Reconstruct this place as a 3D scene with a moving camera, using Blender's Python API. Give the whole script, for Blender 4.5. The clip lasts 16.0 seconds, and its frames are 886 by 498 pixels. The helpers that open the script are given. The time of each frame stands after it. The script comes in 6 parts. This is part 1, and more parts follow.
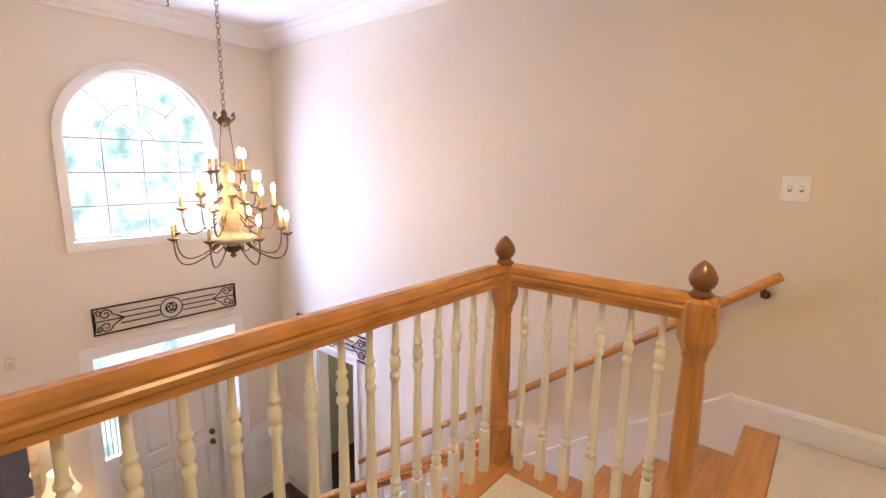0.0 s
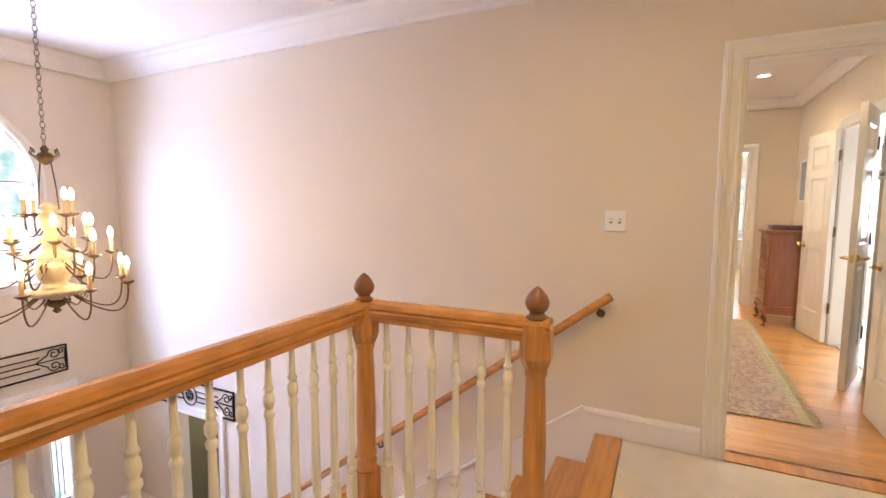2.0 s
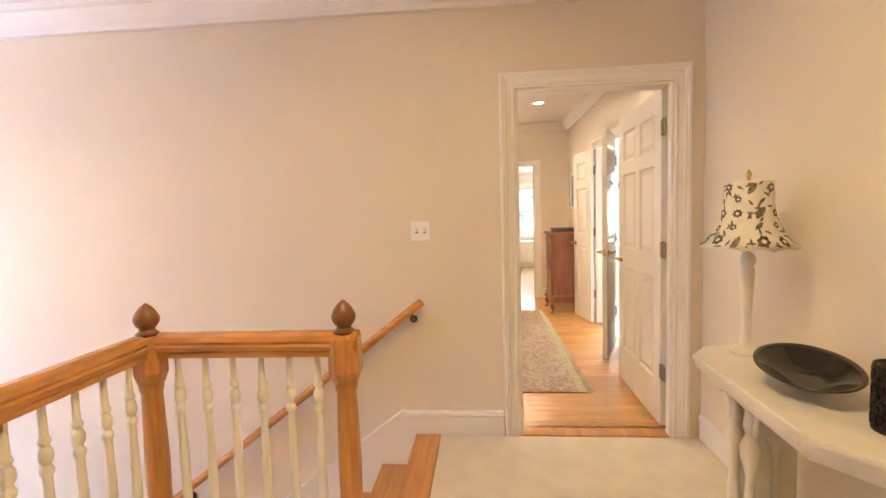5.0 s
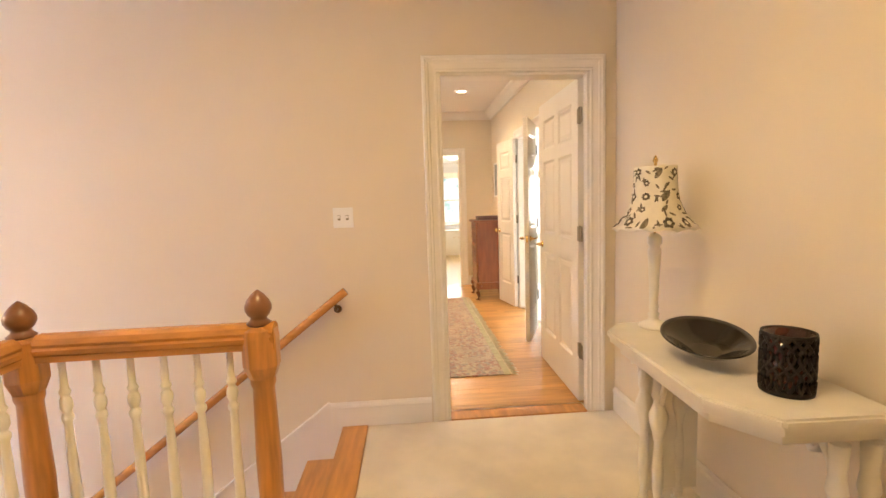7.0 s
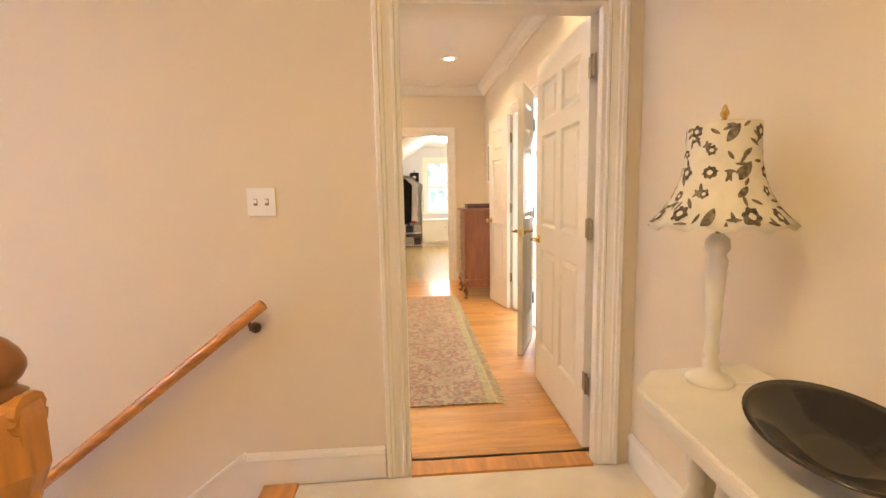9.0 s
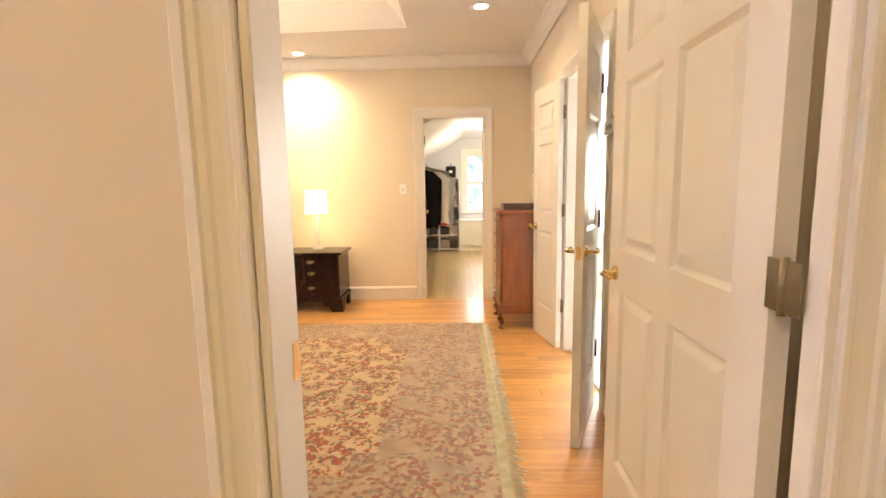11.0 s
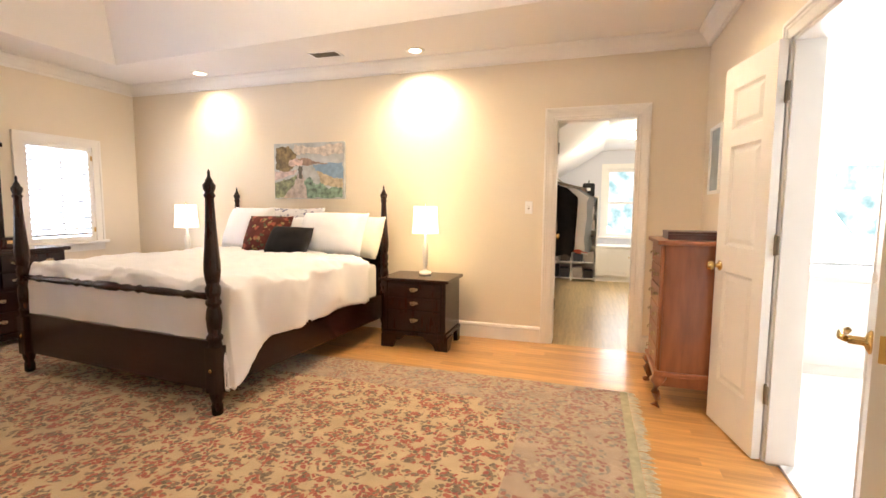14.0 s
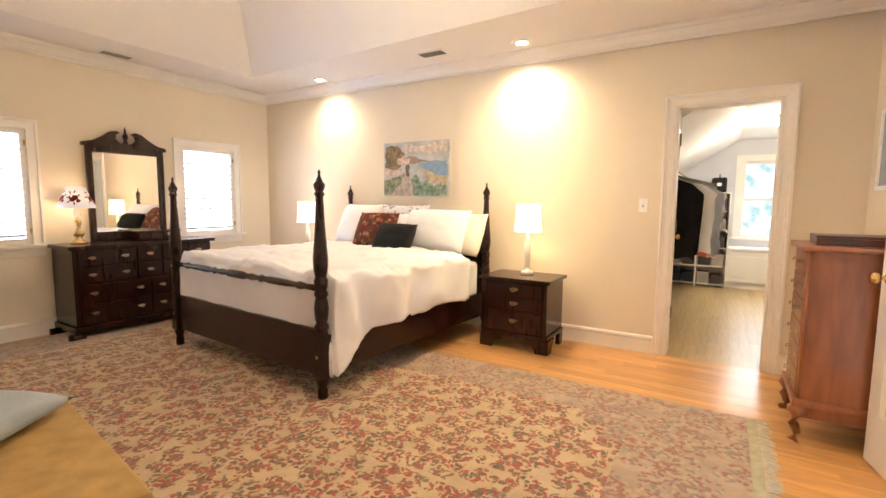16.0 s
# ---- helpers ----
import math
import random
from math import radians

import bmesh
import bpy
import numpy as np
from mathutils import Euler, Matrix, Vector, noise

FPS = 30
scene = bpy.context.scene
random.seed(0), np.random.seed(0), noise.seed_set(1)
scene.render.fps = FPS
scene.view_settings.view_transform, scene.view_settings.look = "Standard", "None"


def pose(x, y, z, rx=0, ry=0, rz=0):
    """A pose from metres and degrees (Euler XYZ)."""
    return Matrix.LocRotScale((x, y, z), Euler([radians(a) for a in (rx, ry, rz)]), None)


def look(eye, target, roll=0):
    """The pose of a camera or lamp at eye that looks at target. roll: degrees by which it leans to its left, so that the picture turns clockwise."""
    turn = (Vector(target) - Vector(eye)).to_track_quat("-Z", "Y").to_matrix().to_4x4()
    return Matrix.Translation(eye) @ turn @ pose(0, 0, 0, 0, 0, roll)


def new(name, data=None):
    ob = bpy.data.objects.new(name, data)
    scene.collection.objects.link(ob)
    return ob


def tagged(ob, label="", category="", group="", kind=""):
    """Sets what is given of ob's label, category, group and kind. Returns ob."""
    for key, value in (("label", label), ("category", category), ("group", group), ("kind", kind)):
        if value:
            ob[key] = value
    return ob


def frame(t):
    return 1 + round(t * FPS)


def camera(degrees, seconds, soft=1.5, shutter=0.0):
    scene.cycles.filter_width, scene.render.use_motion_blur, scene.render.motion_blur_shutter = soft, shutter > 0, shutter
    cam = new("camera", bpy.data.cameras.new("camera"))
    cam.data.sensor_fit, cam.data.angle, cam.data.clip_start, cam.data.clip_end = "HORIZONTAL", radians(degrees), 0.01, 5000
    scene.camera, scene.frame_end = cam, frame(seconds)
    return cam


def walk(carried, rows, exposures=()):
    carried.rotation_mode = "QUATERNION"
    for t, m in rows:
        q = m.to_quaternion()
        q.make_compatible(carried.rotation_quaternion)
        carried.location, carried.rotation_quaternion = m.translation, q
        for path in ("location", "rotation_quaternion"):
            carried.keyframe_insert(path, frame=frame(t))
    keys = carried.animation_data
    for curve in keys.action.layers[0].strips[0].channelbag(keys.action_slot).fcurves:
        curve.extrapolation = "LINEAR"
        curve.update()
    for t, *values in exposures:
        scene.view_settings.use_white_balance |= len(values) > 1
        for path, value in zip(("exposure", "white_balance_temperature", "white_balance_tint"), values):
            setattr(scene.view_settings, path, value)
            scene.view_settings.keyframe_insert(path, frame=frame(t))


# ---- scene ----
cam = camera(87.6, 16.0)
PATH = [
    (0, (-0.417, -2.778, 1.337), (-1.686, -1.274, 0.981), 0.8),
    (0.5, (-0.385, -2.766, 1.326), (-1.56, -1.176, 1.025), 0.9),
    (1, (-0.367, -2.743, 1.337), (-1.453, -1.086, 1.064), 0.7),
    (1.5, (-0.33, -2.735, 1.339), (-1.312, -1.009, 1.109), 0.3),
    (2, (-0.297, -2.742, 1.341), (-1.171, -0.954, 1.148), 0.1),
    (2.5, (-0.279, -2.748, 1.34), (-1.037, -0.905, 1.175), -0.1),
    (3, (-0.265, -2.751, 1.347), (-0.899, -0.86, 1.198), -0.3),
    (3.5, (-0.246, -2.758, 1.351), (-0.757, -0.829, 1.212), -0.5),
    (4, (-0.229, -2.761, 1.354), (-0.619, -0.804, 1.217), -0.9),
    (4.5, (-0.214, -2.75, 1.35), (-0.49, -0.774, 1.21), -1.4),
    (5, (-0.203, -2.735, 1.348), (-0.373, -0.748, 1.196), -1.7),
    (7.5, (-0.179, -2.663, 1.317), (-0.019, -0.681, 1.104), -1.8),
    (8, (-0.124, -2.555, 1.313), (0.031, -0.574, 1.088), -1.6),
    (8.5, (-0.051, -2.292, 1.299), (0.11, -0.313, 1.056), -1.2),
    (11, (0.313, -0.695, 1.271), (0.25, 1.287, 1.007), -1.0),
    (11.5, (0.318, -0.469, 1.27), (0.172, 1.51, 1.019), -0.9),
    (12, (0.334, -0.291, 1.252), (0.095, 1.681, 1.024), -0.4),
    (12.5, (0.346, -0.139, 1.255), (0.014, 1.821, 1.041), -0.6),
    (13, (0.324, -0.005, 1.252), (-0.091, 1.941, 1.056), -0.2),
    (13.5, (0.293, 0.134, 1.251), (-0.212, 2.06, 1.065), 0.1),
    (14, (0.264, 0.219, 1.257), (-0.344, 2.116, 1.077), 0.4),
    (14.5, (0.272, 0.259, 1.273), (-0.457, 2.113, 1.091), 0.6),
    (15, (0.279, 0.289, 1.276), (-0.564, 2.093, 1.087), 0.6),
    (15.5, (0.294, 0.302, 1.27), (-0.655, 2.052, 1.077), 0.6),
    (16, (0.307, 0.308, 1.271), (-0.728, 2.007, 1.07), 0.5),
]
walk(cam, [(t, look(eye, target, roll)) for t, eye, target, roll in PATH], exposures=((0.0, 0.0, 6400, 10), (3.0, 0.05, 6550, 10), (5.0, 0.19, 6980, 10), (7.5, 0.2, 7420, 10), (8.5, 0.2, 7420, 10), (11.0, 0.18, 7180, 10), (12.0, 0.12, 6880, 10), (13.0, 0.1, 6520, 10), (14.0, 0.1, 6400, 10), (16.0, 0.1, 6520, 10)))

# ---- world and lights ----
world = bpy.data.worlds.new("sky")
scene.world = world
world.use_nodes = True
sky = world.node_tree.nodes.new("ShaderNodeTexSky")
sky.sky_type = "NISHITA"
sky.sun_disc = False
sky.sun_elevation, sky.sun_rotation = radians(35), radians(200)
world.node_tree.links.new(sky.outputs[0], world.node_tree.nodes["Background"].inputs[0])
world.node_tree.nodes["Background"].inputs[1].default_value = 0.12
sun = new("sun", bpy.data.lights.new("sun", "SUN"))
sun.data.energy, sun.data.angle, sun.data.color = 1.0, radians(12), (1.0, 0.95, 0.88)
sun.matrix_world = look((-8, 8, 12), (0, 2, 0))

WARM = (1.0, 0.70, 0.40)
SOFT = (1.0, 0.77, 0.50)
LAND = (1.0, 0.75, 0.40)
DAY = (0.66, 0.76, 1.0)


def area_light(name, eye, target, w, h, watts, color, spread=180):
    ob = new(name, bpy.data.lights.new(name, "AREA"))
    ob.data.shape, ob.data.size, ob.data.size_y = "RECTANGLE", w, h
    ob.data.energy, ob.data.color, ob.data.spread = watts, color, radians(spread)
    ob.matrix_world = look(eye, target)
    return ob


def point_light(name, at, watts, color, radius):
    ob = new(name, bpy.data.lights.new(name, "POINT"))
    ob.data.energy, ob.data.color, ob.data.shadow_soft_size = watts, color, radius
    ob.location = at
    return ob


def spot_light(name, eye, target, watts, color, angle, blend=0.6, radius=0.05):
    ob = new(name, bpy.data.lights.new(name, "SPOT"))
    ob.data.energy, ob.data.color, ob.data.spot_size, ob.data.spot_blend = watts, color, radians(angle), blend
    ob.data.shadow_soft_size = radius
    ob.matrix_world = look(eye, target)
    return ob


# daylight in the window openings
area_light("arch_window_daylight", (-6.5, -2.45, 1.6), (-4.0, -0.4, 1.1), 1.7, 2.4, 235, (0.42, 0.54, 1.0))
area_light("arch_window_high_sky", (-6.2, -2.75, 2.7), (-3.9, -0.1, 0.1), 1.4, 1.4, 340, (0.42, 0.54, 1.0))
area_light("arch_window_ground_light", (-6.3, -1.25, -0.15), (-4.3, -1.25, 2.6), 2.4, 1.0, 420, (0.52, 0.62, 1.0))
area_light("arch_window_skylight", (-6.0, -1.25, 3.1), (-4.0, -1.2, 0.3), 1.6, 1.2, 900, (0.46, 0.58, 1.0))
area_light("transom_daylight", (-5.95, -1.2, 0.2), (-4.5, -1.2, -1.7), 1.2, 0.6, 70, DAY)
# no source known in the side room: fill lamp added under its ceiling
area_light("side_room_fill", (-4.3, 0.85, -0.34), (-4.3, 0.85, -2.0), 0.8, 0.6, 14, (1.0, 0.92, 0.78))
area_light("bedroom_window_daylight", (-5.42, 3.665, 1.40), (-3.0, 3.5, 1.3), 0.9, 1.3, 58, DAY)
area_light("bedroom_window_daylight", (-5.42, 1.615, 1.40), (-3.0, 1.7, 1.3), 0.9, 1.3, 58, DAY)
area_light("bath_daylight", (2.58, 4.85, 1.4), (2.0, 2.0, 1.0), 0.8, 1.0, 130, (0.95, 0.97, 1.0))
area_light("closet_daylight", (0.82, 8.95, 1.35), (0.4, 5.5, 0.8), 0.6, 1.1, 11, (0.88, 0.93, 1.0))
# landing and hall ceiling lights, chandelier, recessed lights, table lamps
area_light("landing_light", (-0.4, -1.9, 2.62), (-0.4, -1.9, 0.0), 0.5, 0.5, 24, LAND)
# fill lamp added in the tray, out of view, to brighten the bedroom
point_light("tray_fill_glow", (-1.4, 2.2, 2.98), 60, (1.0, 0.80, 0.52), 0.14)
for k in range(4):
    a = radians(45 + 90 * k)
    point_light("chandelier_glow", (-3.335 + 0.32 * math.cos(a), -1.415 + 0.32 * math.sin(a), 1.12), 7.5, WARM, 0.05)
# the fourth downlight is unseen, added to brighten the wall by the doors
RECESSED = [(-1.31, 4.26), (-3.80, 4.28), (0.52, 3.14), (0.80, 1.05)]
for k, (x, y) in enumerate(RECESSED):
    spot_light("recessed_light_beam", (x, y, 2.655), (x, y + (0.10 if k < 2 else 0), 0), (160, 85, 66, 28)[k], SOFT, 140, 1.0, 0.06)
point_light("bedside_glow", (-1.20, 4.25, 1.14), 8, (1.0, 0.74, 0.36), 0.08)
point_light("bedside_glow", (-4.05, 4.27, 1.14), 7, (0.85, 0.85, 1.0), 0.05)
point_light("dresser_lamp_glow", (-4.86, 2.22, 1.24), 4, WARM, 0.04)
point_light("foyer_lamp_glow", (-5.0, -2.2, -1.25), 5, WARM, 0.05)

# ---- materials ----
def mat(name, color, rough=0.5, metal=0.0, vary=0.06, scale=6.0, bump=0.0, bump_scale=60.0, coat=0.0, spec=0.5, stretch=(1, 1, 1), per=0.0, sheen=0.0):
    """A painted, wooden or woven surface: two scales of variation in colour, roughness and relief."""
    m = bpy.data.materials.new(name)
    m.use_nodes = True
    nt = m.node_tree
    p = nt.nodes["Principled BSDF"]
    p.inputs["Roughness"].default_value, p.inputs["Metallic"].default_value = rough, metal
    p.inputs["Coat Weight"].default_value, p.inputs["Specular IOR Level"].default_value = coat, spec
    p.inputs["Coat Roughness"].default_value = 0.12
    p.inputs["Sheen Weight"].default_value = sheen
    tc = nt.nodes.new("ShaderNodeTexCoord")
    mp = nt.nodes.new("ShaderNodeMapping")
    mp.inputs["Scale"].default_value = stretch
    nt.links.new(tc.outputs["Object"], mp.inputs[0])
    n1 = nt.nodes.new("ShaderNodeTexNoise")
    n1.inputs["Scale"].default_value, n1.inputs["Detail"].default_value = scale, 6
    nt.links.new(mp.outputs[0], n1.inputs["Vector"])
    ramp = nt.nodes.new("ShaderNodeValToRGB")
    ramp.color_ramp.elements[0].position, ramp.color_ramp.elements[1].position = 0.3, 0.7
    ramp.color_ramp.elements[0].color = (*[c * (1 - vary) for c in color], 1)
    ramp.color_ramp.elements[1].color = (*[min(1, c * (1 + vary)) for c in color], 1)
    nt.links.new(n1.outputs[0], ramp.inputs[0])
    out = ramp.outputs[0]
    if per:
        info = nt.nodes.new("ShaderNodeObjectInfo")
        geo = nt.nodes.new("ShaderNodeNewGeometry")
        add = nt.nodes.new("ShaderNodeMath")
        add.operation = "ADD"
        nt.links.new(info.outputs["Random"], add.inputs[0])
        nt.links.new(geo.outputs["Random Per Island"], add.inputs[1])
        fr = nt.nodes.new("ShaderNodeMath")
        fr.operation = "FRACT"
        nt.links.new(add.outputs[0], fr.inputs[0])
        rng = nt.nodes.new("ShaderNodeMapRange")
        rng.inputs[3].default_value, rng.inputs[4].default_value = 1 - per, 1 + per
        nt.links.new(fr.outputs[0], rng.inputs[0])
        hs = nt.nodes.new("ShaderNodeHueSaturation")
        nt.links.new(rng.outputs[0], hs.inputs["Value"])
        nt.links.new(out, hs.inputs["Color"])
        out = hs.outputs[0]
    nt.links.new(out, p.inputs["Base Color"])
    if bump:
        n2 = nt.nodes.new("ShaderNodeTexNoise")
        n2.inputs["Scale"].default_value, n2.inputs["Detail"].default_value = bump_scale, 3
        nt.links.new(mp.outputs[0], n2.inputs["Vector"])
        b = nt.nodes.new("ShaderNodeBump")
        b.inputs["Strength"].default_value, b.inputs["Distance"].default_value = bump, 0.004
        nt.links.new(n2.outputs[0], b.inputs["Height"])
        nt.links.new(b.outputs[0], p.inputs["Normal"])
    return m


def glow(name, color, strength):
    m = bpy.data.materials.new(name)
    m.use_nodes = True
    p = m.node_tree.nodes["Principled BSDF"]
    p.inputs["Base Color"].default_value = (*color, 1)
    p.inputs["Emission Color"].default_value, p.inputs["Emission Strength"].default_value = (*color, 1), strength
    return m


def spots(m, colors, scale, size, seed=0.0):
    """Adds scattered sprigs and blossoms of the given colours to a material's own colour."""
    nt = m.node_tree
    p = nt.nodes["Principled BSDF"]
    base = p.inputs["Base Color"].links[0].from_socket
    tc = nt.nodes.new("ShaderNodeTexCoord")
    warp = nt.nodes.new("ShaderNodeTexNoise")
    warp.inputs["Scale"].default_value = scale * 2.2
    nt.links.new(tc.outputs["Object"], warp.inputs["Vector"])
    mixv = nt.nodes.new("ShaderNodeMix")
    mixv.data_type = "VECTOR"
    mixv.inputs["Factor"].default_value = 0.9 / (scale + 6)
    nt.links.new(tc.outputs["Object"], mixv.inputs[4])
    nt.links.new(warp.outputs["Color"], mixv.inputs[5])
    for k, c in enumerate(colors):
        v = nt.nodes.new("ShaderNodeTexVoronoi")
        v.inputs["Scale"].default_value = scale * (1 + 0.37 * k)
        sh = nt.nodes.new("ShaderNodeVectorMath")
        sh.inputs[1].default_value = (seed + 3.1 * k, 1.7 * k, 0.6 * k)
        nt.links.new(mixv.outputs[1], sh.inputs[0])
        nt.links.new(sh.outputs[0], v.inputs["Vector"])
        r = nt.nodes.new("ShaderNodeValToRGB")
        r.color_ramp.elements[0].position, r.color_ramp.elements[1].position = size * 0.8, size * 1.1
        r.color_ramp.elements[0].color, r.color_ramp.elements[1].color = (1, 1, 1, 1), (0, 0, 0, 1)
        nt.links.new(v.outputs["Distance"], r.inputs[0])
        mix = nt.nodes.new("ShaderNodeMix")
        mix.data_type = "RGBA"
        nt.links.new(r.outputs[0], mix.inputs["Factor"])
        nt.links.new(base, mix.inputs[6])
        mix.inputs[7].default_value = (*c, 1)
        base = mix.outputs[2]
    nt.links.new(base, p.inputs["Base Color"])
    return m


def sprigs(m, colors, cluster, leaf_scale, fill=0.40, leaf_size=0.40, seed=0.0):
    """Adds woven sprigs: small leaflets gathered in scattered clusters, each cluster of its own colour."""
    nt = m.node_tree
    p = nt.nodes["Principled BSDF"]
    base = p.inputs["Base Color"].links[0].from_socket
    tc = nt.nodes.new("ShaderNodeTexCoord")
    warp = nt.nodes.new("ShaderNodeTexNoise")
    warp.inputs["Scale"].default_value = cluster * 2.5
    nt.links.new(tc.outputs["Object"], warp.inputs["Vector"])
    mv = nt.nodes.new("ShaderNodeMix")
    mv.data_type = "VECTOR"
    mv.inputs["Factor"].default_value = 0.05
    nt.links.new(tc.outputs["Object"], mv.inputs[4])
    nt.links.new(warp.outputs["Color"], mv.inputs[5])
    for k in range(2):
        sh = nt.nodes.new("ShaderNodeVectorMath")
        sh.inputs[1].default_value = (seed + 2.3 * k, 1.1 * k, 0)
        nt.links.new(mv.outputs[1], sh.inputs[0])
        masks = []
        for scale, size in ((cluster * (1 + 0.45 * k), fill), (leaf_scale * (1 + 0.2 * k), leaf_size)):
            v = nt.nodes.new("ShaderNodeTexVoronoi")
            v.voronoi_dimensions = "2D"
            v.inputs["Scale"].default_value = scale
            nt.links.new(sh.outputs[0], v.inputs["Vector"])
            r = nt.nodes.new("ShaderNodeMapRange")
            r.inputs[1].default_value, r.inputs[2].default_value, r.inputs[3].default_value, r.inputs[4].default_value = size * 0.86, size * 1.06, 1, 0
            nt.links.new(v.outputs["Distance"], r.inputs[0])
            masks.append((v, r))
        both = nt.nodes.new("ShaderNodeMath")
        both.operation = "MULTIPLY"
        nt.links.new(masks[0][1].outputs[0], both.inputs[0])
        nt.links.new(masks[1][1].outputs[0], both.inputs[1])
        pick = nt.nodes.new("ShaderNodeValToRGB")
        pick.color_ramp.interpolation = "CONSTANT"
        while len(pick.color_ramp.elements) < len(colors):
            pick.color_ramp.elements.new(0.5)
        for i, c in enumerate(colors):
            pick.color_ramp.elements[i].position = i / len(colors)
            pick.color_ramp.elements[i].color = (*c, 1)
        sep = nt.nodes.new("ShaderNodeSeparateColor")
        nt.links.new(masks[1][0].outputs["Color"], sep.inputs[0])
        nt.links.new(sep.outputs[0], pick.inputs[0])
        mix = nt.nodes.new("ShaderNodeMix")
        mix.data_type = "RGBA"
        nt.links.new(both.outputs[0], mix.inputs["Factor"])
        nt.links.new(base, mix.inputs[6])
        nt.links.new(pick.outputs[0], mix.inputs[7])
        base = mix.outputs[2]
    nt.links.new(base, p.inputs["Base Color"])
    return m


PAINT = mat("wall_paint", (0.768, 0.678, 0.545), 0.6, vary=0.02, scale=1.5, bump=0.08, bump_scale=220, spec=0.3)
CEIL = mat("ceiling_paint", (0.82, 0.78, 0.74), 0.7, vary=0.015, scale=1.2, bump=0.05, bump_scale=200, spec=0.2)
TRIM = mat("white_trim_paint", (0.84, 0.80, 0.74), 0.48, vary=0.02, scale=4, bump=0.01, bump_scale=90)
DOORP = mat("door_paint", (0.82, 0.78, 0.71), 0.28, vary=0.02, scale=4, bump=0.05, bump_scale=70, stretch=(1, 1, 0.15))
WOOD = mat("orange_oak", (0.55, 0.24, 0.066), 0.28, vary=0.25, scale=5, bump=0.06, bump_scale=40, coat=0.35, stretch=(8, 8, 0.7))
RAILW = mat("oak_handrail", (0.56, 0.245, 0.066), 0.26, vary=0.22, scale=5, bump=0.05, bump_scale=40, coat=0.4, stretch=(1.5, 1.5, 6))
TREAD = mat("oak_tread", (0.56, 0.25, 0.068), 0.28, vary=0.22, scale=5, bump=0.05, bump_scale=40, coat=0.4, stretch=(6, 0.7, 6))
FINIAL = mat("walnut_finial", (0.24, 0.095, 0.036), 0.3, vary=0.25, scale=10, coat=0.3)
BALU = mat("cream_baluster_paint", (0.90, 0.87, 0.78), 0.3, vary=0.03, scale=8)
CARPET = mat("cream_carpet", (0.78, 0.70, 0.56), 0.95, vary=0.08, scale=5, bump=0.7, bump_scale=350, spec=0.1, sheen=0.3)
PLANK = mat("oak_floor", (0.58, 0.30, 0.10), 0.33, vary=0.18, scale=4, bump=0.04, bump_scale=30, coat=0.3, stretch=(0.8, 9, 9), per=0.16)
CPLANK = mat("closet_oak_floor", (0.50, 0.35, 0.16), 0.36, vary=0.14, scale=4, bump=0.03, bump_scale=30, coat=0.08, stretch=(9, 0.8, 9), per=0.12)
DARKFLOOR = mat("dark_wood_floor", (0.045, 0.02, 0.012), 0.2, vary=0.3, scale=4, coat=0.4, stretch=(0.8, 9, 9), per=0.25)
MAHOG = mat("dark_mahogany", (0.020, 0.0060, 0.0040), 0.24, vary=0.22, scale=5, bump=0.03, bump_scale=40, coat=0.18, spec=0.3, stretch=(6, 6, 0.9))
CHERRY = mat("cherry_veneer", (0.29, 0.095, 0.038), 0.32, vary=0.2, scale=5, bump=0.03, bump_scale=40, coat=0.3, stretch=(6, 6, 0.9))
BRASS = mat("brass", (0.72, 0.5, 0.2), 0.22, 1.0, vary=0.1, scale=20)
STEEL = mat("aged_nickel", (0.30, 0.26, 0.19), 0.32, 1.0, vary=0.15, scale=25)
IRON = mat("black_iron", (0.025, 0.02, 0.018), 0.5, 0.7, vary=0.2, scale=30)
BRONZE = mat("antique_bronze", (0.16, 0.10, 0.05), 0.4, 0.8, vary=0.25, scale=30)
ANTIQUE = mat("antique_gold_wood", (0.64, 0.52, 0.33), 0.42, 0.15, vary=0.25, scale=18)
CANDLE = mat("cream_candle_sleeve", (0.75, 0.55, 0.28), 0.5, vary=0.08, scale=30)
BULB = glow("lit_bulb", (1.0, 0.78, 0.5), 14)
LED = glow("lit_downlight", (1.0, 0.9, 0.75), 12)
LINEN = mat("white_linen", (0.89, 0.89, 0.92), 0.85, vary=0.03, scale=3, bump=0.85, bump_scale=8, spec=0.2, sheen=0.2)
CREAMP = mat("cream_pillowcase", (0.84, 0.80, 0.70), 0.85, vary=0.03, scale=3, bump=0.2, bump_scale=16, spec=0.2)
BLACKF = mat("black_fabric", (0.012, 0.011, 0.012), 0.85, vary=0.3, scale=9, bump=0.3, bump_scale=80, spec=0.2)
WHITEP = mat("white_plastic", (0.88, 0.87, 0.85), 0.35, vary=0.01, scale=5)
BLACKG = mat("black_glaze", (0.008, 0.007, 0.007), 0.08, vary=0.3, scale=9, coat=0.6)
OCHRE = mat("ochre_upholstery", (0.42, 0.27, 0.10), 0.85, vary=0.15, scale=12, bump=0.3, bump_scale=120, spec=0.2)
GREYF = mat("grey_blue_fabric", (0.38, 0.42, 0.45), 0.85, vary=0.08, scale=9, bump=0.3, bump_scale=120, spec=0.2)
TILE = mat("white_bath_paint", (0.88, 0.88, 0.88), 0.3, vary=0.02, scale=3)
CLOSETP = mat("closet_wall_paint", (0.66, 0.66, 0.70), 0.7, vary=0.02, scale=2)
GLASS = bpy.data.materials.new("window_glass")
GLASS.use_nodes = True
_p = GLASS.node_tree.nodes["Principled BSDF"]
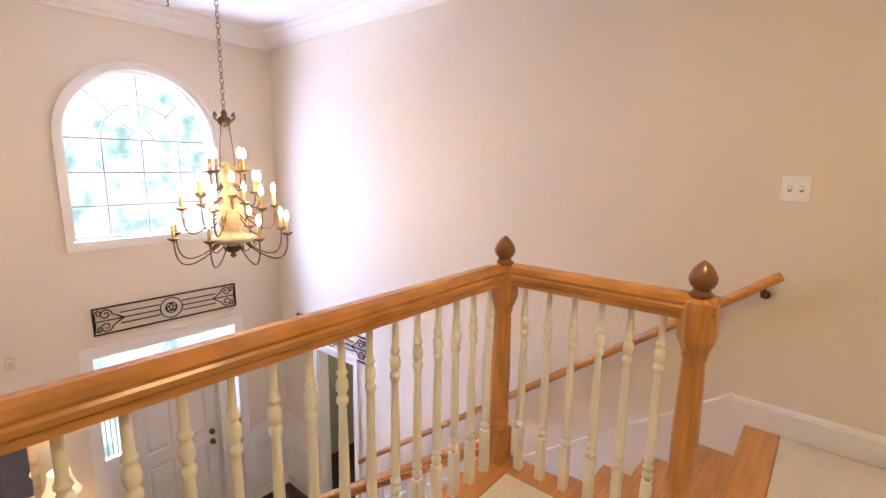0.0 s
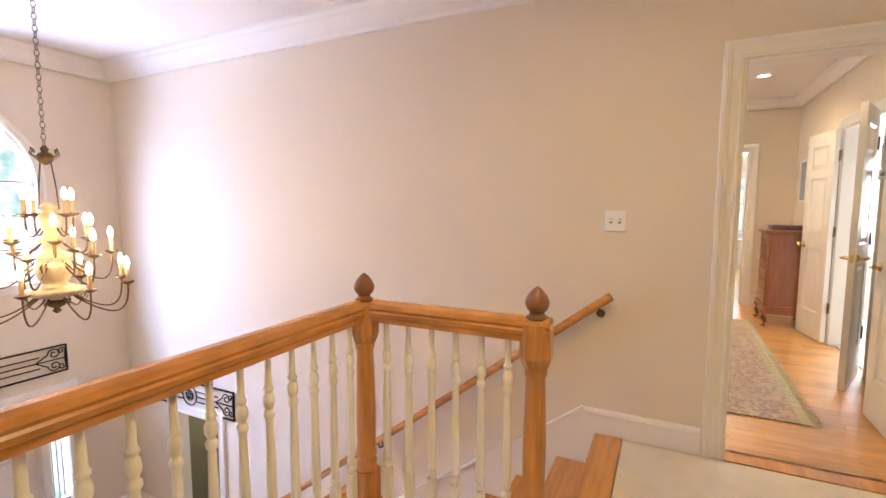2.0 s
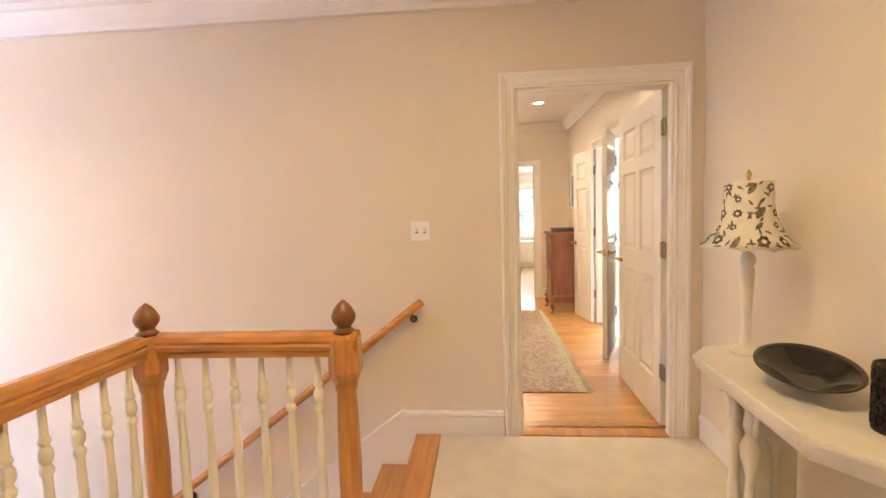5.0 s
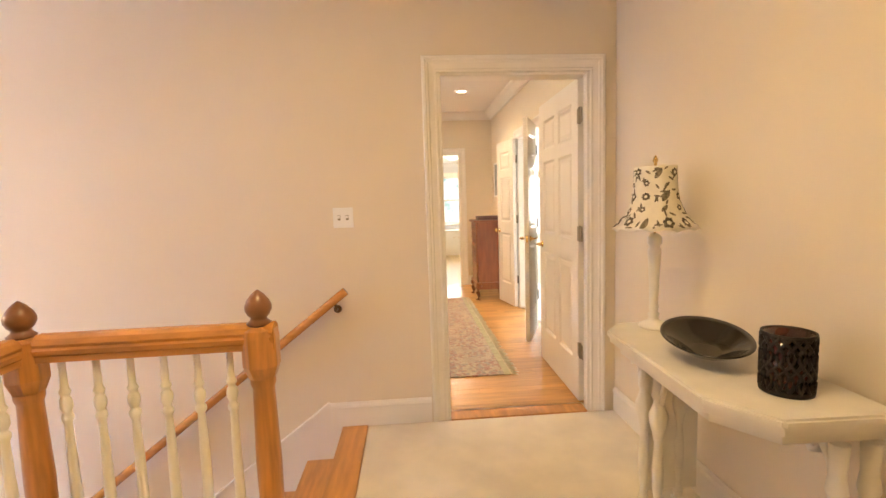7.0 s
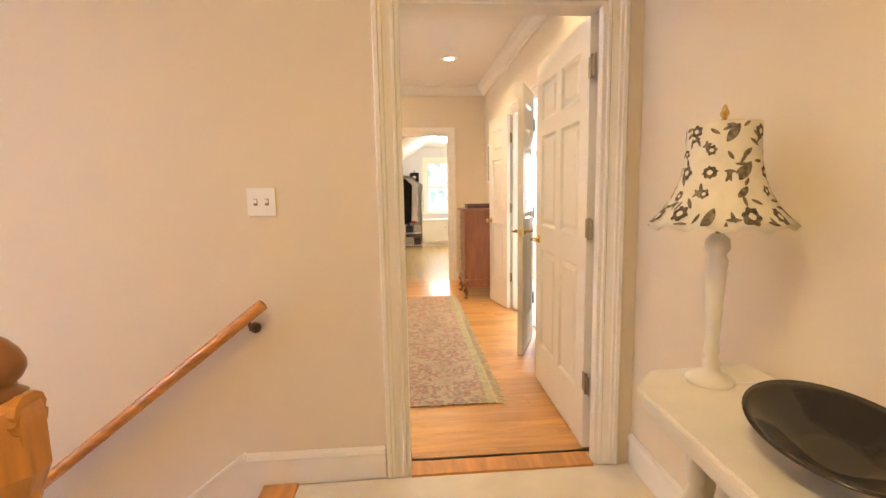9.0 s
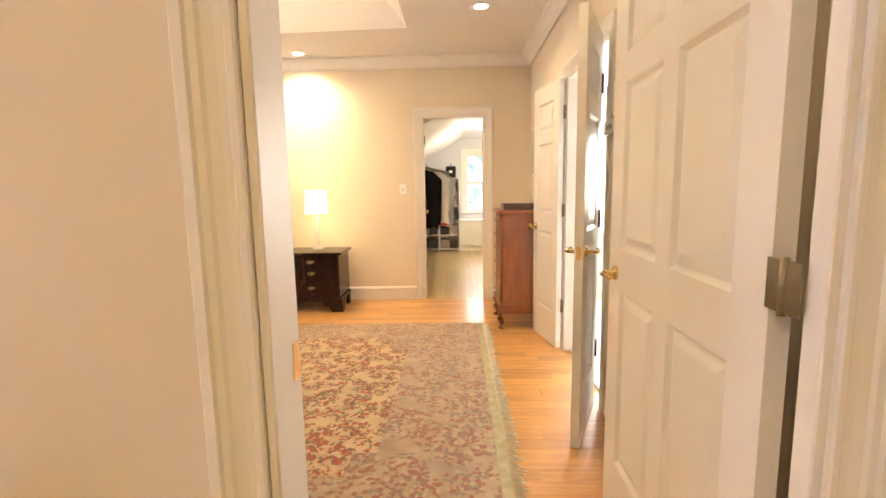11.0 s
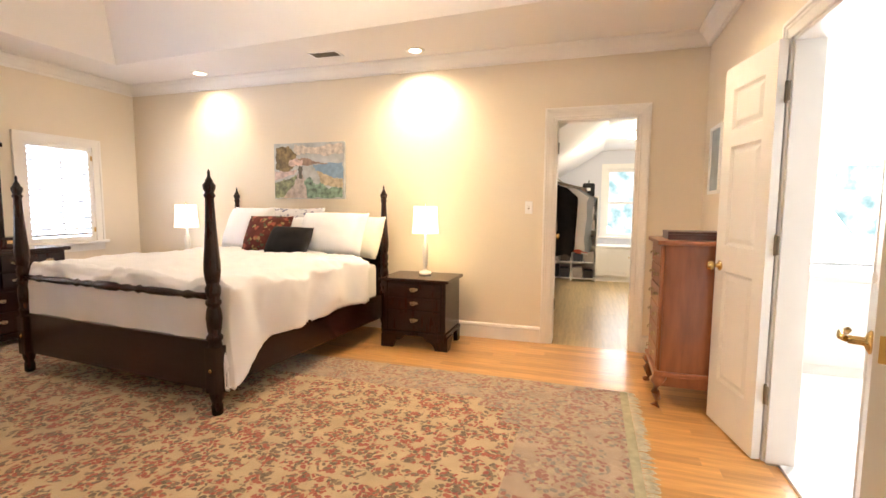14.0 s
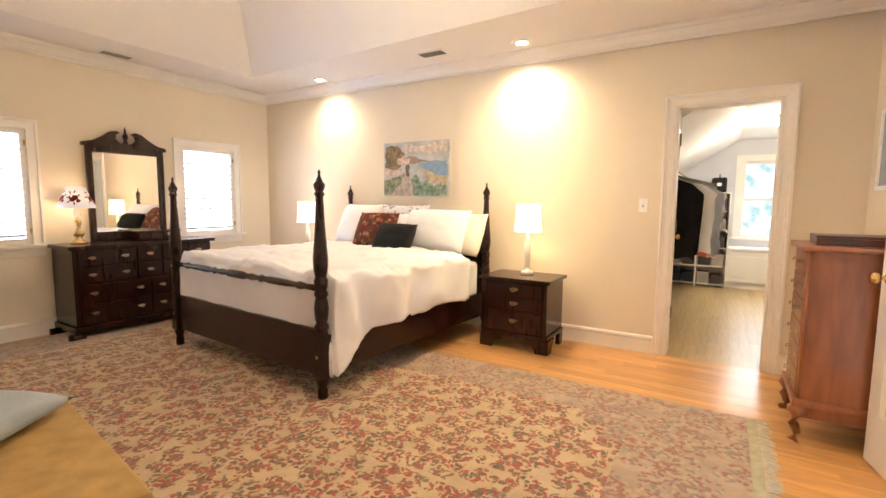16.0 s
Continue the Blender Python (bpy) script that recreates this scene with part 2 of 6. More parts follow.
_p.inputs["Transmission Weight"].default_value, _p.inputs["Roughness"].default_value, _p.inputs["IOR"].default_value = 1.0, 0.0, 1.05
MIRROR = mat("mirror_silver", (0.92, 0.92, 0.90), 0.02, 1.0, vary=0.005, scale=3)

# ---- builders ----
def box(bm, x0, x1, y0, y1, z0, z1, m=None):
    vs = [bm.verts.new((x, y, z)) for z in (z0, z1) for y in (y0, y1) for x in (x0, x1)]
    if m is not None:
        for v in vs:
            v.co = m @ v.co
    for f in ((0, 2, 3, 1), (4, 5, 7, 6), (0, 1, 5, 4), (1, 3, 7, 5), (3, 2, 6, 7), (2, 0, 4, 6)):
        bm.faces.new([vs[i] for i in f])
    return vs


def boxes(*rows):
    bm = bmesh.new()
    for r in rows:
        box(bm, *r)
    return bm


def soft_box(x0, x1, y0, y1, z0, z1, r=0.01, seg=2):
    bm = boxes((x0, x1, y0, y1, z0, z1))
    bmesh.ops.bevel(bm, geom=bm.edges[:], offset=r, segments=seg, affect="EDGES", profile=0.6)
    return bm


def lathe(profile, n=20, bm=None, m=None, caps=True):
    """A turned shape from (radius, height) pairs, bottom to top."""
    bm = bm or bmesh.new()
    rings = []
    for r, z in profile:
        ring = [bm.verts.new((r * math.cos(2 * math.pi * k / n), r * math.sin(2 * math.pi * k / n), z)) for k in range(n)]
        if m is not None:
            for v in ring:
                v.co = m @ v.co
        rings.append(ring)
    for a, b in zip(rings, rings[1:]):
        for k in range(n):
            bm.faces.new((a[k], a[(k + 1) % n], b[(k + 1) % n], b[k])).smooth = True
    if caps:
        bm.faces.new(rings[0][::-1])
        bm.faces.new(rings[-1])
    return bm


def tube(points, r, n=8, bm=None, closed=False):
    """A rod of radius r along points."""
    bm = bm or bmesh.new()
    pts = [Vector(p) for p in points]
    rings = []
    for i, p in enumerate(pts):
        if closed:
            d = pts[(i + 1) % len(pts)] - pts[i - 1]
        else:
            d = pts[min(i + 1, len(pts) - 1)] - pts[max(i - 1, 0)]
        q = d.to_track_quat("Z", "Y")
        rr = r(i / max(1, len(pts) - 1)) if callable(r) else r
        rings.append([bm.verts.new(p + q @ Vector((rr * math.cos(2 * math.pi * k / n), rr * math.sin(2 * math.pi * k / n), 0))) for k in range(n)])
    pairs = list(zip(rings, rings[1:])) + ([(rings[-1], rings[0])] if closed else [])
    for a, b in pairs:
        for k in range(n):
            bm.faces.new((a[k], a[(k + 1) % n], b[(k + 1) % n], b[k])).smooth = True
    if not closed:
        bm.faces.new(rings[0][::-1])
        bm.faces.new(rings[-1])
    return bm


def sweep(profile, a, b, side, bm=None):
    """A straight moulding from a to b: profile of (out, up) pairs, out along side."""
    bm = bm or bmesh.new()
    side = Vector(side)
    ends = [[bm.verts.new(Vector(e) + side * o + Vector((0, 0, u))) for o, u in profile] for e in (a, b)]
    n = len(profile)
    for k in range(n):
        bm.faces.new((ends[0][k], ends[0][(k + 1) % n], ends[1][(k + 1) % n], ends[1][k]))
    bm.faces.new(ends[0][::-1])
    bm.faces.new(ends[1])
    return bm


def prism(outline, z0, z1, bm=None):
    """An upright slab over an outline of (x, y)."""
    bm = bm or bmesh.new()
    lo = [bm.verts.new((x, y, z0)) for x, y in outline]
    hi = [bm.verts.new((x, y, z1)) for x, y in outline]
    n = len(outline)
    bm.faces.new(lo[::-1])
    bm.faces.new(hi)
    for k in range(n):
        bm.faces.new((lo[k], lo[(k + 1) % n], hi[(k + 1) % n], hi[k]))
    return bm


def turn_up(bm, m):
    bmesh.ops.transform(bm, matrix=m, verts=bm.verts[:])
    return bm


def smooth(bm, on=True):
    for f in bm.faces:
        f.smooth = on
    return bm


def solid(name, bm, material):
    bmesh.ops.recalc_face_normals(bm, faces=bm.faces[:])
    me = bpy.data.meshes.new(name)
    bm.to_mesh(me)
    bm.free()
    me.materials.append(material)
    return me


def part(name, bm, material, parent, label="", at=None):
    """Links a bmesh as one mesh object under a thing or a part."""
    me = bm if isinstance(bm, bpy.types.Mesh) else solid(name, bm, material)
    ob = new(name, me)
    ob.parent = parent
    if at is not None:
        ob.matrix_local = at
    return tagged(ob, label)


def thing(name, label, category, at=(0, 0, 0), rz=0, group=""):
    ob = new(name)
    ob.empty_display_size = 0.1
    ob.matrix_world = pose(*at, 0, 0, rz)
    return tagged(ob, label, category, group)


def whole(name, bm, material, label, category, group="", kind=""):
    return tagged(new(name, solid(name, bm, material)), label, category, group, kind)


def setting(name, bm, material, label="", category=""):
    return tagged(new(name, solid(name, bm, material)), label, category, "", "structure")


def wall_grid(axis, at, thick, u, v, holes):
    """A wall across the given axis from at to at + thick, over u and v (height), with openings (u0, u1, v0, v1)."""
    us = sorted({u[0], u[1], *[h[i] for h in holes for i in (0, 1)]})
    vs = sorted({v[0], v[1], *[h[i] for h in holes for i in (2, 3)]})
    bm = bmesh.new()
    for u0, u1 in zip(us, us[1:]):
        for v0, v1 in zip(vs, vs[1:]):
            cu, cv = (u0 + u1) / 2, (v0 + v1) / 2
            if any(h[0] < cu < h[1] and h[2] < cv < h[3] for h in holes):
                continue
            if axis == "y":
                box(bm, u0, u1, at, at + thick, v0, v1)
            else:
                box(bm, at, at + thick, u0, u1, v0, v1)
    bmesh.ops.remove_doubles(bm, verts=bm.verts[:], dist=1e-5)
    seen = {}
    for f in bm.faces:
        seen.setdefault(tuple(round(c, 4) for c in f.calc_center_median()), []).append(f)
    bmesh.ops.delete(bm, geom=[f for fs in seen.values() if len(fs) > 1 for f in fs], context="FACES")
    return bm

# ---- structure ----
XW, XR, XL = -5.08, 1.13, 1.045       # outer wall, bedroom's east wall, landing's east wall
XF = -5.25                            # foyer's outer wall
YB = 4.53                             # bedroom's far wall
ZC = 2.67                             # ceiling
ZF = -2.62                            # foyer floor
YS = -2.90                            # foyer's south wall

wall_north = setting("wall_north", wall_grid("y", 0.0, 0.12, (XF, XR + 0.12), (ZF, ZC + 0.5), [(0.0, 0.945, 0.0, 2.05), (-4.54, -3.92, ZF, -0.65)]), PAINT, "plain blush-beige painted plaster wall", "wall")
wall_landing_east = setting("wall_landing_east", wall_grid("x", XL, 0.12, (-4.4, -0.001), (-0.3, ZC), []), PAINT, "plain blush-beige painted plaster wall", "wall")
wall_landing_south = setting("wall_landing_south", wall_grid("y", -4.52, 0.12, (-1.7, XL), (-0.3, ZC), []), PAINT, "plain beige wall behind the landing", "wall")
wall_landing_west = setting("wall_landing_west", wall_grid("x", -1.62, 0.12, (-4.4, YS - 0.121), (-0.3, ZC), []), PAINT, "plain beige wall", "wall")
wall_foyer_south = setting("wall_foyer_south", wall_grid("y", YS - 0.12, 0.12, (XF, -1.5), (ZF, ZC), []), PAINT, "plain beige foyer wall", "wall")
wall_foyer_under = setting("wall_foyer_under", wall_grid("x", -1.62, 0.12, (YS, -1.19), (ZF, -0.30), []), PAINT, "plain wall under the landing", "wall")


def arch_wall():
    """The foyer's outer wall with an arched window and the front door opening."""
    cy, spring, r, bottom = -1.258, 1.525, 0.605, 0.655
    holes = [(cy - r, cy + r, bottom, spring + r), (-1.84, -0.56, ZF, -0.39)]
    bm = wall_grid("x", XF - 0.16, 0.16, (YS - 0.12, 0.0), (ZF, ZC + 0.1), holes)
    n = 16
    for s in (-1, 1):
        for k in range(n):
            a0, a1 = math.pi / 2 * k / n, math.pi / 2 * (k + 1) / n
            p = [(cy + s * r * math.cos(a), spring + r * math.sin(a)) for a in (a0, a1)]
            q = [(cy + s * r, p[0][1]), (cy + s * r, p[1][1])]
            lo = [bm.verts.new((XF - 0.16, y, z)) for y, z in (p[0], q[0], q[1], p[1])]
            hi = [bm.verts.new((XF, y, z)) for y, z in (p[0], q[0], q[1], p[1])]
            bm.faces.new(lo[::-1])
            bm.faces.new(hi)
            for i in range(4):
                if (lo[i].co - lo[(i + 1) % 4].co).length > 1e-5:
                    bm.faces.new((lo[i], lo[(i + 1) % 4], hi[(i + 1) % 4], hi[i]))
    bmesh.ops.remove_doubles(bm, verts=bm.verts[:], dist=1e-5)
    return bm


wall_foyer_west = setting("wall_foyer_west", arch_wall(), PAINT, "tall blush-beige foyer wall with an arched opening", "wall")
wall_west = setting("wall_west", wall_grid("x", XW - 0.16, 0.16, (0.121, YB + 0.12), (-0.02, ZC), [(3.33, 4.00, 0.86, 1.89), (1.28, 1.95, 0.86, 1.89)]), PAINT, "blush-beige bedroom wall with two windows", "wall")
wall_far = setting("wall_far", wall_grid("y", YB, 0.12, (XW, XR + 0.12), (-0.02, ZC), [(-0.07, 0.625, -0.02, 2.05)]), PAINT, "blush-beige bedroom wall behind the bed", "wall")
wall_east = setting("wall_east", wall_grid("x", XR, 0.12, (0.121, YB - 0.001), (-0.02, ZC), [(1.86, 2.82, -0.02, 2.05)]), PAINT, "blush-beige bedroom wall with a double doorway", "wall")

# ceilings
setting("ceiling_landing", boxes((XF, XL, -4.4, 0.0, ZC, ZC + 0.1)), CEIL, "smooth white ceiling", "ceiling")


def tray(outer, inner, zt, run):
    """A flat border round a raised tray with sloping sides; outlines as four (x, y) from the near left."""
    bm = bmesh.new()
    top = [(x + run * sx, y + run * sy) for (x, y), (sx, sy) in zip(inner, ((1, 1), (-1, 1), (-1, -1), (1, -1)))]
    loops = [[bm.verts.new((x, y, z)) for x, y in o] for o, z in ((outer, ZC), (inner, ZC), (top, zt))]
    for p, q in zip(loops, loops[1:]):
        for k in range(4):
            bm.faces.new((p[k], p[(k + 1) % 4], q[(k + 1) % 4], q[k]))
    bm.faces.new(loops[-1])
    return bm


setting("ceiling_bedroom", tray([(XW, 0.12), (XR, 0.12), (XR, YB), (XW, YB)], [(-4.40, 0.95), (-0.11, 0.95), (-0.11, 3.58), (-4.40, 3.82)], 3.2, 0.46), CEIL, "white tray ceiling with sloping sides", "ceiling")

# floors
landing = setting("floor_landing", prism([(-1.52, -4.4), (XL, -4.4), (XL, -0.002), (-0.565, -0.002), (-0.565, -1.06), (-1.52, -1.06)], -0.28, -0.012), TRIM, "landing slab with white painted edge", "floor")
carpet = setting("carpet", prism([(-1.375, -4.4), (XL - 0.015, -4.4), (XL - 0.015, -0.03), (-0.48, -0.03), (-0.48, -1.19), (-1.375, -1.19)], -0.012, 0.004), CARPET, "plain cream wall-to-wall carpet on the landing", "carpet")
floor = setting("floor", boxes((XW, XR + 0.06, 0.06, YB, -0.1, -0.018)), PLANK, "glossy honey oak strip floor", "floor")
floor_foyer = setting("floor_foyer", boxes((XF - 0.06, -1.5, YS, 1.6, ZF - 0.1, ZF - 0.012)), DARKFLOOR, "dark stained wooden foyer floor", "floor")
floor_closet = setting("floor_closet", boxes((-1.6, 1.7, YB + 0.001, 9.0, -0.1, -0.018)), CPLANK, "pale oak closet floor", "floor")
floor_bath = setting("floor_bath", boxes((XR + 0.06, 3.6, 0.5, 5.0, -0.1, -0.002)), TILE, "white bathroom floor", "floor")
setting("threshold", boxes((0.0185, 0.8665, -0.012, 0.095, -0.06, 0.004)), TREAD, "oak threshold", "threshold")

# closed rooms beyond the openings
bm = wall_grid("y", 4.9, 0.1, (XR + 0.12, 3.7), (-0.05, ZC), [(2.15, 3.0, 0.85, 1.95)])
for r in ((XR + 0.12, 3.6, 0.5, 0.6, -0.05, ZC), (3.6, 3.7, 0.5, 4.9, -0.05, ZC), (XR + 0.12, 3.7, 0.5, 5.0, ZC, ZC + 0.1), (XR + 0.02, XR + 0.119, YB + 0.12, 5.0, -0.05, ZC)):
    box(bm, *r)
setting("wall_bath", bm, TILE, "bright white bathroom walls", "wall")
bm = wall_grid("y", 9.0, 0.1, (-1.6, 1.7), (-0.05, 2.6), [(0.50, 1.15, 0.76, 1.95)])
box(bm, 1.6, 1.7, YB + 0.12, 9.0, -0.05, 2.6)
box(bm, -1.7, -1.6, YB + 0.12, 9.0, -0.05, 1.2)
setting("wall_closet", bm, CLOSETP, "grey-white closet walls", "wall")
bm = bmesh.new()
prof = [(-1.7, 0.95), (0.42, 2.27), (1.7, 2.27), (1.7, 2.37), (0.42, 2.37), (-1.7, 1.05)]
fr = [bm.verts.new((x, YB + 0.121, z)) for x, z in prof]
bk = [bm.verts.new((x, 9.05, z)) for x, z in prof]
bm.faces.new(fr)
bm.faces.new(bk[::-1])
for k in range(6):
    bm.faces.new((fr[k], fr[(k + 1) % 6], bk[(k + 1) % 6], bk[k]))
setting("ceiling_closet", bm, CEIL, "sloping attic ceiling over the closet", "ceiling")
bm = boxes((-5.41, -3.0, 1.6, 1.7, ZF - 0.1, -0.2), (-5.41, -5.31, 0.12, 1.6, ZF - 0.1, -0.2), (-3.1, -3.0, 0.12, 1.6, ZF - 0.1, -0.2), (-5.31, -3.1, 0.12, 1.6, -0.3, -0.2))
OLIVE = mat("olive_wall_paint", (0.30, 0.27, 0.18), 0.6, vary=0.03, scale=2)
setting("wall_side_room", bm, OLIVE, "olive painted room behind the foyer doorway", "wall")

# trim: crown, base boards, casings
CROWN = [(0, 0), (0.022, 0), (0.028, 0.018), (0.05, 0.035), (0.085, 0.075), (0.10, 0.082), (0.115, 0.10), (0.115, 0.118), (0, 0.118)]
BASE = [(0, 0), (0.016, 0), (0.016, 0.115), (0.022, 0.122), (0.018, 0.14), (0.006, 0.15), (0, 0.15)]


def crown(a, b, side, z, k=1.0):
    c = [(o * k, u * k) for o, u in CROWN]
    setting("crown_trim", sweep(c, (*a, z - 0.118 * k), (*b, z - 0.118 * k), side), TRIM, "white painted crown moulding", "trim")


crown((XF, -0.001), (XL, -0.001), (0, -1, 0), ZC, 1.35)
crown((XF + 0.001, YS), (XF + 0.001, 0), (1, 0, 0), ZC, 1.35)
crown((XF, YS + 0.001), (-1.5, YS + 0.001), (0, 1, 0), ZC, 1.35)
crown((XL - 0.001, -4.4), (XL - 0.001, 0), (-1, 0, 0), ZC, 1.35)
crown((XW, YB - 0.001), (XR, YB - 0.001), (0, -1, 0), ZC, 0.95)
crown((XW + 0.001, 0.12), (XW + 0.001, YB), (1, 0, 0), ZC, 0.95)
crown((XR - 0.001, 0.12), (XR - 0.001, YB), (-1, 0, 0), ZC, 0.95)
crown((XW, 0.121), (XR, 0.121), (0, 1, 0), ZC, 0.95)


def base(a, b, side, z=0.0):
    setting("baseboard", sweep(BASE, (*a, z), (*b, z), side), TRIM, "white painted baseboard", "baseboard")


base((-0.70, -0.001), (-0.096, -0.001), (0, -1, 0))
base((XL - 0.001, -4.4), (XL - 0.001, -0.022), (-1, 0, 0))
base((-4.9, YB - 0.001), (-0.162, YB - 0.001), (0, -1, 0))
base((0.717, YB - 0.001), (XR, YB - 0.001), (0, -1, 0))
base((XR - 0.001, 0.14), (XR - 0.001, 1.768), (-1, 0, 0))
base((XR - 0.001, 2.912), (XR - 0.001, YB - 0.02), (-1, 0, 0))
base((XW + 0.001, 0.14), (XW + 0.001, YB - 0.02), (1, 0, 0))
base((XW + 0.03, 0.121), (-0.1, 0.121), (0, 1, 0))


def casing(name, axis, face, u0, u1, top, out, z0=0.0, w=0.09, deep=0.12, spare=0.0, legs=2, lining=True):
    """Door casing round an opening: two legs and a head on the wall's face, stepped, and the jamb lining behind it."""
    d = thing(name, "white painted door casing with stepped profile", "door frame")
    d["kind"] = "structure"
    s = out

    def put(nm, a0, a1, b0, b1, c0, c1):
        lo, hi = min(face + s * c0, face + s * c1), max(face + s * c0, face + s * c1)
        if axis == "y":
            bm = boxes((a0, a1, lo, hi, b0, b1))
        else:
            bm = boxes((lo, hi, a0, a1, b0, b1))
        bmesh.ops.bevel(bm, geom=bm.edges[:], offset=0.003, segments=1, affect="EDGES")
        return part(nm, bm, TRIM, d)

    prof = [(0.0, 0.0005), (0.0, 0.011), (0.004, 0.014), (0.014, 0.014), (0.018, 0.010), (0.030, 0.0105), (0.048, 0.013), (0.054, 0.018), (0.066, 0.0185), (0.070, 0.025), (0.086, 0.025), (0.09, 0.021), (0.09, 0.0005)]
    path = [(u0, z0, -1, 0), (u0, top, -1, 1), (u1, top, 1, 1), (u1, z0, 1, 0)]
    for i, nm in list(enumerate(("casing_leg", "casing_head", "casing_leg")))[:legs + 1]:
        bm = bmesh.new()
        ends = []
        for u, z, ou, oz in path[i:i + 2]:
            row = []
            for q, o in prof:
                q *= w / 0.09
                uu, zz, oo = u + ou * q, z + oz * q, face + s * o
                row.append(bm.verts.new((uu, oo, zz) if axis == "y" else (oo, uu, zz)))
            ends.append(row)
        n = len(prof)
        for k in range(n):
            bm.faces.new((ends[0][k], ends[0][(k + 1) % n], ends[1][(k + 1) % n], ends[1][k]))
        bm.faces.new(ends[0][::-1])
        bm.faces.new(ends[1])
        part(nm, bm, TRIM, d)
    if not lining:
        return d
    put("jamb", u0, u0 + 0.018, z0, top, 0.003, -deep - 0.003)
    put("jamb", u1 - 0.018, u1 + spare, z0, top, 0.003 if not spare else 0.0, -deep - 0.003 if not spare else -0.045)
    put("jamb_head", u0 + 0.018, u1 - 0.018, top - 0.018, top, 0.003, -deep - 0.003)
    return d


casing("door_frame_1", "y", 0.0, 0.0, 0.885, 2.05, -1, spare=0.0595)
casing("door_frame_2", "y", 0.12, 0.0, 0.945, 2.05, 1, legs=1, lining=False)
casing("door_frame_3", "y", YB, -0.07, 0.625, 2.05, -1)
casing("door_frame_4", "x", XR, 1.86, 2.82, 2.05, -1)
casing("door_frame_5", "y", 0.0, -4.54, -3.92, -0.65, -1, z0=ZF, w=0.08)

# ---- stairs and balustrade ----
RISE, RUN, NT = 0.187, 0.25, 13
stairs = thing("staircase", "straight flight of honey oak stairs with white risers", "stairs", (-0.6, 0, 0))
stairs["kind"] = "structure"
bm = bmesh.new()
for k in range(NT + 1):
    z1 = -RISE * k - 0.03
    box(bm, -RUN * k + 0.006, -RUN * k + 0.02, -1.08, -0.02, -RISE * (k + 1) + 0.0005, z1)
part("riser", bm, TRIM, stairs, "white painted risers")
tread = solid("tread", soft_box(-RUN - 0.005, 0.035, -1.10, -0.018, -0.03, 0.0, 0.01), TREAD)
for k in range(1, NT + 1):
    part("tread", tread, TREAD, stairs, at=pose(-RUN * (k - 1), 0, -RISE * k))
part("nosing", soft_box(-0.035, 0.118, -1.10, -0.018, -0.022, 0.009, 0.009), TREAD, stairs, "oak landing nosing")
skirt = [(-0.10, 0.0), (-0.10, 0.15), (-0.115, 0.152), (-3.4, -2.32), (-3.4, ZF), (-3.2, ZF), (0.0, -0.2), (0.0, 0.0)]
bm = turn_up(prism([(x, z) for x, z in skirt], 0.0, 0.016), Matrix(((1, 0, 0, 0), (0, 0, -1, 0), (0, 1, 0, 0), (0, 0, 0, 1))))
part("skirt_board", bm, TRIM, stairs, "white sloping skirt board")
part("skirt_cap", sweep([(0.014, -0.014), (0.026, -0.010), (0.024, 0.006), (0.0, 0.008), (0.0, -0.014)], (-0.11, 0, 0.150), (-3.4, 0, -2.326), (0, -1, 0)), TRIM, stairs)
part("stringer", turn_up(prism([(-0.1, -0.05), (-3.35, -2.48), (-3.35, ZF), (-3.0, ZF), (-0.1, -0.45)], 1.10, 1.13), Matrix(((1, 0, 0, 0), (0, 0, -1, 0), (0, 1, 0, 0), (0, 0, 0, 1)))), TRIM, stairs, "white outer stringer")

# rounded wall rail with brackets
wr = thing("wall_handrail", "round oak handrail on brass wall brackets", "handrail", (-0.567, -0.075, 0.835))
RAILPROF = [(0.024 * math.cos(2 * math.pi * k / 12), 0.026 * math.sin(2 * math.pi * k / 12)) for k in range(12)]
part("rail", smooth(tube([(0.0, 0, 0), (-0.02, 0, -0.015), (-3.2, 0, -0.772 * 3.2)], 0.024, 12)), RAILW, wr)
for x in (-0.06, -1.55, -2.75):
    z = 0.772 * x
    b = tube([(x, 0.0, z - 0.02), (x, 0.012, z - 0.06), (x, 0.045, z - 0.07), (x, 0.075, z - 0.07)], 0.007, 8)
    lathe([(0.024, 0), (0.024, 0.004), (0.012, 0.01)], 12, b, pose(x, 0.0745, z - 0.07, 90))
    part("bracket", b, BRONZE, wr, "small dark bracket")

# newels, balusters and rails
HAND = [(-0.030, 0.0), (-0.030, 0.020), (-0.036, 0.026), (-0.040, 0.042), (-0.033, 0.049), (-0.038, 0.060), (-0.031, 0.078), (-0.014, 0.089), (0.014, 0.089), (0.031, 0.078), (0.038, 0.060), (0.033, 0.049), (0.040, 0.042), (0.036, 0.026), (0.030, 0.020), (0.030, 0.0)]


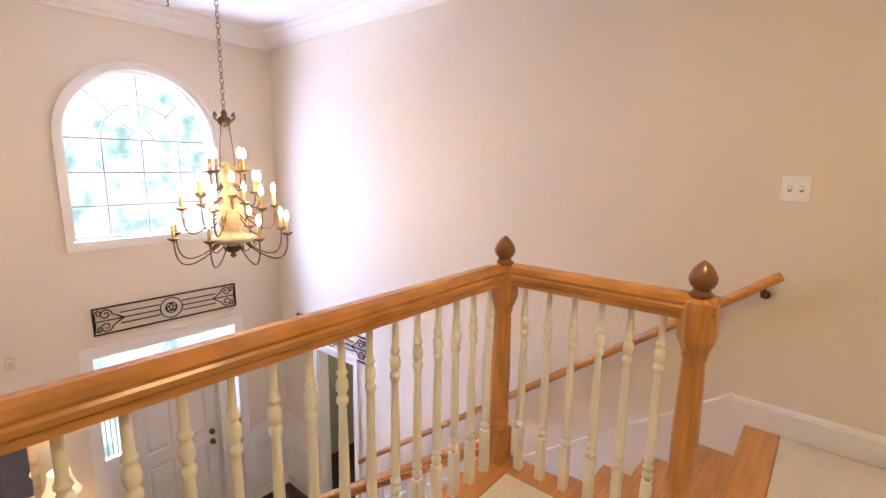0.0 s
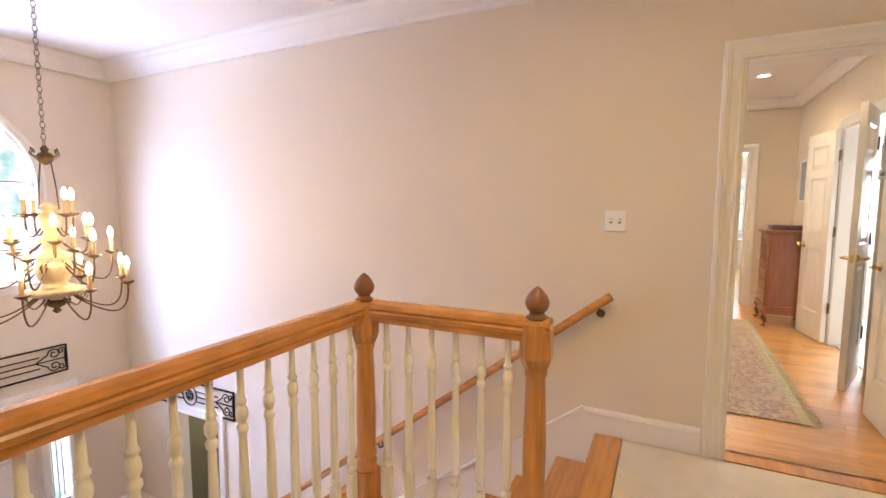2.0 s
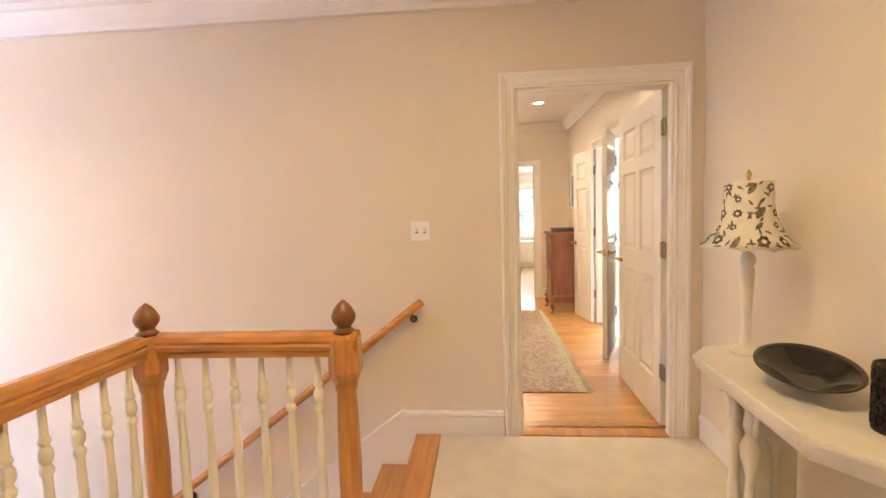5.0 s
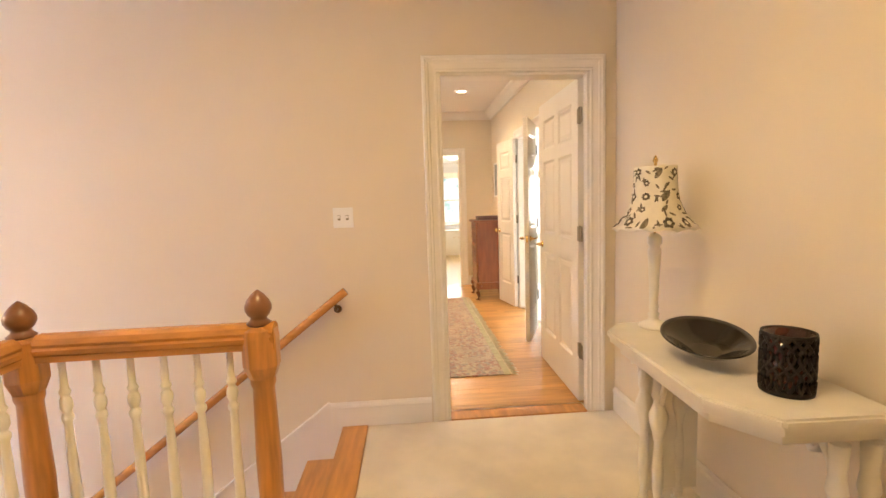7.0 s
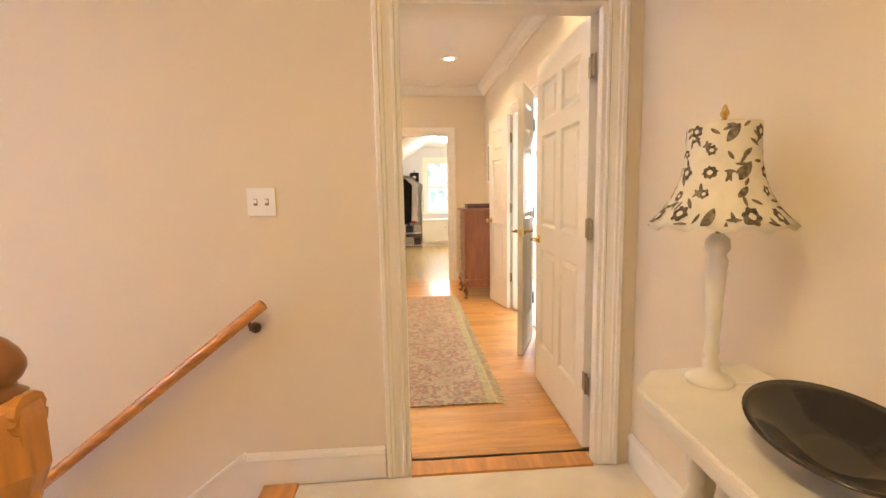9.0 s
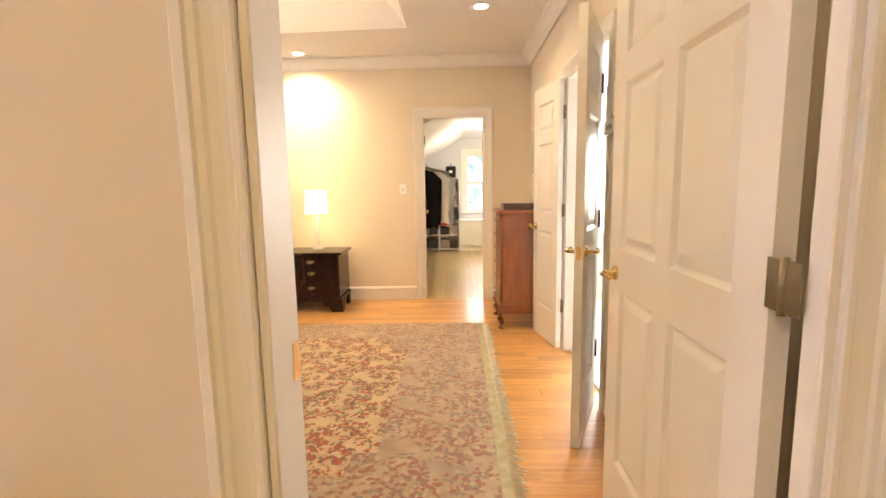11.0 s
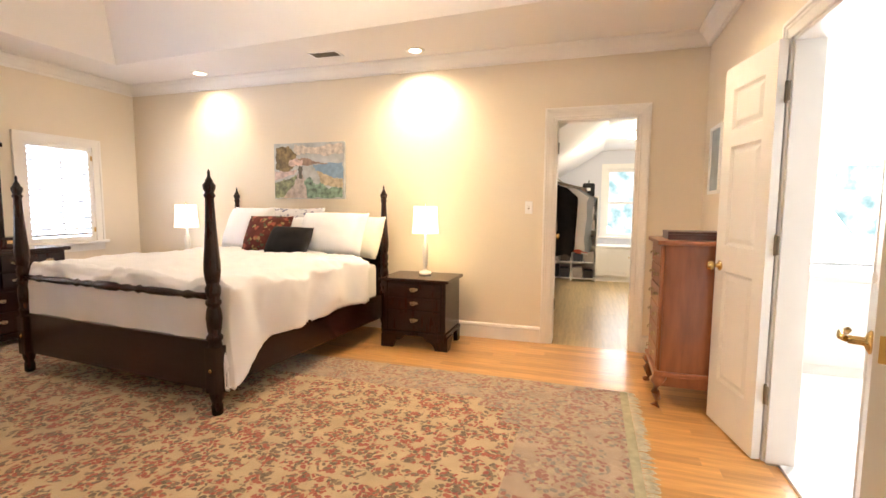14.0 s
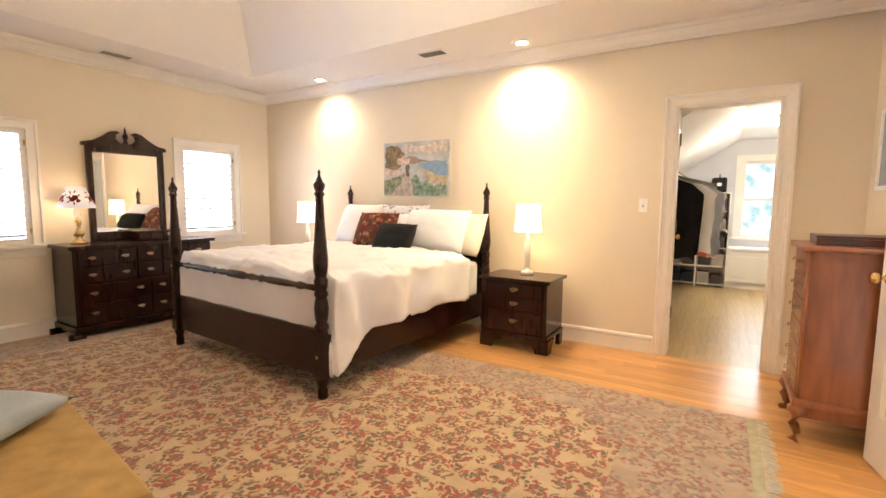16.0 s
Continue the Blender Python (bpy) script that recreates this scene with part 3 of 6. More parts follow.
def newel(x, y, z, low=-0.0):
    n = thing("newel_post", "turned honey oak newel post with acorn finial", "newel post", (x, y, z), group="balustrade newels")
    bm = soft_box(-0.045, 0.045, -0.045, 0.045, low, 0.18, 0.004)
    part("base_block", bm, WOOD, n)
    part("shaft", lathe([(0.044, 0.18), (0.046, 0.19), (0.04, 0.20), (0.046, 0.212), (0.046, 0.222), (0.036, 0.236), (0.046, 0.25), (0.046, 0.27), (0.041, 0.30), (0.043, 0.45), (0.038, 0.65), (0.036, 0.72), (0.042, 0.735), (0.042, 0.75), (0.036, 0.765)], 20), WOOD, n)
    bm = lathe([(0.046, 0.757), (0.062, 0.80), (0.062, 0.80), (0.062, 0.90), (0.058, 0.925), (0.034, 0.94)], 8)
    smooth(turn_up(bm, pose(0, 0, 0, 0, 0, 22.5)), False)
    part("cap_block", bm, WOOD, n)
    part("finial", lathe([(0.036, 0.938), (0.042, 0.946), (0.028, 0.957), (0.026, 0.965), (0.036, 0.975), (0.043, 0.990), (0.044, 1.005), (0.036, 1.025), (0.022, 1.044), (0.008, 1.056), (0.002, 1.060)], 20), FINIAL, n, "dark acorn finial")
    return n


newel(-0.712, -1.115, -0.012)
newel(-1.462, -1.130, -0.012, -0.30)
BAL = [(0.012, 0.199), (0.012, 0.208), (0.0205, 0.216), (0.0205, 0.226), (0.012, 0.234), (0.012, 0.241), (0.0195, 0.248), (0.0195, 0.258), (0.012, 0.267), (0.0175, 0.278), (0.018, 0.30), (0.0175, 0.36), (0.0160, 0.48), (0.0125, 0.61), (0.0115, 0.625), (0.0195, 0.634), (0.0205, 0.642), (0.0195, 0.650), (0.0125, 0.656), (0.0125, 0.664), (0.0200, 0.676), (0.0215, 0.690), (0.0185, 0.706), (0.0120, 0.714), (0.0120, 0.720), (0.0185, 0.727), (0.0185, 0.734), (0.0120, 0.742), (0.0115, 0.76), (0.0095, 0.87)]
BAL = [(0.0115 + (r - 0.0115) * (0.78 if z > 0.62 else 0.9), z) for r, z in BAL]
bal_top = solid("spindle", lathe(BAL, 14), BALU)
bal_foot = solid("foot", soft_box(-0.0175, 0.0175, -0.0175, 0.0175, 0.0, 0.20, 0.003), BALU)


def baluster(x, y, z, k=1.0):
    b = thing("baluster", "slender turned baluster painted cream white", "baluster", (x, y, z), group="balustrade balusters")
    part("spindle", bal_top, BALU, b)
    part("foot", bal_foot, BALU, b)
    return b


def rail(name, a, b):
    d = Vector(b) - Vector(a)
    side = Vector((d.y, -d.x, 0)).normalized()
    r = thing(name, "moulded honey oak handrail on turned balusters", "handrail", a)
    end = tuple(d)
    part("fillet", sweep(HAND[:2] + HAND[-2:], (0, 0, 0), end, side), RAILW, r)
    part("rail_cap", sweep(HAND[1:-1], (0, 0, 0), end, side), RAILW, r)
    return r


ZR = 0.846
rail("handrail", (-0.66, -1.116, ZR), (-1.41, -1.129, ZR))
rail("handrail", (-1.462, -1.18, ZR), (-1.462, YS - 0.12, ZR))
rail("handrail", (-1.50, -1.10, 0.02), (-3.72, -1.10, -1.645))
whole("floor_rail", boxes((-1.528, -1.378, -4.4, -1.062, -0.012, 0.006)), TREAD, "flat oak landing edge board under balusters", "trim", kind="structure")
whole("floor_rail", boxes((-1.3775, -0.48, -1.19, -1.062, -0.012, 0.0055)), TREAD, "flat oak landing edge board under balusters", "trim", kind="structure")
for k in range(6):
    baluster(-0.712 - 0.107 * (k + 1), -1.115 - 0.002 * k, 0.004)
for k in range(16):
    baluster(-1.462, -1.13 - 0.108 * (k + 1), 0.004)
lower = thing("stair_balusters", "cream turned balusters along the lower flight", "balusters", (0, 0, 0))
for k in range(1, 20):
    x = -1.50 - 0.115 * k
    z = -RISE * math.ceil((-x - 0.6) / RUN)
    if x < -3.68:
        break
    part("spindle", lathe([(0.017, 0), (0.017, 0.18), (0.012, 0.2), (0.019, 0.24), (0.016, 0.4), (0.011, 0.6), (0.017, 0.64), (0.011, 0.66), (0.01, 0.02 + 0.75 * (x + 1.5) - z)], 10), BALU, lower, at=pose(x, -1.085, z))

# ---- doors ----
def leaf(bm_w, h, cols, t=0.040):
    """A panelled leaf from x = 0 (hinge) to bm_w, along +x, faces at y = 0 and t."""
    st, mid = 0.115 if cols == 2 else 0.10, 0.09
    rows = [(0.26, 0.895), (1.04, 1.59), (1.68, 1.90)]
    pw = (bm_w - 2 * st - (mid if cols == 2 else 0)) / cols
    holes = []
    for c in range(cols):
        x0 = st + c * (pw + mid)
        holes += [(x0, x0 + pw, a, b) for a, b in rows]
    bm = wall_grid("y", 0.0, t, (0, bm_w), (0, h), holes)
    for x0, x1, z0, z1 in holes:
        for s, y in ((1, 0.012), (-1, t - 0.012)):
            a = [bm.verts.new(p) for p in ((x0, y - s * 0.012, z0), (x1, y - s * 0.012, z0), (x1, y - s * 0.012, z1), (x0, y - s * 0.012, z1))]
            g = 0.014
            b = [bm.verts.new(p) for p in ((x0 + g, y, z0 + g), (x1 - g, y, z0 + g), (x1 - g, y, z1 - g), (x0 + g, y, z1 - g))]
            g = 0.022
            c = [bm.verts.new(p) for p in ((x0 + g, y, z0 + g), (x1 - g, y, z0 + g), (x1 - g, y, z1 - g), (x0 + g, y, z1 - g))]
            g = 0.045
            d = [bm.verts.new(p) for p in ((x0 + g, y - s * 0.009, z0 + g), (x1 - g, y - s * 0.009, z0 + g), (x1 - g, y - s * 0.009, z1 - g), (x0 + g, y - s * 0.009, z1 - g))]
            for p, q in ((a, b), (b, c), (c, d)):
                for k in range(4):
                    bm.faces.new((p[k], p[(k + 1) % 4], q[(k + 1) % 4], q[k]))
            bm.faces.new(d)
    return bm


def lever(parent, x, z, y, s, way, label="polished brass lever handle"):
    """A rose and a curved lever on the face at y, standing out along s, lever pointing along way."""
    bm = lathe([(0.026, 0), (0.028, 0.004), (0.022, 0.009), (0.010, 0.014), (0.010, 0.042)], 16, None, Matrix.Translation((x, y, z)) @ pose(0, 0, 0, -90 * s, 0, 0))
    tube([(x, y + s * 0.045, z), (x + way * 0.02, y + s * 0.055, z), (x + way * 0.05, y + s * 0.055, z + 0.004), (x + way * 0.085, y + s * 0.048, z - 0.002), (x + way * 0.096, y + s * 0.042, z + 0.004)], 0.0075, 10, bm)
    return part("door_handle", bm, BRASS, parent, label)


def knob(parent, x, z, y, s):
    bm = lathe([(0.028, 0), (0.03, 0.004), (0.012, 0.012), (0.011, 0.035), (0.024, 0.042), (0.029, 0.055), (0.024, 0.068), (0.006, 0.073)], 18, None, Matrix.Translation((x, y, z)) @ pose(0, 0, 0, -90 * s, 0, 0))
    return part("door_handle", bm, BRASS, parent, "polished brass knob")


def hinge(parent, x, y, z, m=STEEL, wide=0.034):
    bm = lathe([(0.007, -0.05), (0.007, 0.05)], 10, None, Matrix.Translation((x, y, z)))
    for s in (-1, 1):
        box(bm, x + (0 if s > 0 else -wide), x + (wide if s > 0 else 0), y - 0.0015, y + 0.0015, z - 0.045, z + 0.045)
        for dz in (-0.03, 0.0, 0.03):
            lathe([(0.005, 0), (0.003, 0.002)], 8, bm, Matrix.Translation((x + s * wide * 0.62, y - 0.0015, z + dz)) @ pose(0, 0, 0, 90))
    return part("hinge", bm, m, parent, "square-leafed metal hinge")


def door(name, label, at, rz, w, cols, grip, flip=False, h=2.03, edge=0.07, gripz=0.95):
    d = thing(name, label, "door", at, rz)
    d["kind"] = "structure"
    part("leaf", leaf(w, h, cols), DOORP, d)
    t = 0.040
    if grip == "lever":
        lever(d, w - edge, gripz, 0.0, -1, -1)
        lever(d, w - edge, gripz, t, 1, -1)
    elif grip == "knob":
        knob(d, w - edge, gripz, 0.0, -1)
        knob(d, w - edge, gripz, t, 1)
    if not flip:
        part("latch_plate", boxes((w - 0.0005, w + 0.001, 0.009, 0.031, gripz - 0.03, gripz + 0.03)), BRASS, d)
    return d


# the bedroom door stands open at a right angle; hinges bridge the gap to the jamb
d1 = door("door_1", "white six-panel door with brass lever, standing open", (0.899, 0.114, 0.012), 89.2, 0.885, 2, "lever")
for z in (0.345, 1.085, 1.80):
    hinge(d1, -0.036, 0.0425, z, STEEL, 0.042)
# a pair of narrow leaves on the bathroom doorway, both swung into the bedroom
d2 = door("door_2", "narrow white panelled door leaf with brass levers, swung wide open", (1.052, 1.880, 0.012), 246.0, 0.503, 1, "lever", edge=0.06)
for z in (0.34, 1.075, 1.79):
    hinge(d2, -0.006, 0.0415, z, IRON, 0.024)
d3 = door("door_3", "narrow white three-panel door leaf with brass knob, open against a chest", (1.105, 2.81, 0.012), 101.0, 0.503, 1, "knob", edge=0.06, gripz=0.92)
for z in (0.34, 1.075, 1.79):
    hinge(d3, -0.010, 0.002, z, STEEL, 0.03)
d4 = door("door_4", "white closet door swung open into the closet", (-0.048, YB + 0.125, 0.012), 97.5, 0.66, 1, "knob")
for z in (0.34, 1.075, 1.79):
    hinge(d4, -0.004, -0.002, z, STEEL, 0.028)
part("strike_plate", boxes((0.0182, 0.0196, 0.085, 0.115, 0.93, 1.0)), BRASS, thing("strike_plate_set", "small brass strike plate on the door jamb", "strike plate"))

# ---- foyer: front door, sidelights, transom, arched window ----
fd = thing("door_5", "white panelled front door with dark bronze lock", "door", (XF + 0.0, 0, 0))
fd["kind"] = "structure"
FY0, FY1 = -1.60, -0.78
bm = leaf(FY1 - FY0, 2.0, 2, 0.045)
part("leaf", turn_up(bm, Matrix.Translation((-0.10, FY0, ZF + 0.01)) @ pose(0, 0, 0, 0, 0, 90)), DOORP, fd)
for z in (-1.58, -1.70):
    part("lock", lathe([(0.028, 0), (0.03, 0.01), (0.018, 0.02), (0.026, 0.04), (0.016, 0.055)], 14, None, Matrix.Translation((-0.10, FY1 - 0.07, z)) @ pose(0, 0, 0, 0, 90)), BRONZE, fd, "dark bronze knob")
part("door_frame", boxes((-0.14, 0.012, -1.93, -1.835, ZF, -0.29), (-0.14, 0.012, -0.565, -0.47, ZF, -0.29), (-0.14, 0.012, -1.835, -0.565, -0.395, -0.29), (-0.14, 0.006, -1.84, -0.56, -0.64, -0.57), (-0.14, 0.006, -1.66, FY0 - 0.001, ZF, -0.64), (-0.14, 0.006, FY1 + 0.001, -0.72, ZF, -0.64)), TRIM, fd)
for a, b in ((-1.84, -1.66), (-0.72, -0.56)):
    part("sidelight_panel", boxes((-0.11, -0.05, a, b, ZF, -1.42)), TRIM, fd)
    part("sidelight_pane", boxes((-0.085, -0.079, a + 0.02, b - 0.02, -1.42, -0.64)), GLASS, fd)
    cx = (a + b) / 2
    part("leading", boxes(*[(-0.079, -0.073, cx + o - 0.003, cx + o + 0.003, -1.42, -0.64) for o in (-0.04, 0, 0.04)]), STEEL, fd)
part("transom_pane", boxes((-0.085, -0.079, -1.84, -0.56, -0.57, -0.39)), GLASS, fd)
for o in fd.children:
    if "pane" in o.name and "panel" not in o.name:
        o.visible_shadow = False

aw = thing("window_1", "tall arched window with white casing and radiating glazing bars", "window", (XF, -1.258, 0))
aw["kind"] = "structure"
SPR, RI, RO, WB = 1.525, 0.605, 0.655, 0.655


def arch_band(r0, r1, x0, x1, zb, n=28):
    """An arch-topped band between two half-widths, down to zb."""
    bm = bmesh.new()
    pts = [(1, zb)] + [(math.cos(math.pi * k / n), None, math.sin(math.pi * k / n)) for k in range(n + 1)] + [(-1, zb)]
    quad = []
    for p in pts:
        row = []
        for r in (r0, r1):
            y, z = (p[0] * r, p[1]) if len(p) == 2 else (p[0] * r, SPR + p[2] * r)
            row += [bm.verts.new((x0, y, z)), bm.verts.new((x1, y, z))]
        quad.append(row)
    for a, b in zip(quad, quad[1:]):
        for i, j in ((0, 1), (1, 3), (3, 2), (2, 0)):
            bm.faces.new((a[i], a[j], b[j], b[i]))
    bm.faces.new([quad[0][i] for i in (0, 1, 3, 2)])
    bm.faces.new([quad[-1][i] for i in (0, 2, 3, 1)])
    return bm


part("casing", arch_band(RI - 0.01, RO, 0.0005, 0.022, WB), TRIM, aw)
part("casing_band", arch_band(RO - 0.02, RO + 0.004, 0.0222, 0.034, WB - 0.075), TRIM, aw)
part("sash", arch_band(RI - 0.032, RI - 0.002, -0.12, -0.06, WB), TRIM, aw)
part("sill", boxes((0.0005, 0.03, -RO + 0.021, RO - 0.021, WB - 0.075, WB + 0.002)), TRIM, aw)
part("bottom_sash", boxes((-0.12, -0.06, -RI + 0.002, RI - 0.002, WB + 0.0005, WB + 0.03)), TRIM, aw)
LEAD = mat("grey_glazing_bar", (0.48, 0.51, 0.52), 0.5, vary=0.05)
RG = RI - 0.032
bm = bmesh.new()
for z in (SPR, SPR - 0.29, SPR - 0.58):
    box(bm, -0.095, -0.085, -RG, RG, z - 0.005, z + 0.005)
for y in (-0.31, 0.0, 0.31):
    box(bm, -0.0945, -0.0855, y - 0.005, y + 0.005, WB + 0.03, SPR)
part("glazing_bars", bm, LEAD, aw, "thin grey glazing bars")
bm = bmesh.new()
for a in (45, 90, 135):
    c, s = math.cos(radians(a)), math.sin(radians(a))
    tube([(-0.09, 0.10 * c, SPR + 0.10 * s), (-0.09, RG * c, SPR + RG * s)], 0.005, 6, bm)
for r in (0.10, 0.31):
    tube([(-0.09, r * math.cos(math.pi * k / 20), SPR + r * math.sin(math.pi * k / 20)) for k in range(21)], 0.005, 6, bm)
part("fan_bars", bm, LEAD, aw, "radiating fan bars")
bm = bmesh.new()
ring = [(RG * math.cos(math.pi * k / 28), SPR + RG * math.sin(math.pi * k / 28)) for k in range(29)] + [(-RG, WB + 0.03), (RG, WB + 0.03)]
for x in (-0.082, -0.078):
    bm.faces.new([bm.verts.new((x, y, z)) for y, z in ring])
pane = part("pane", bm, GLASS, aw)
pane.visible_shadow = False

# wainscot in the foyer corner
wc = thing("wainscot", "white panelled wainscot with chair rail", "wainscot")
wc["kind"] = "structure"
RAILP = [(0, 0), (0.012, 0), (0.03, 0.025), (0.03, 0.04), (0, 0.045)]
part("chair_rail", sweep(RAILP, (XF + 0.001, -0.47, -1.72), (XF + 0.001, -0.001, -1.72), (1, 0, 0)), TRIM, wc)
part("chair_rail", sweep(RAILP, (XF + 0.03, -0.001, -1.72), (-4.621, -0.001, -1.72), (0, -1, 0)), TRIM, wc)
part("backing", boxes((XF + 0.0005, XF + 0.006, -0.469, -0.001, ZF, -1.72)), TRIM, wc)
part("backing", boxes((XF + 0.006, -4.621, -0.006, -0.0005, ZF, -1.72)), TRIM, wc)
for z0, z1 in ((-2.42, -2.02), (-1.94, -1.80)):
    bm = boxes(*[(XF + 0.006, XF + 0.018, *r) for r in ((-0.41, -0.39, z0, z1), (-0.10, -0.08, z0, z1), (-0.39, -0.10, z0, z0 + 0.02), (-0.39, -0.10, z1 - 0.02, z1))])
    part("panel_moulding", bm, TRIM, wc)
    bm = boxes(*[(a, b, -0.018, -0.006, c, d) for a, b, c, d in ((-5.15, -5.13, z0, z1), (-4.72, -4.70, z0, z1), (-5.13, -4.72, z0, z0 + 0.02), (-5.13, -4.72, z1 - 0.02, z1))])
    part("panel_moulding", bm, TRIM, wc)
part("base", sweep(BASE, (XF + 0.007, -0.47, ZF), (XF + 0.007, -0.01, ZF), (1, 0, 0)), TRIM, wc)
part("base", sweep(BASE, (XF + 0.03, -0.007, ZF), (-4.621, -0.007, ZF), (0, -1, 0)), TRIM, wc)
# panelling in the room behind the doorway
part("far_rail", sweep(RAILP, (-5.31, 1.599, -1.72), (-3.1, 1.599, -1.72), (0, -1, 0)), TRIM, wc)
GREYW = mat("grey_wainscot_paint", (0.50, 0.50, 0.46), 0.4, vary=0.03)
part("far_backing", boxes((-5.31, -3.1, 1.592, 1.5995, ZF, -1.72)), GREYW, wc, "greyish panelled wainscot")
part("far_panel", boxes(*[(x, x + 0.6, 1.58, 1.592, ZF + 0.25, -1.85) for x in (-5.1, -4.4, -3.75)]), GREYW, wc)

# ---- bedroom windows with louvred shutters ----
slat = solid("louvre", soft_box(-0.0045, 0.0045, -0.29, 0.29, -0.032, 0.032, 0.003, 1), TRIM)


def shutter_window(y0, y1, z0, z1, name):
    w = thing(name, "white window with louvred plantation shutters and wide casing", "window", (XW, 0, 0))
    w["kind"] = "structure"
    c = 0.085
    bm = boxes((0.0005, 0.02, y0 - c, y0, z0, z1 + c), (0.0005, 0.02, y1, y1 + c, z0, z1 + c), (0.0005, 0.02, y0, y1, z1, z1 + c))
    part("window_casing", bm, TRIM, w)
    bm = boxes((0.0202, 0.03, y0 - c, y0 - c + 0.02, z0, z1 + c), (0.0202, 0.03, y1 + c - 0.02, y1 + c, z0, z1 + c), (0.0202, 0.03, y0 - c + 0.02, y1 + c - 0.02, z1 + c - 0.02, z1 + c))
    part("casing_band", bm, TRIM, w)
    part("window_sill", soft_box(0.0005, 0.06, y0 - c - 0.03, y1 + c + 0.03, z0 - 0.032, z0 - 0.0005, 0.006), TRIM, w)
    part("apron", boxes((0.0005, 0.016, y0 - c, y1 + c, z0 - 0.11, z0 - 0.0325)), TRIM, w)
    part("reveal", boxes((-0.15, -0.0005, y0, y0 + 0.012, z0, z1), (-0.15, -0.0005, y1 - 0.012, y1, z0, z1), (-0.15, -0.0005, y0 + 0.012, y1 - 0.012, z1 - 0.012, z1), (-0.15, -0.0005, y0 + 0.012, y1 - 0.012, z0, z0 + 0.012)), TRIM, w)
    a, b = y0 + 0.013, y1 - 0.013
    sh = part("shutter_frame", boxes((-0.03, -0.002, a, a + 0.03, z0 + 0.013, z1 - 0.013), (-0.03, -0.002, b - 0.03, b, z0 + 0.013, z1 - 0.013), (-0.03, -0.002, a + 0.03, b - 0.03, z1 - 0.05, z1 - 0.013), (-0.03, -0.002, a + 0.03, b - 0.03, z0 + 0.013, z0 + 0.05)), TRIM, w)
    n = 16
    for k in range(n):
        z = z0 + 0.075 + (z1 - z0 - 0.15) * k / (n - 1)
        part("louvre", slat, TRIM, sh, at=pose(-0.016, (a + b) / 2, z, 0, 62, 0))
    part("tilt_rod", boxes((0.012, 0.019, (a + b) / 2 - 0.005, (a + b) / 2 + 0.005, z0 + 0.08, z1 - 0.08)), TRIM, sh)
    p = part("pane", boxes((-0.13, -0.125, a, b, z0 + 0.013, z1 - 0.013)), GLASS, w)
    p.visible_shadow = False
    for z in (z0 + 0.12, z1 - 0.12):
        part("shutter_hinge", boxes((-0.002, 0.006, b - 0.004, b + 0.016, z - 0.025, z + 0.025)), BRASS, w)
    return w


shutter_window(3.33, 4.00, 0.86, 1.89, "window_2")
shutter_window(1.28, 1.95, 0.86, 1.89, "window_3")


def plain_window(name, x0, x1, y, z0, z1):
    w = thing(name, "white sash window, bright with daylight", "window", (0, y, 0))
    w["kind"] = "structure"
    part("window_casing", boxes((x0 - 0.09, x0, -0.02, -0.0005, z0, z1 + 0.09), (x1, x1 + 0.09, -0.02, -0.0005, z0, z1 + 0.09), (x0, x1, -0.02, -0.0005, z1, z1 + 0.09)), TRIM, w)
    part("window_sill", soft_box(x0 - 0.12, x1 + 0.12, -0.05, -0.0005, z0 - 0.035, z0 - 0.0005, 0.006), TRIM, w)
    zm = (z0 + z1) / 2
    part("sash", boxes((x0, x0 + 0.04, 0.03, 0.07, z0, z1), (x1 - 0.04, x1, 0.03, 0.07, z0, z1), (x0 + 0.04, x1 - 0.04, 0.03, 0.07, z0, z0 + 0.05), (x0 + 0.04, x1 - 0.04, 0.03, 0.07, z1 - 0.05, z1), (x0 + 0.04, x1 - 0.04, 0.03, 0.07, zm - 0.02, zm + 0.02)), TRIM, w)
    p = part("pane", boxes((x0 + 0.04, x1 - 0.04, 0.048, 0.052, z0 + 0.05, z1 - 0.05)), GLASS, w)
    p.visible_shadow = False


plain_window("window_4", 0.50, 1.15, 9.0, 0.76, 1.95)
plain_window("window_5", 2.15, 3.0, 4.9, 0.85, 1.95)

# bright garden beyond the windows
GARDEN = bpy.data.materials.new("bright_garden")
GARDEN.use_nodes = True
nt = GARDEN.node_tree
em = nt.nodes.new("ShaderNodeEmission")
nz = nt.nodes.new("ShaderNodeTexNoise")
nz.inputs["Scale"].default_value, nz.inputs["Detail"].default_value = 3.2, 10
rp = nt.nodes.new("ShaderNodeValToRGB")
rp.color_ramp.elements[0].position, rp.color_ramp.elements[1].position = 0.34, 0.52
rp.color_ramp.elements[0].color, rp.color_ramp.elements[1].color = (0.36, 0.56, 0.57, 1), (0.88, 0.96, 1.0, 1)
tc = nt.nodes.new("ShaderNodeTexCoord")
nt.links.new(tc.outputs["Object"], nz.inputs["Vector"])
nt.links.new(nz.outputs[0], rp.inputs[0])
nt.links.new(rp.outputs[0], em.inputs[0])
em.inputs[1].default_value = 1.75
nt.links.new(em.outputs[0], nt.nodes["Material Output"].inputs[0])
setting("backdrop", boxes((-7.6, -7.5, -8, 11, -3.0, 7)), GARDEN, "bright leafy garden and pale sky", "backdrop")
setting("backdrop", boxes((-6, 9, 14.0, 14.1, -4, 9)), GARDEN, "bright leafy garden and pale sky", "backdrop")
setting("ground", boxes((-60, 60, -60, 60, ZF - 0.5, ZF - 0.4)), mat("lawn", (0.06, 0.09, 0.03), 0.9, vary=0.4, scale=3), "green lawn outside", "ground")

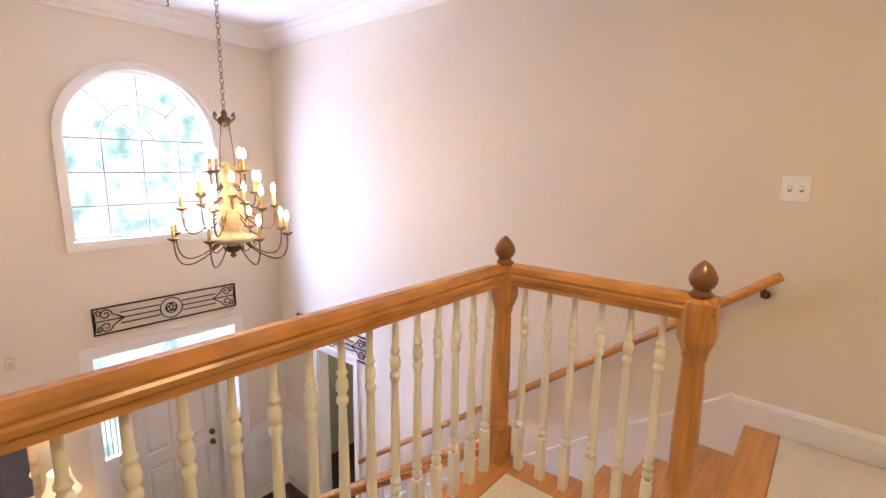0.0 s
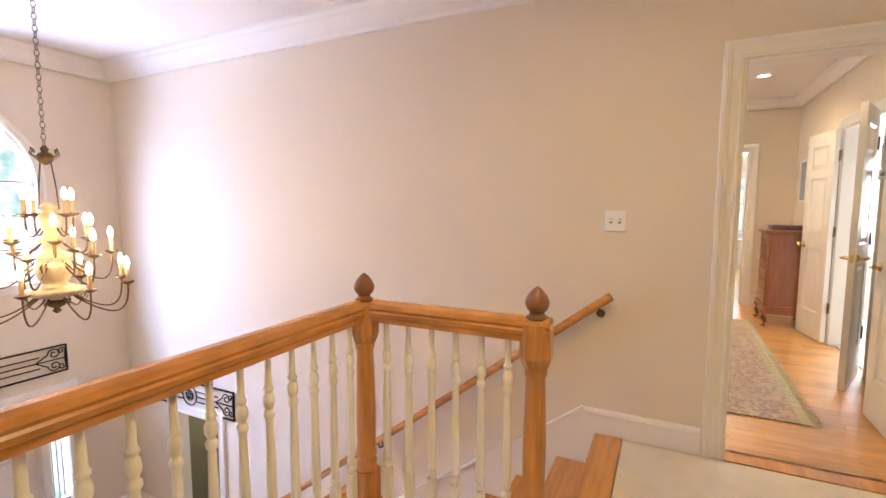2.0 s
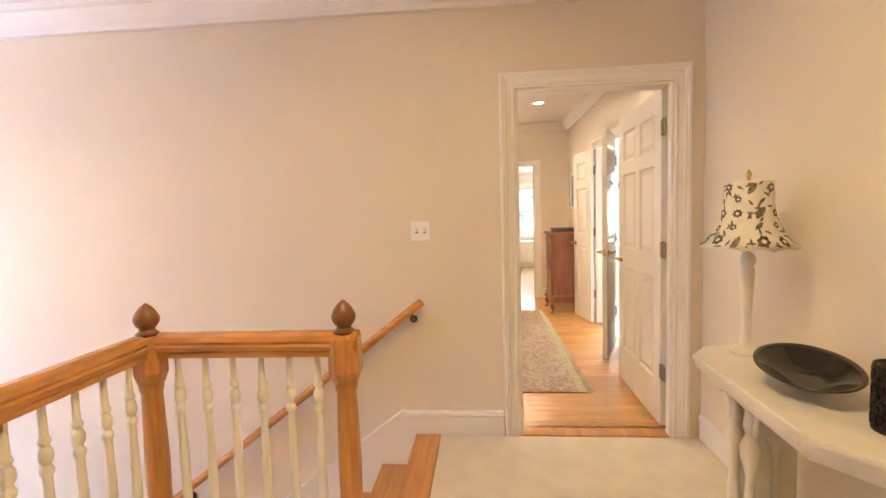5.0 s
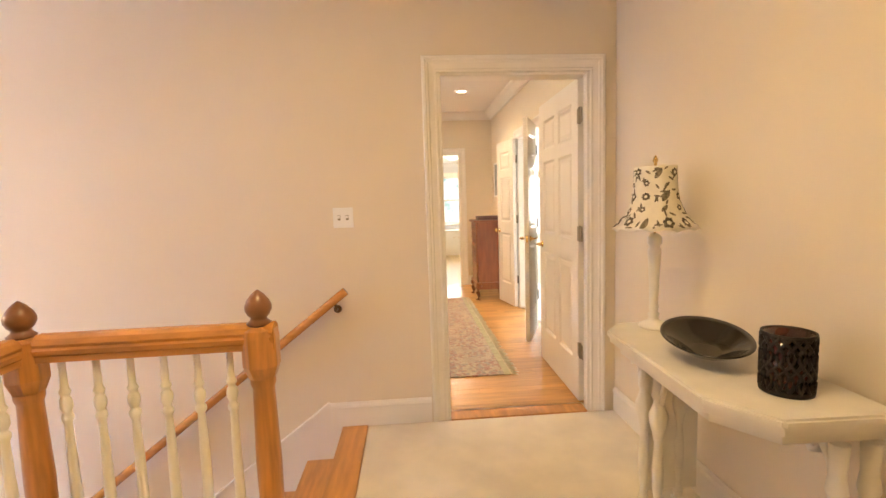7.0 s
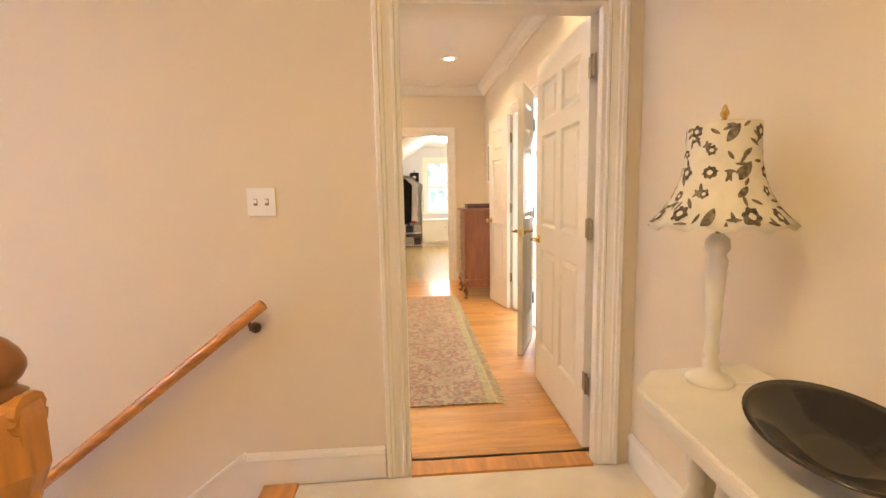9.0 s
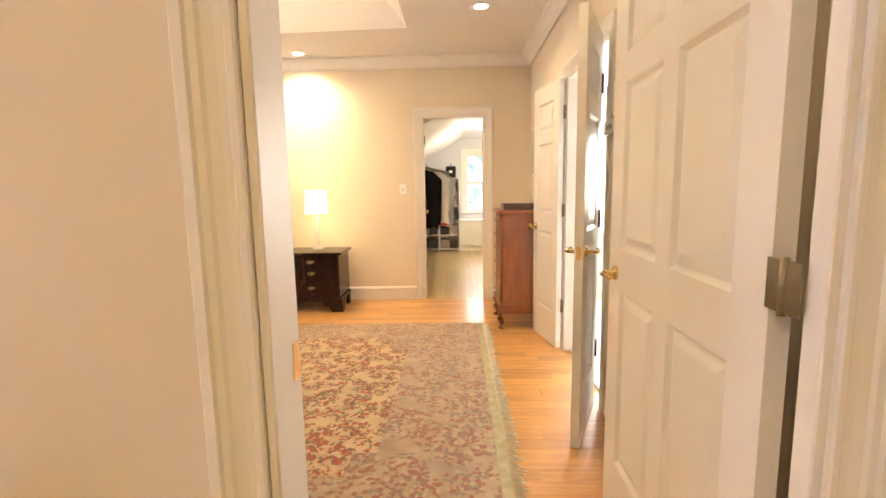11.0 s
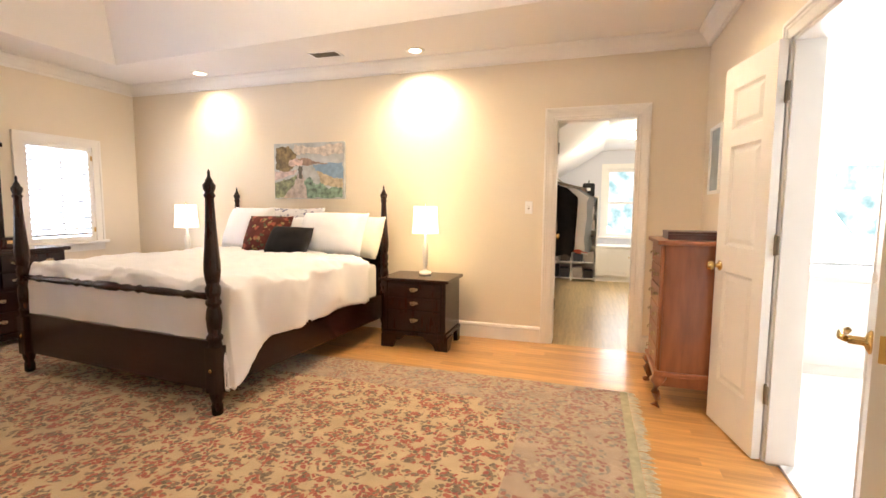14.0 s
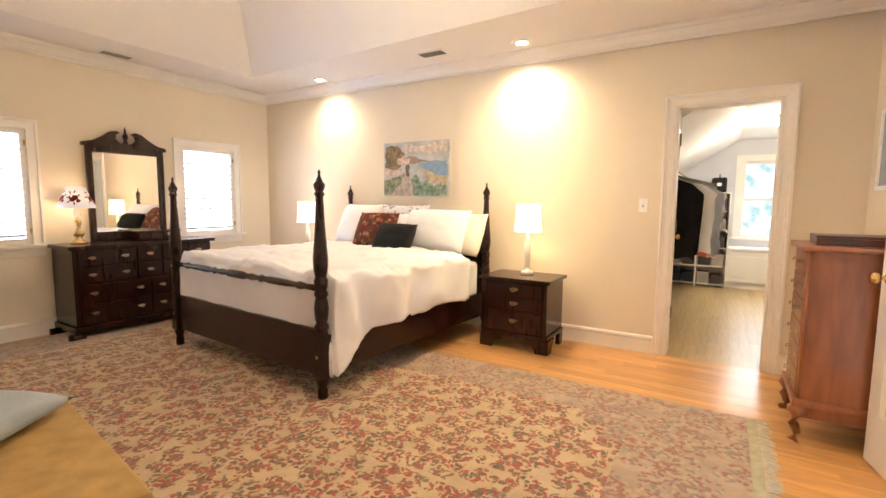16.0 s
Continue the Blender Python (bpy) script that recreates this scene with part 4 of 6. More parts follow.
# ---- landing things ----
def switch_plate(x, y, z, n, w=None, face=-1):
    w = w or (0.070 if n == 1 else 0.114)
    s = thing("light_switch", "white plastic %s toggle switch plate on the wall" % ("single" if n == 1 else "double"), "light switch", (x, y, z))
    part("plate", soft_box(-w / 2, w / 2, -0.006, 0.0, -0.058, 0.058, 0.003), WHITEP, s)
    for k in range(n):
        cx = (k - (n - 1) / 2) * 0.046
        part("toggle", soft_box(cx - 0.006, cx + 0.006, -0.020, -0.0065, -0.004, 0.012, 0.002), WHITEP, s)
        part("slot", boxes((cx - 0.008, cx + 0.008, -0.0066, -0.006, -0.014, 0.014)), STEEL, s)
        for dz in (-0.03, 0.03):
            part("screw", lathe([(0.003, 0), (0.002, 0.0015)], 8, None, Matrix.Translation((cx, -0.006, dz)) @ pose(0, 0, 0, 90)), WHITEP, s)
    return s


switch_plate(-0.567, -0.0005, 1.25, 2, 0.115)
switch_plate(-0.29, YB - 0.0005, 1.26, 1)

# demilune console table against the east wall
con = thing("console_table", "white painted console table with canted front and turned legs", "console table", (1.022, -1.25, 0))
TOP = [(0.0, 0.525), (-0.31, 0.505), (-0.40, 0.40), (-0.425, -0.27), (-0.315, -0.43), (0.0, -0.44)]
bm = prism(TOP, 0.735, 0.762)
bmesh.ops.bevel(bm, geom=bm.edges[:], offset=0.007, segments=2, affect="EDGES")
CONW = mat("worn_white_furniture_paint", (0.80, 0.76, 0.68), 0.4, vary=0.05, scale=9, bump=0.08, bump_scale=60)
part("tabletop", bm, CONW, con)
part("moulding", prism([(x * 0.975, y * 0.98) for x, y in TOP], 0.715, 0.735), CONW, con)
part("apron", prism([(x * 0.90, y * 0.90) for x, y in TOP], 0.675, 0.715), CONW, con)
leg = [(0.014, 0.0), (0.02, 0.03), (0.012, 0.07), (0.02, 0.13), (0.022, 0.2), (0.014, 0.3), (0.022, 0.34), (0.034, 0.38), (0.036, 0.41), (0.024, 0.44), (0.018, 0.46), (0.026, 0.48), (0.02, 0.52), (0.024, 0.60)]
for x, y in ((-0.27, 0.33), (-0.27, 0.22), (-0.10, 0.36), (-0.05, -0.40), (-0.14, -0.40)):
    part("leg", lathe([(r, z * 1.1) for r, z in leg], 14), CONW, con, at=pose(x, y, 0.016))
for x, y, a in ((-0.27, 0.18, 0), (-0.27, 0.37, 180), (-0.12, -0.36, 180)):
    bm = tube([(0, 0.02, 0.52), (0, 0.0, 0.60), (0, -0.03, 0.65), (0, -0.06, 0.655), (0, -0.075, 0.63), (0, -0.06, 0.605), (0, -0.04, 0.615), (0, -0.045, 0.635)], 0.011, 8)
    part("scroll_bracket", bm, CONW, con, at=pose(x, y, 0, 0, 0, a))
part("side_panel", boxes((-0.24, -0.02, 0.355, 0.385, 0.06, 0.68)), CONW, con)
for x, y in ((-0.27, 0.33), (-0.27, 0.22), (-0.10, 0.36), (-0.05, -0.40), (-0.14, -0.40)):
    part("foot_pad", boxes((x - 0.02, x + 0.02, y - 0.02, y + 0.02, 0.004, 0.018)), CONW, con)


def flared_shade(r_top, r_bot, z0, z1, n=10, k=56, lobes=0, waist=0.35):
    """A bell-shaped fabric shade with a scalloped hem; open, with a thin wall."""
    bm = bmesh.new()
    prev, first = None, None
    path = [(i / n, 0.0) for i in range(n + 1)] + [(1 - i / n, 0.003) for i in range(n + 1)]
    for f, inset in path:
        r = r_bot + (r_top - r_bot) * (1 - (1 - f) ** (1 / (1 - waist) + 0.6)) - inset
        ring = []
        for j in range(k):
            a = 2 * math.pi * j / k
            w = 1 + (0.03 * abs(math.sin(lobes * a / 2)) * (1 - f) if lobes else 0)
            zz = z0 + (z1 - z0) * f - (0.012 * (1 - abs(math.sin(lobes * a / 2))) * (1 - f) ** 3 if lobes else 0)
            ring.append(bm.verts.new((r * w * math.cos(a), r * w * math.sin(a), zz)))
        if prev:
            for j in range(k):
                bm.faces.new((prev[j], prev[(j + 1) % k], ring[(j + 1) % k], ring[j])).smooth = True
        prev, first = ring, first or ring
    for j in range(k):
        bm.faces.new((prev[j], prev[(j + 1) % k], first[(j + 1) % k], first[j]))
    return bm


TOILE = mat("toile_shade_fabric", (0.82, 0.77, 0.66), 0.8, vary=0.05, scale=25, bump=0.15, bump_scale=150, spec=0.2)
TOILED = mat("toile_flower_print", (0.14, 0.115, 0.085), 0.8, vary=0.65, scale=95, spec=0.2)
TOILEL = mat("toile_leaf_print", (0.20, 0.17, 0.125), 0.8, vary=0.6, scale=80, spec=0.2)
lamp = thing("table_lamp", "white turned table lamp with black floral bell shade", "table lamp", (0.83, -0.84, 0.762))
part("base", lathe([(0.058, 0.0), (0.06, 0.008), (0.05, 0.018), (0.026, 0.03), (0.018, 0.045), (0.024, 0.058), (0.014, 0.07), (0.02, 0.085), (0.017, 0.11), (0.022, 0.24), (0.027, 0.33), (0.02, 0.345), (0.030, 0.36), (0.028, 0.385), (0.014, 0.40)], 24), CONW, lamp)
part("stem", lathe([(0.006, 0.40), (0.006, 0.69), (0.011, 0.70), (0.007, 0.712), (0.002, 0.722)], 10), BRASS, lamp, "brass rod and finial")
part("shade", flared_shade(0.082, 0.165, 0.425, 0.675, lobes=12, waist=0.643), TOILE, lamp, "cream bell shade with dark flowers")


def bell_point(angle, z, lift=0.0012):
    """A point just off the scalloped bell of the shade."""
    f = min(0.985, max(0.02, (z - 0.425) / 0.25))
    r = 0.165 - 0.083 * (1 - (1 - f) ** 3.4)
    r = r * (1 + 0.03 * abs(math.sin(6 * angle)) * (1 - f)) + lift
    return (r * math.cos(angle), r * math.sin(angle), 0.425 + 0.25 * f)


def motif(bm, angle, z, w, h, turn, petals=0, lift=0.0012, n=20):
    f = (z - 0.425) / 0.25
    r = 0.165 - 0.083 * (1 - (1 - min(0.98, max(0.02, f))) ** 3.4)
    ring = []
    for k in range(n):
        q = 2 * math.pi * k / n
        s = 0.86 + 0.14 * math.cos(petals * q) if petals else 1.0
        a, b = w * s * math.cos(q), h * s * math.sin(q) * (1 if petals else abs(math.sin(q)) ** 0.5)
        u, v = a * math.cos(turn) - b * math.sin(turn), a * math.sin(turn) + b * math.cos(turn)
        ring.append(bm.verts.new(bell_point(angle + u / r, z + v, lift)))
    mid = bm.verts.new(bell_point(angle, z, lift))
    for k in range(n):
        bm.faces.new((ring[k], ring[(k + 1) % n], mid))


flowers, leaves, hearts = bmesh.new(), bmesh.new(), bmesh.new()
rnd = random.Random(12)
for row, (z, count, size) in enumerate(((0.452, 11, 0.024), (0.503, 9, 0.014), (0.552, 8, 0.020), (0.602, 7, 0.013), (0.648, 7, 0.018))):
    for k in range(count):
        ang = 2 * math.pi * (k + 0.45 * row) / count + 0.16 * (rnd.random() - 0.5)
        zz = z + 0.012 * (rnd.random() - 0.5)
        step = 2 * math.pi / count
        sz = size * (0.85 + 0.3 * rnd.random())
        if (k + row) % 4 == 3:
            motif(leaves, ang, zz, sz * 1.25, sz * 0.55, 0.6 + rnd.random(), 0)
        else:
            motif(flowers, ang, zz, sz, sz * 0.9, rnd.random() * 3, rnd.choice((5, 6, 8)))
            motif(hearts, ang, zz, sz * 0.36, sz * 0.33, 0, 0, 0.0018, 10)
        for j in range(3):
            q = 6.3 * rnd.random()
            motif(leaves, ang + step * 0.40 * math.cos(q) + step * 0.2, zz + 0.024 * math.sin(q), 0.0115 + 0.005 * rnd.random(), 0.0044, 6.3 * rnd.random(), 0, 0.0012, 10)
toile_shade = next(o for o in lamp.children if o.name.startswith("shade"))
part("flower_print", flowers, TOILED, toile_shade, "dark printed flowers")
part("leaf_print", leaves, TOILEL, toile_shade, "brown printed leaves")
part("flower_hearts", hearts, TOILE, toile_shade)
for ob in toile_shade.children:
    ob["kind"] = "stuff"
part("spider", boxes((-0.08, 0.08, -0.002, 0.002, 0.668, 0.672), (-0.002, 0.002, -0.08, 0.08, 0.6685, 0.6725)), BRASS, lamp)
part("cord", tube([(0.05, -0.03, 0.006), (0.09, -0.09, 0.03), (0.13, -0.12, 0.025), (0.16, -0.14, 0.004), (0.185, -0.15, 0.0)], 0.0025, 6), WHITEP, lamp)

bowl = thing("bowl", "wide shallow glossy black bowl, tilted on the table", "bowl", (0.80, -1.235, 0.7625))
R = [(0.045, 0.0), (0.05, 0.004), (0.09, 0.022), (0.135, 0.055), (0.148, 0.062), (0.146, 0.066), (0.13, 0.058), (0.085, 0.028), (0.05, 0.012)]
part("dish", turn_up(lathe(R, 48), pose(0, 0, 0.020, 7, -8, 0) @ Matrix.Diagonal((0.86, 1.14, 1, 1))), BLACKG, bowl)

vase = thing("candle_holder", "black pierced candle holder with dark red glass", "candle holder", (0.85, -1.515, 0.7625))
vase.scale = (0.92, 0.92, 1.0)
REDG = mat("dark_red_glass", (0.045, 0.008, 0.005), 0.12, vary=0.6, scale=25, coat=0.4)
part("glass", lathe([(0.062, 0.004), (0.066, 0.01), (0.066, 0.165), (0.063, 0.165), (0.063, 0.012), (0.002, 0.012)], 32), REDG, vase, "dark red glass cylinder")
part("rim", lathe([(0.067, 0.158), (0.072, 0.158), (0.072, 0.17), (0.067, 0.17), (0.067, 0.158)], 32, None, None, False), IRON, vase)
part("base", lathe([(0.066, 0.0), (0.072, 0.0), (0.072, 0.012), (0.067, 0.014)], 32), IRON, vase)
for k in range(16):
    a0 = 2 * math.pi * k / 16
    for s in (-1, 1):
        bm = tube([(0.069 * math.cos(a0 + s * 0.33 * math.sin(z * 42)), 0.069 * math.sin(a0 + s * 0.33 * math.sin(z * 42)), z) for z in [0.012 + 0.0125 * i for i in range(13)]], 0.0052, 6)
        part("fret", bm, IRON, vase)

# ---- foyer things ----
def scroll(cx, cy, r0, r1, a0, a1, n=18):
    return [(cx + (r0 + (r1 - r0) * k / n) * math.cos(radians(a0 + (a1 - a0) * k / n)), cy + (r0 + (r1 - r0) * k / n) * math.sin(radians(a0 + (a1 - a0) * k / n))) for k in range(n + 1)]


def iron_grille(at, rz, w, h):
    g = thing("wall_grille", "black wrought-iron scrollwork panel hung on the wall", "wall decor", at, rz, group="iron wall grilles")
    r = 0.0055

    def rod(pts, closed=False, rr=r):
        return tube([(u, -0.012, v) for u, v in pts], rr, 6, None, closed)

    bm = boxes((-w / 2, w / 2, -0.018, -0.006, -h / 2, -h / 2 + 0.012), (-w / 2, w / 2, -0.018, -0.006, h / 2 - 0.012, h / 2), (-w / 2, -w / 2 + 0.012, -0.018, -0.006, -h / 2 + 0.012, h / 2 - 0.012), (w / 2 - 0.012, w / 2, -0.018, -0.006, -h / 2 + 0.012, h / 2 - 0.012))
    part("frame", bm, IRON, g)
    part("ring", rod(scroll(0, 0, 0.098, 0.098, 0, 360, 28)[:-1], True), IRON, g)
    part("ring", rod(scroll(0, 0, 0.05, 0.05, 0, 360, 20)[:-1], True), IRON, g)
    for s in (-1, 1):
        part("scroll", rod(scroll(s * 0.02, s * 0.0, 0.045, 0.008, 90, 90 + s * 420, 26)), IRON, g)
        for v in (-0.05, 0.0, 0.05):
            part("bar", rod([(s * 0.10, v), (s * (w / 2 - 0.21), v)]), IRON, g)
        for t in (-1, 1):
            part("scroll", rod([(s * (w / 2 - 0.24), 0), *scroll(s * (w / 2 - 0.10), t * 0.055, 0.05, 0.012, 180 if s > 0 else 0, (180 if s > 0 else 0) - s * t * 500, 26)]), IRON, g)
            part("scroll", rod([(s * (w / 2 - 0.02), 0), *scroll(s * (w / 2 - 0.045), t * 0.07, 0.03, 0.008, 0 if s > 0 else 180, (0 if s > 0 else 180) + s * t * 420, 20)]), IRON, g)
        part("bar", rod([(s * (w / 2 - 0.24), 0), (s * (w / 2 - 0.01), 0)]), IRON, g)
    return g


iron_grille((XF + 0.0005, -1.17, -0.065), 90, 1.27, 0.25)
iron_grille((-4.29, -0.0005, -0.455), 0, 1.20, 0.27)

ch = thing("chandelier", "tiered antique-gold chandelier with candle bulbs, lit", "chandelier", (-3.335, -1.415, -0.012))
part("canopy", lathe([(0.012, ZC - 0.045), (0.05, ZC - 0.035), (0.06, ZC - 0.005), (0.06, ZC + 0.012)], 20), BRONZE, ch)
bm = bmesh.new()
z = 1.66
k = 0
while z < ZC - 0.05:
    pts = [(0.011 * math.cos(a), 0, z + 0.019 + 0.019 * math.sin(a)) for a in [2 * math.pi * i / 10 for i in range(10)]]
    if k % 2:
        pts = [(0, x, zz) for x, _, zz in pts]
    tube(pts, 0.0028, 5, bm, True)
    z += 0.031
    k += 1
part("chain", bm, STEEL, ch, "fine bronze chain")
part("crown", lathe([(0.008, 1.56), (0.03, 1.575), (0.045, 1.60), (0.03, 1.62), (0.014, 1.63), (0.02, 1.645), (0.008, 1.665)], 16), BRONZE, ch)
for k in range(4):
    a = radians(20 + 90 * k)
    c, s = math.cos(a), math.sin(a)
    part("crown_scroll", tube([(u * c, u * s, v) for u, v in [(0.03, 1.60), (0.06, 1.60), (0.085, 1.62), (0.075, 1.645), (0.06, 1.635), (0.066, 1.625)]], 0.005, 6), BRONZE, ch)
    part("hanger", tube([(0.03 * c, 0.03 * s, 1.585), (0.05 * c, 0.05 * s, 1.45), (0.06 * c, 0.06 * s, 1.32)], 0.003, 5), BRONZE, ch)
part("column", lathe([(0.006, 0.745), (0.022, 0.76), (0.012, 0.775), (0.04, 0.79), (0.05, 0.81), (0.03, 0.825)], 20), BRONZE, ch, "dark bronze drop finial")
part("body", lathe([(0.03, 0.822), (0.11, 0.85), (0.135, 0.872), (0.135, 0.885), (0.10, 0.895), (0.062, 0.91), (0.055, 0.925), (0.07, 0.94), (0.082, 0.98), (0.085, 1.02), (0.06, 1.04), (0.078, 1.055), (0.078, 1.07), (0.04, 1.09), (0.03, 1.12), (0.055, 1.14), (0.058, 1.155), (0.04, 1.17), (0.028, 1.20), (0.042, 1.215), (0.05, 1.25), (0.05, 1.29), (0.03, 1.31), (0.056, 1.325), (0.04, 1.34), (0.012, 1.36)], 24), ANTIQUE, ch, "turned cream and gold column")
cup = solid("cup", lathe([(0.008, -0.012), (0.028, 0.0), (0.036, 0.008), (0.030, 0.010), (0.012, 0.006)], 14), BRONZE)
sleeve = solid("candle", lathe([(0.0105, 0.008), (0.0105, 0.085)], 10), CANDLE)
flame = solid("bulb", lathe([(0.006, 0.085), (0.013, 0.098), (0.0155, 0.115), (0.011, 0.135), (0.003, 0.152)], 10), BULB)
for n, r, z, zb, off in ((8, 0.345, 0.90, 0.87, 0), (6, 0.27, 1.07, 1.05, 15), (6, 0.19, 1.15, 1.14, 40), (4, 0.12, 1.29, 1.22, 10)):
    for k in range(n):
        a = radians(off + 360 * k / n)
        c, s = math.cos(a), math.sin(a)
        dip = 0.14 if r > 0.25 else 0.07
        bend = [(0.05 + (r - 0.05) * (1 - (1 - f) ** 2.1), zb * (1 - f) + (z - 0.01) * f - dip * math.sin(math.pi * f) ** 0.8) for f in [q / 12 for q in range(13)]]
        arm = tube([(u * c, u * s, v) for u, v in bend], 0.0048, 6)
        if r > 0.25:
            tube([(u * c, u * s, v) for u, v in [(0.08, zb - 0.02), (0.13, zb - 0.06), (0.15, zb - 0.03), (0.13, zb - 0.02), (0.135, zb - 0.035)]], 0.004, 5, arm)
        am = part("arm", arm, BRONZE, ch)
        part("cup", cup, BRONZE, am, at=pose(r * c, r * s, z))
        part("candle", sleeve, CANDLE, am, at=pose(r * c, r * s, z))
        part("bulb", flame, BULB, am, "glowing candle bulb", at=pose(r * c, r * s, z))
hook = thing("ceiling_hook", "small dark hook screwed into the ceiling", "hook", (-4.75, -1.17, ZC))
part("hook_wire", tube([(0, 0, 0.0), (0, 0, -0.03), (0, 0.02, -0.05), (0, 0.035, -0.035), (0, 0.02, -0.06), (0, 0.03, -0.08), (0, 0.01, -0.09)], 0.005, 6), BRONZE, hook)

ft = thing("foyer_table", "small white table against the foyer wall", "table", (-4.95, -2.36, ZF - 0.012))
part("tabletop", soft_box(-0.22, 0.22, -0.35, 0.35, 0.76, 0.80, 0.01), CONW, ft)
for x in (-0.18, 0.18):
    for y in (-0.3, 0.3):
        part("leg", lathe([(0.016, 0), (0.022, 0.3), (0.026, 0.76)], 10), CONW, ft, at=pose(x, y, 0))
fl = thing("table_lamp", "small table lamp with warm glowing cream shade", "table lamp", (-5.0, -2.2, ZF + 0.788))
part("base", lathe([(0.06, 0), (0.06, 0.015), (0.02, 0.03), (0.035, 0.12), (0.03, 0.3), (0.01, 0.36), (0.01, 0.43)], 18), BRASS, fl)
GLOWSH = mat("glowing_cream_shade", (0.85, 0.72, 0.5), 0.8, vary=0.03)
GLOWSH.node_tree.nodes["Principled BSDF"].inputs["Emission Color"].default_value = (1.0, 0.70, 0.38, 1)
GLOWSH.node_tree.nodes["Principled BSDF"].inputs["Emission Strength"].default_value = 0.8
part("shade", flared_shade(0.075, 0.135, 0.45, 0.655, waist=0.2), GLOWSH, fl, "lit cream shade")
mf = thing("framed_mirror", "gilt-framed mirror hung on the foyer wall", "mirror", (XF + 0.0005, -2.59, -1.10), -90)
chime = thing("door_chime", "small cream door chime with pale gold grille on the foyer wall", "door chime", (XF + 0.0005, -2.36, -0.26))
part("cover", soft_box(0, 0.03, -0.028, 0.028, -0.045, 0.045, 0.008), CONW, chime)
part("grille", soft_box(0.0305, 0.034, -0.016, 0.016, -0.028, 0.028, 0.0015), CANDLE, chime, "pale gold grille")
part("frame", boxes((-0.3, -0.25, 0, 0.03, -0.4, 0.4), (0.25, 0.3, 0, 0.03, -0.4, 0.4), (-0.25, 0.25, 0, 0.03, -0.4, -0.35), (-0.25, 0.25, 0, 0.03, 0.35, 0.4)), ANTIQUE, mf)
part("mirror_glass", boxes((-0.25, 0.25, 0, 0.01, -0.35, 0.35)), MIRROR, mf)

# ---- bedroom things ----
PULLS = mat("aged_brass", (0.40, 0.33, 0.21), 0.36, 1.0, vary=0.15, scale=40)
def pull(parent, at, w=0.09, rz=0):
    """A bat-wing drawer pull: back plate and drop bail, on a face that looks along -y."""
    bm = bmesh.new()
    out = [(-0.5, 0.0), (-0.36, 0.16), (-0.2, 0.12), (0.0, 0.22), (0.2, 0.12), (0.36, 0.16), (0.5, 0.0), (0.34, -0.14), (0.18, -0.1), (0.0, -0.26), (-0.18, -0.1), (-0.34, -0.14)]
    f = [bm.verts.new((x * w, 0, z * w)) for x, z in out]
    g = [bm.verts.new((x * w, -0.003, z * w)) for x, z in out]
    bm.faces.new(f[::-1])
    bm.faces.new(g)
    for k in range(len(out)):
        bm.faces.new((f[k], f[(k + 1) % len(out)], g[(k + 1) % len(out)], g[k]))
    tube([(-0.3 * w, -0.004, 0.02 * w), (-0.3 * w, -0.018, 0.0), (-0.22 * w, -0.022, -0.16 * w), (0, -0.022, -0.22 * w), (0.22 * w, -0.022, -0.16 * w), (0.3 * w, -0.018, 0.0), (0.3 * w, -0.004, 0.02 * w)], 0.003, 6, bm)
    return part("pull", bm, PULLS, parent, "ornate brass drawer pull", at=pose(*at, 0, 0, rz))


# bed: four reeded posts, rails, footboard
bed = thing("bed", "dark mahogany four-poster bed with turned posts", "bed", (-2.772, 2.419, 0.0), -4.2)
BW, BL = 0.945, 2.03
POST = [(0.024, 0.008), (0.033, 0.02), (0.033, 0.07), (0.026, 0.09), (0.036, 0.11), (0.040, 0.14), (0.040, 0.44), (0.036, 0.46), (0.046, 0.475), (0.046, 0.49), (0.034, 0.505), (0.042, 0.55), (0.046, 0.60), (0.040, 0.65), (0.034, 0.67), (0.044, 0.685), (0.044, 0.70), (0.034, 0.715), (0.042, 0.74), (0.044, 0.78), (0.034, 0.80), (0.040, 0.82), (0.047, 0.87), (0.047, 0.92), (0.040, 1.0), (0.032, 1.12), (0.026, 1.25), (0.024, 1.30), (0.032, 1.31), (0.032, 1.32), (0.024, 1.33), (0.034, 1.355), (0.036, 1.375), (0.02, 1.395), (0.022, 1.40), (0.010, 1.42), (0.007, 1.44), (0.010, 1.445), (0.002, 1.465)]
post = solid("post", lathe(POST, 20), MAHOG)
foot = solid("post_block", soft_box(-0.042, 0.042, -0.042, 0.042, 0.15, 0.43, 0.005), MAHOG)
for x, y in ((BW, 0), (-BW, 0), (BW, BL), (-BW, BL)):
    p = part("post", post, MAHOG, bed, at=pose(x, y, 0.0))
    part("post_block", foot, MAHOG, p)
    part("bolt_cover", lathe([(0.014, 0), (0.014, 0.003), (0.006, 0.006)], 12, None, Matrix.Translation((0, -0.042, 0.29)) @ pose(0, 0, 0, 90)), BRASS, p)
part("footboard", soft_box(-BW + 0.042, BW - 0.042, -0.016, 0.016, 0.16, 0.46, 0.006), MAHOG, bed)
part("side_rail", soft_box(BW - 0.016, BW + 0.016, 0.042, BL - 0.042, 0.17, 0.40, 0.006), MAHOG, bed)
part("side_rail", soft_box(-BW - 0.016, -BW + 0.016, 0.042, BL - 0.042, 0.17, 0.40, 0.006), MAHOG, bed)
part("headboard", soft_box(-BW + 0.042, BW - 0.042, BL - 0.016, BL + 0.016, 0.25, 1.02, 0.006), MAHOG, bed)
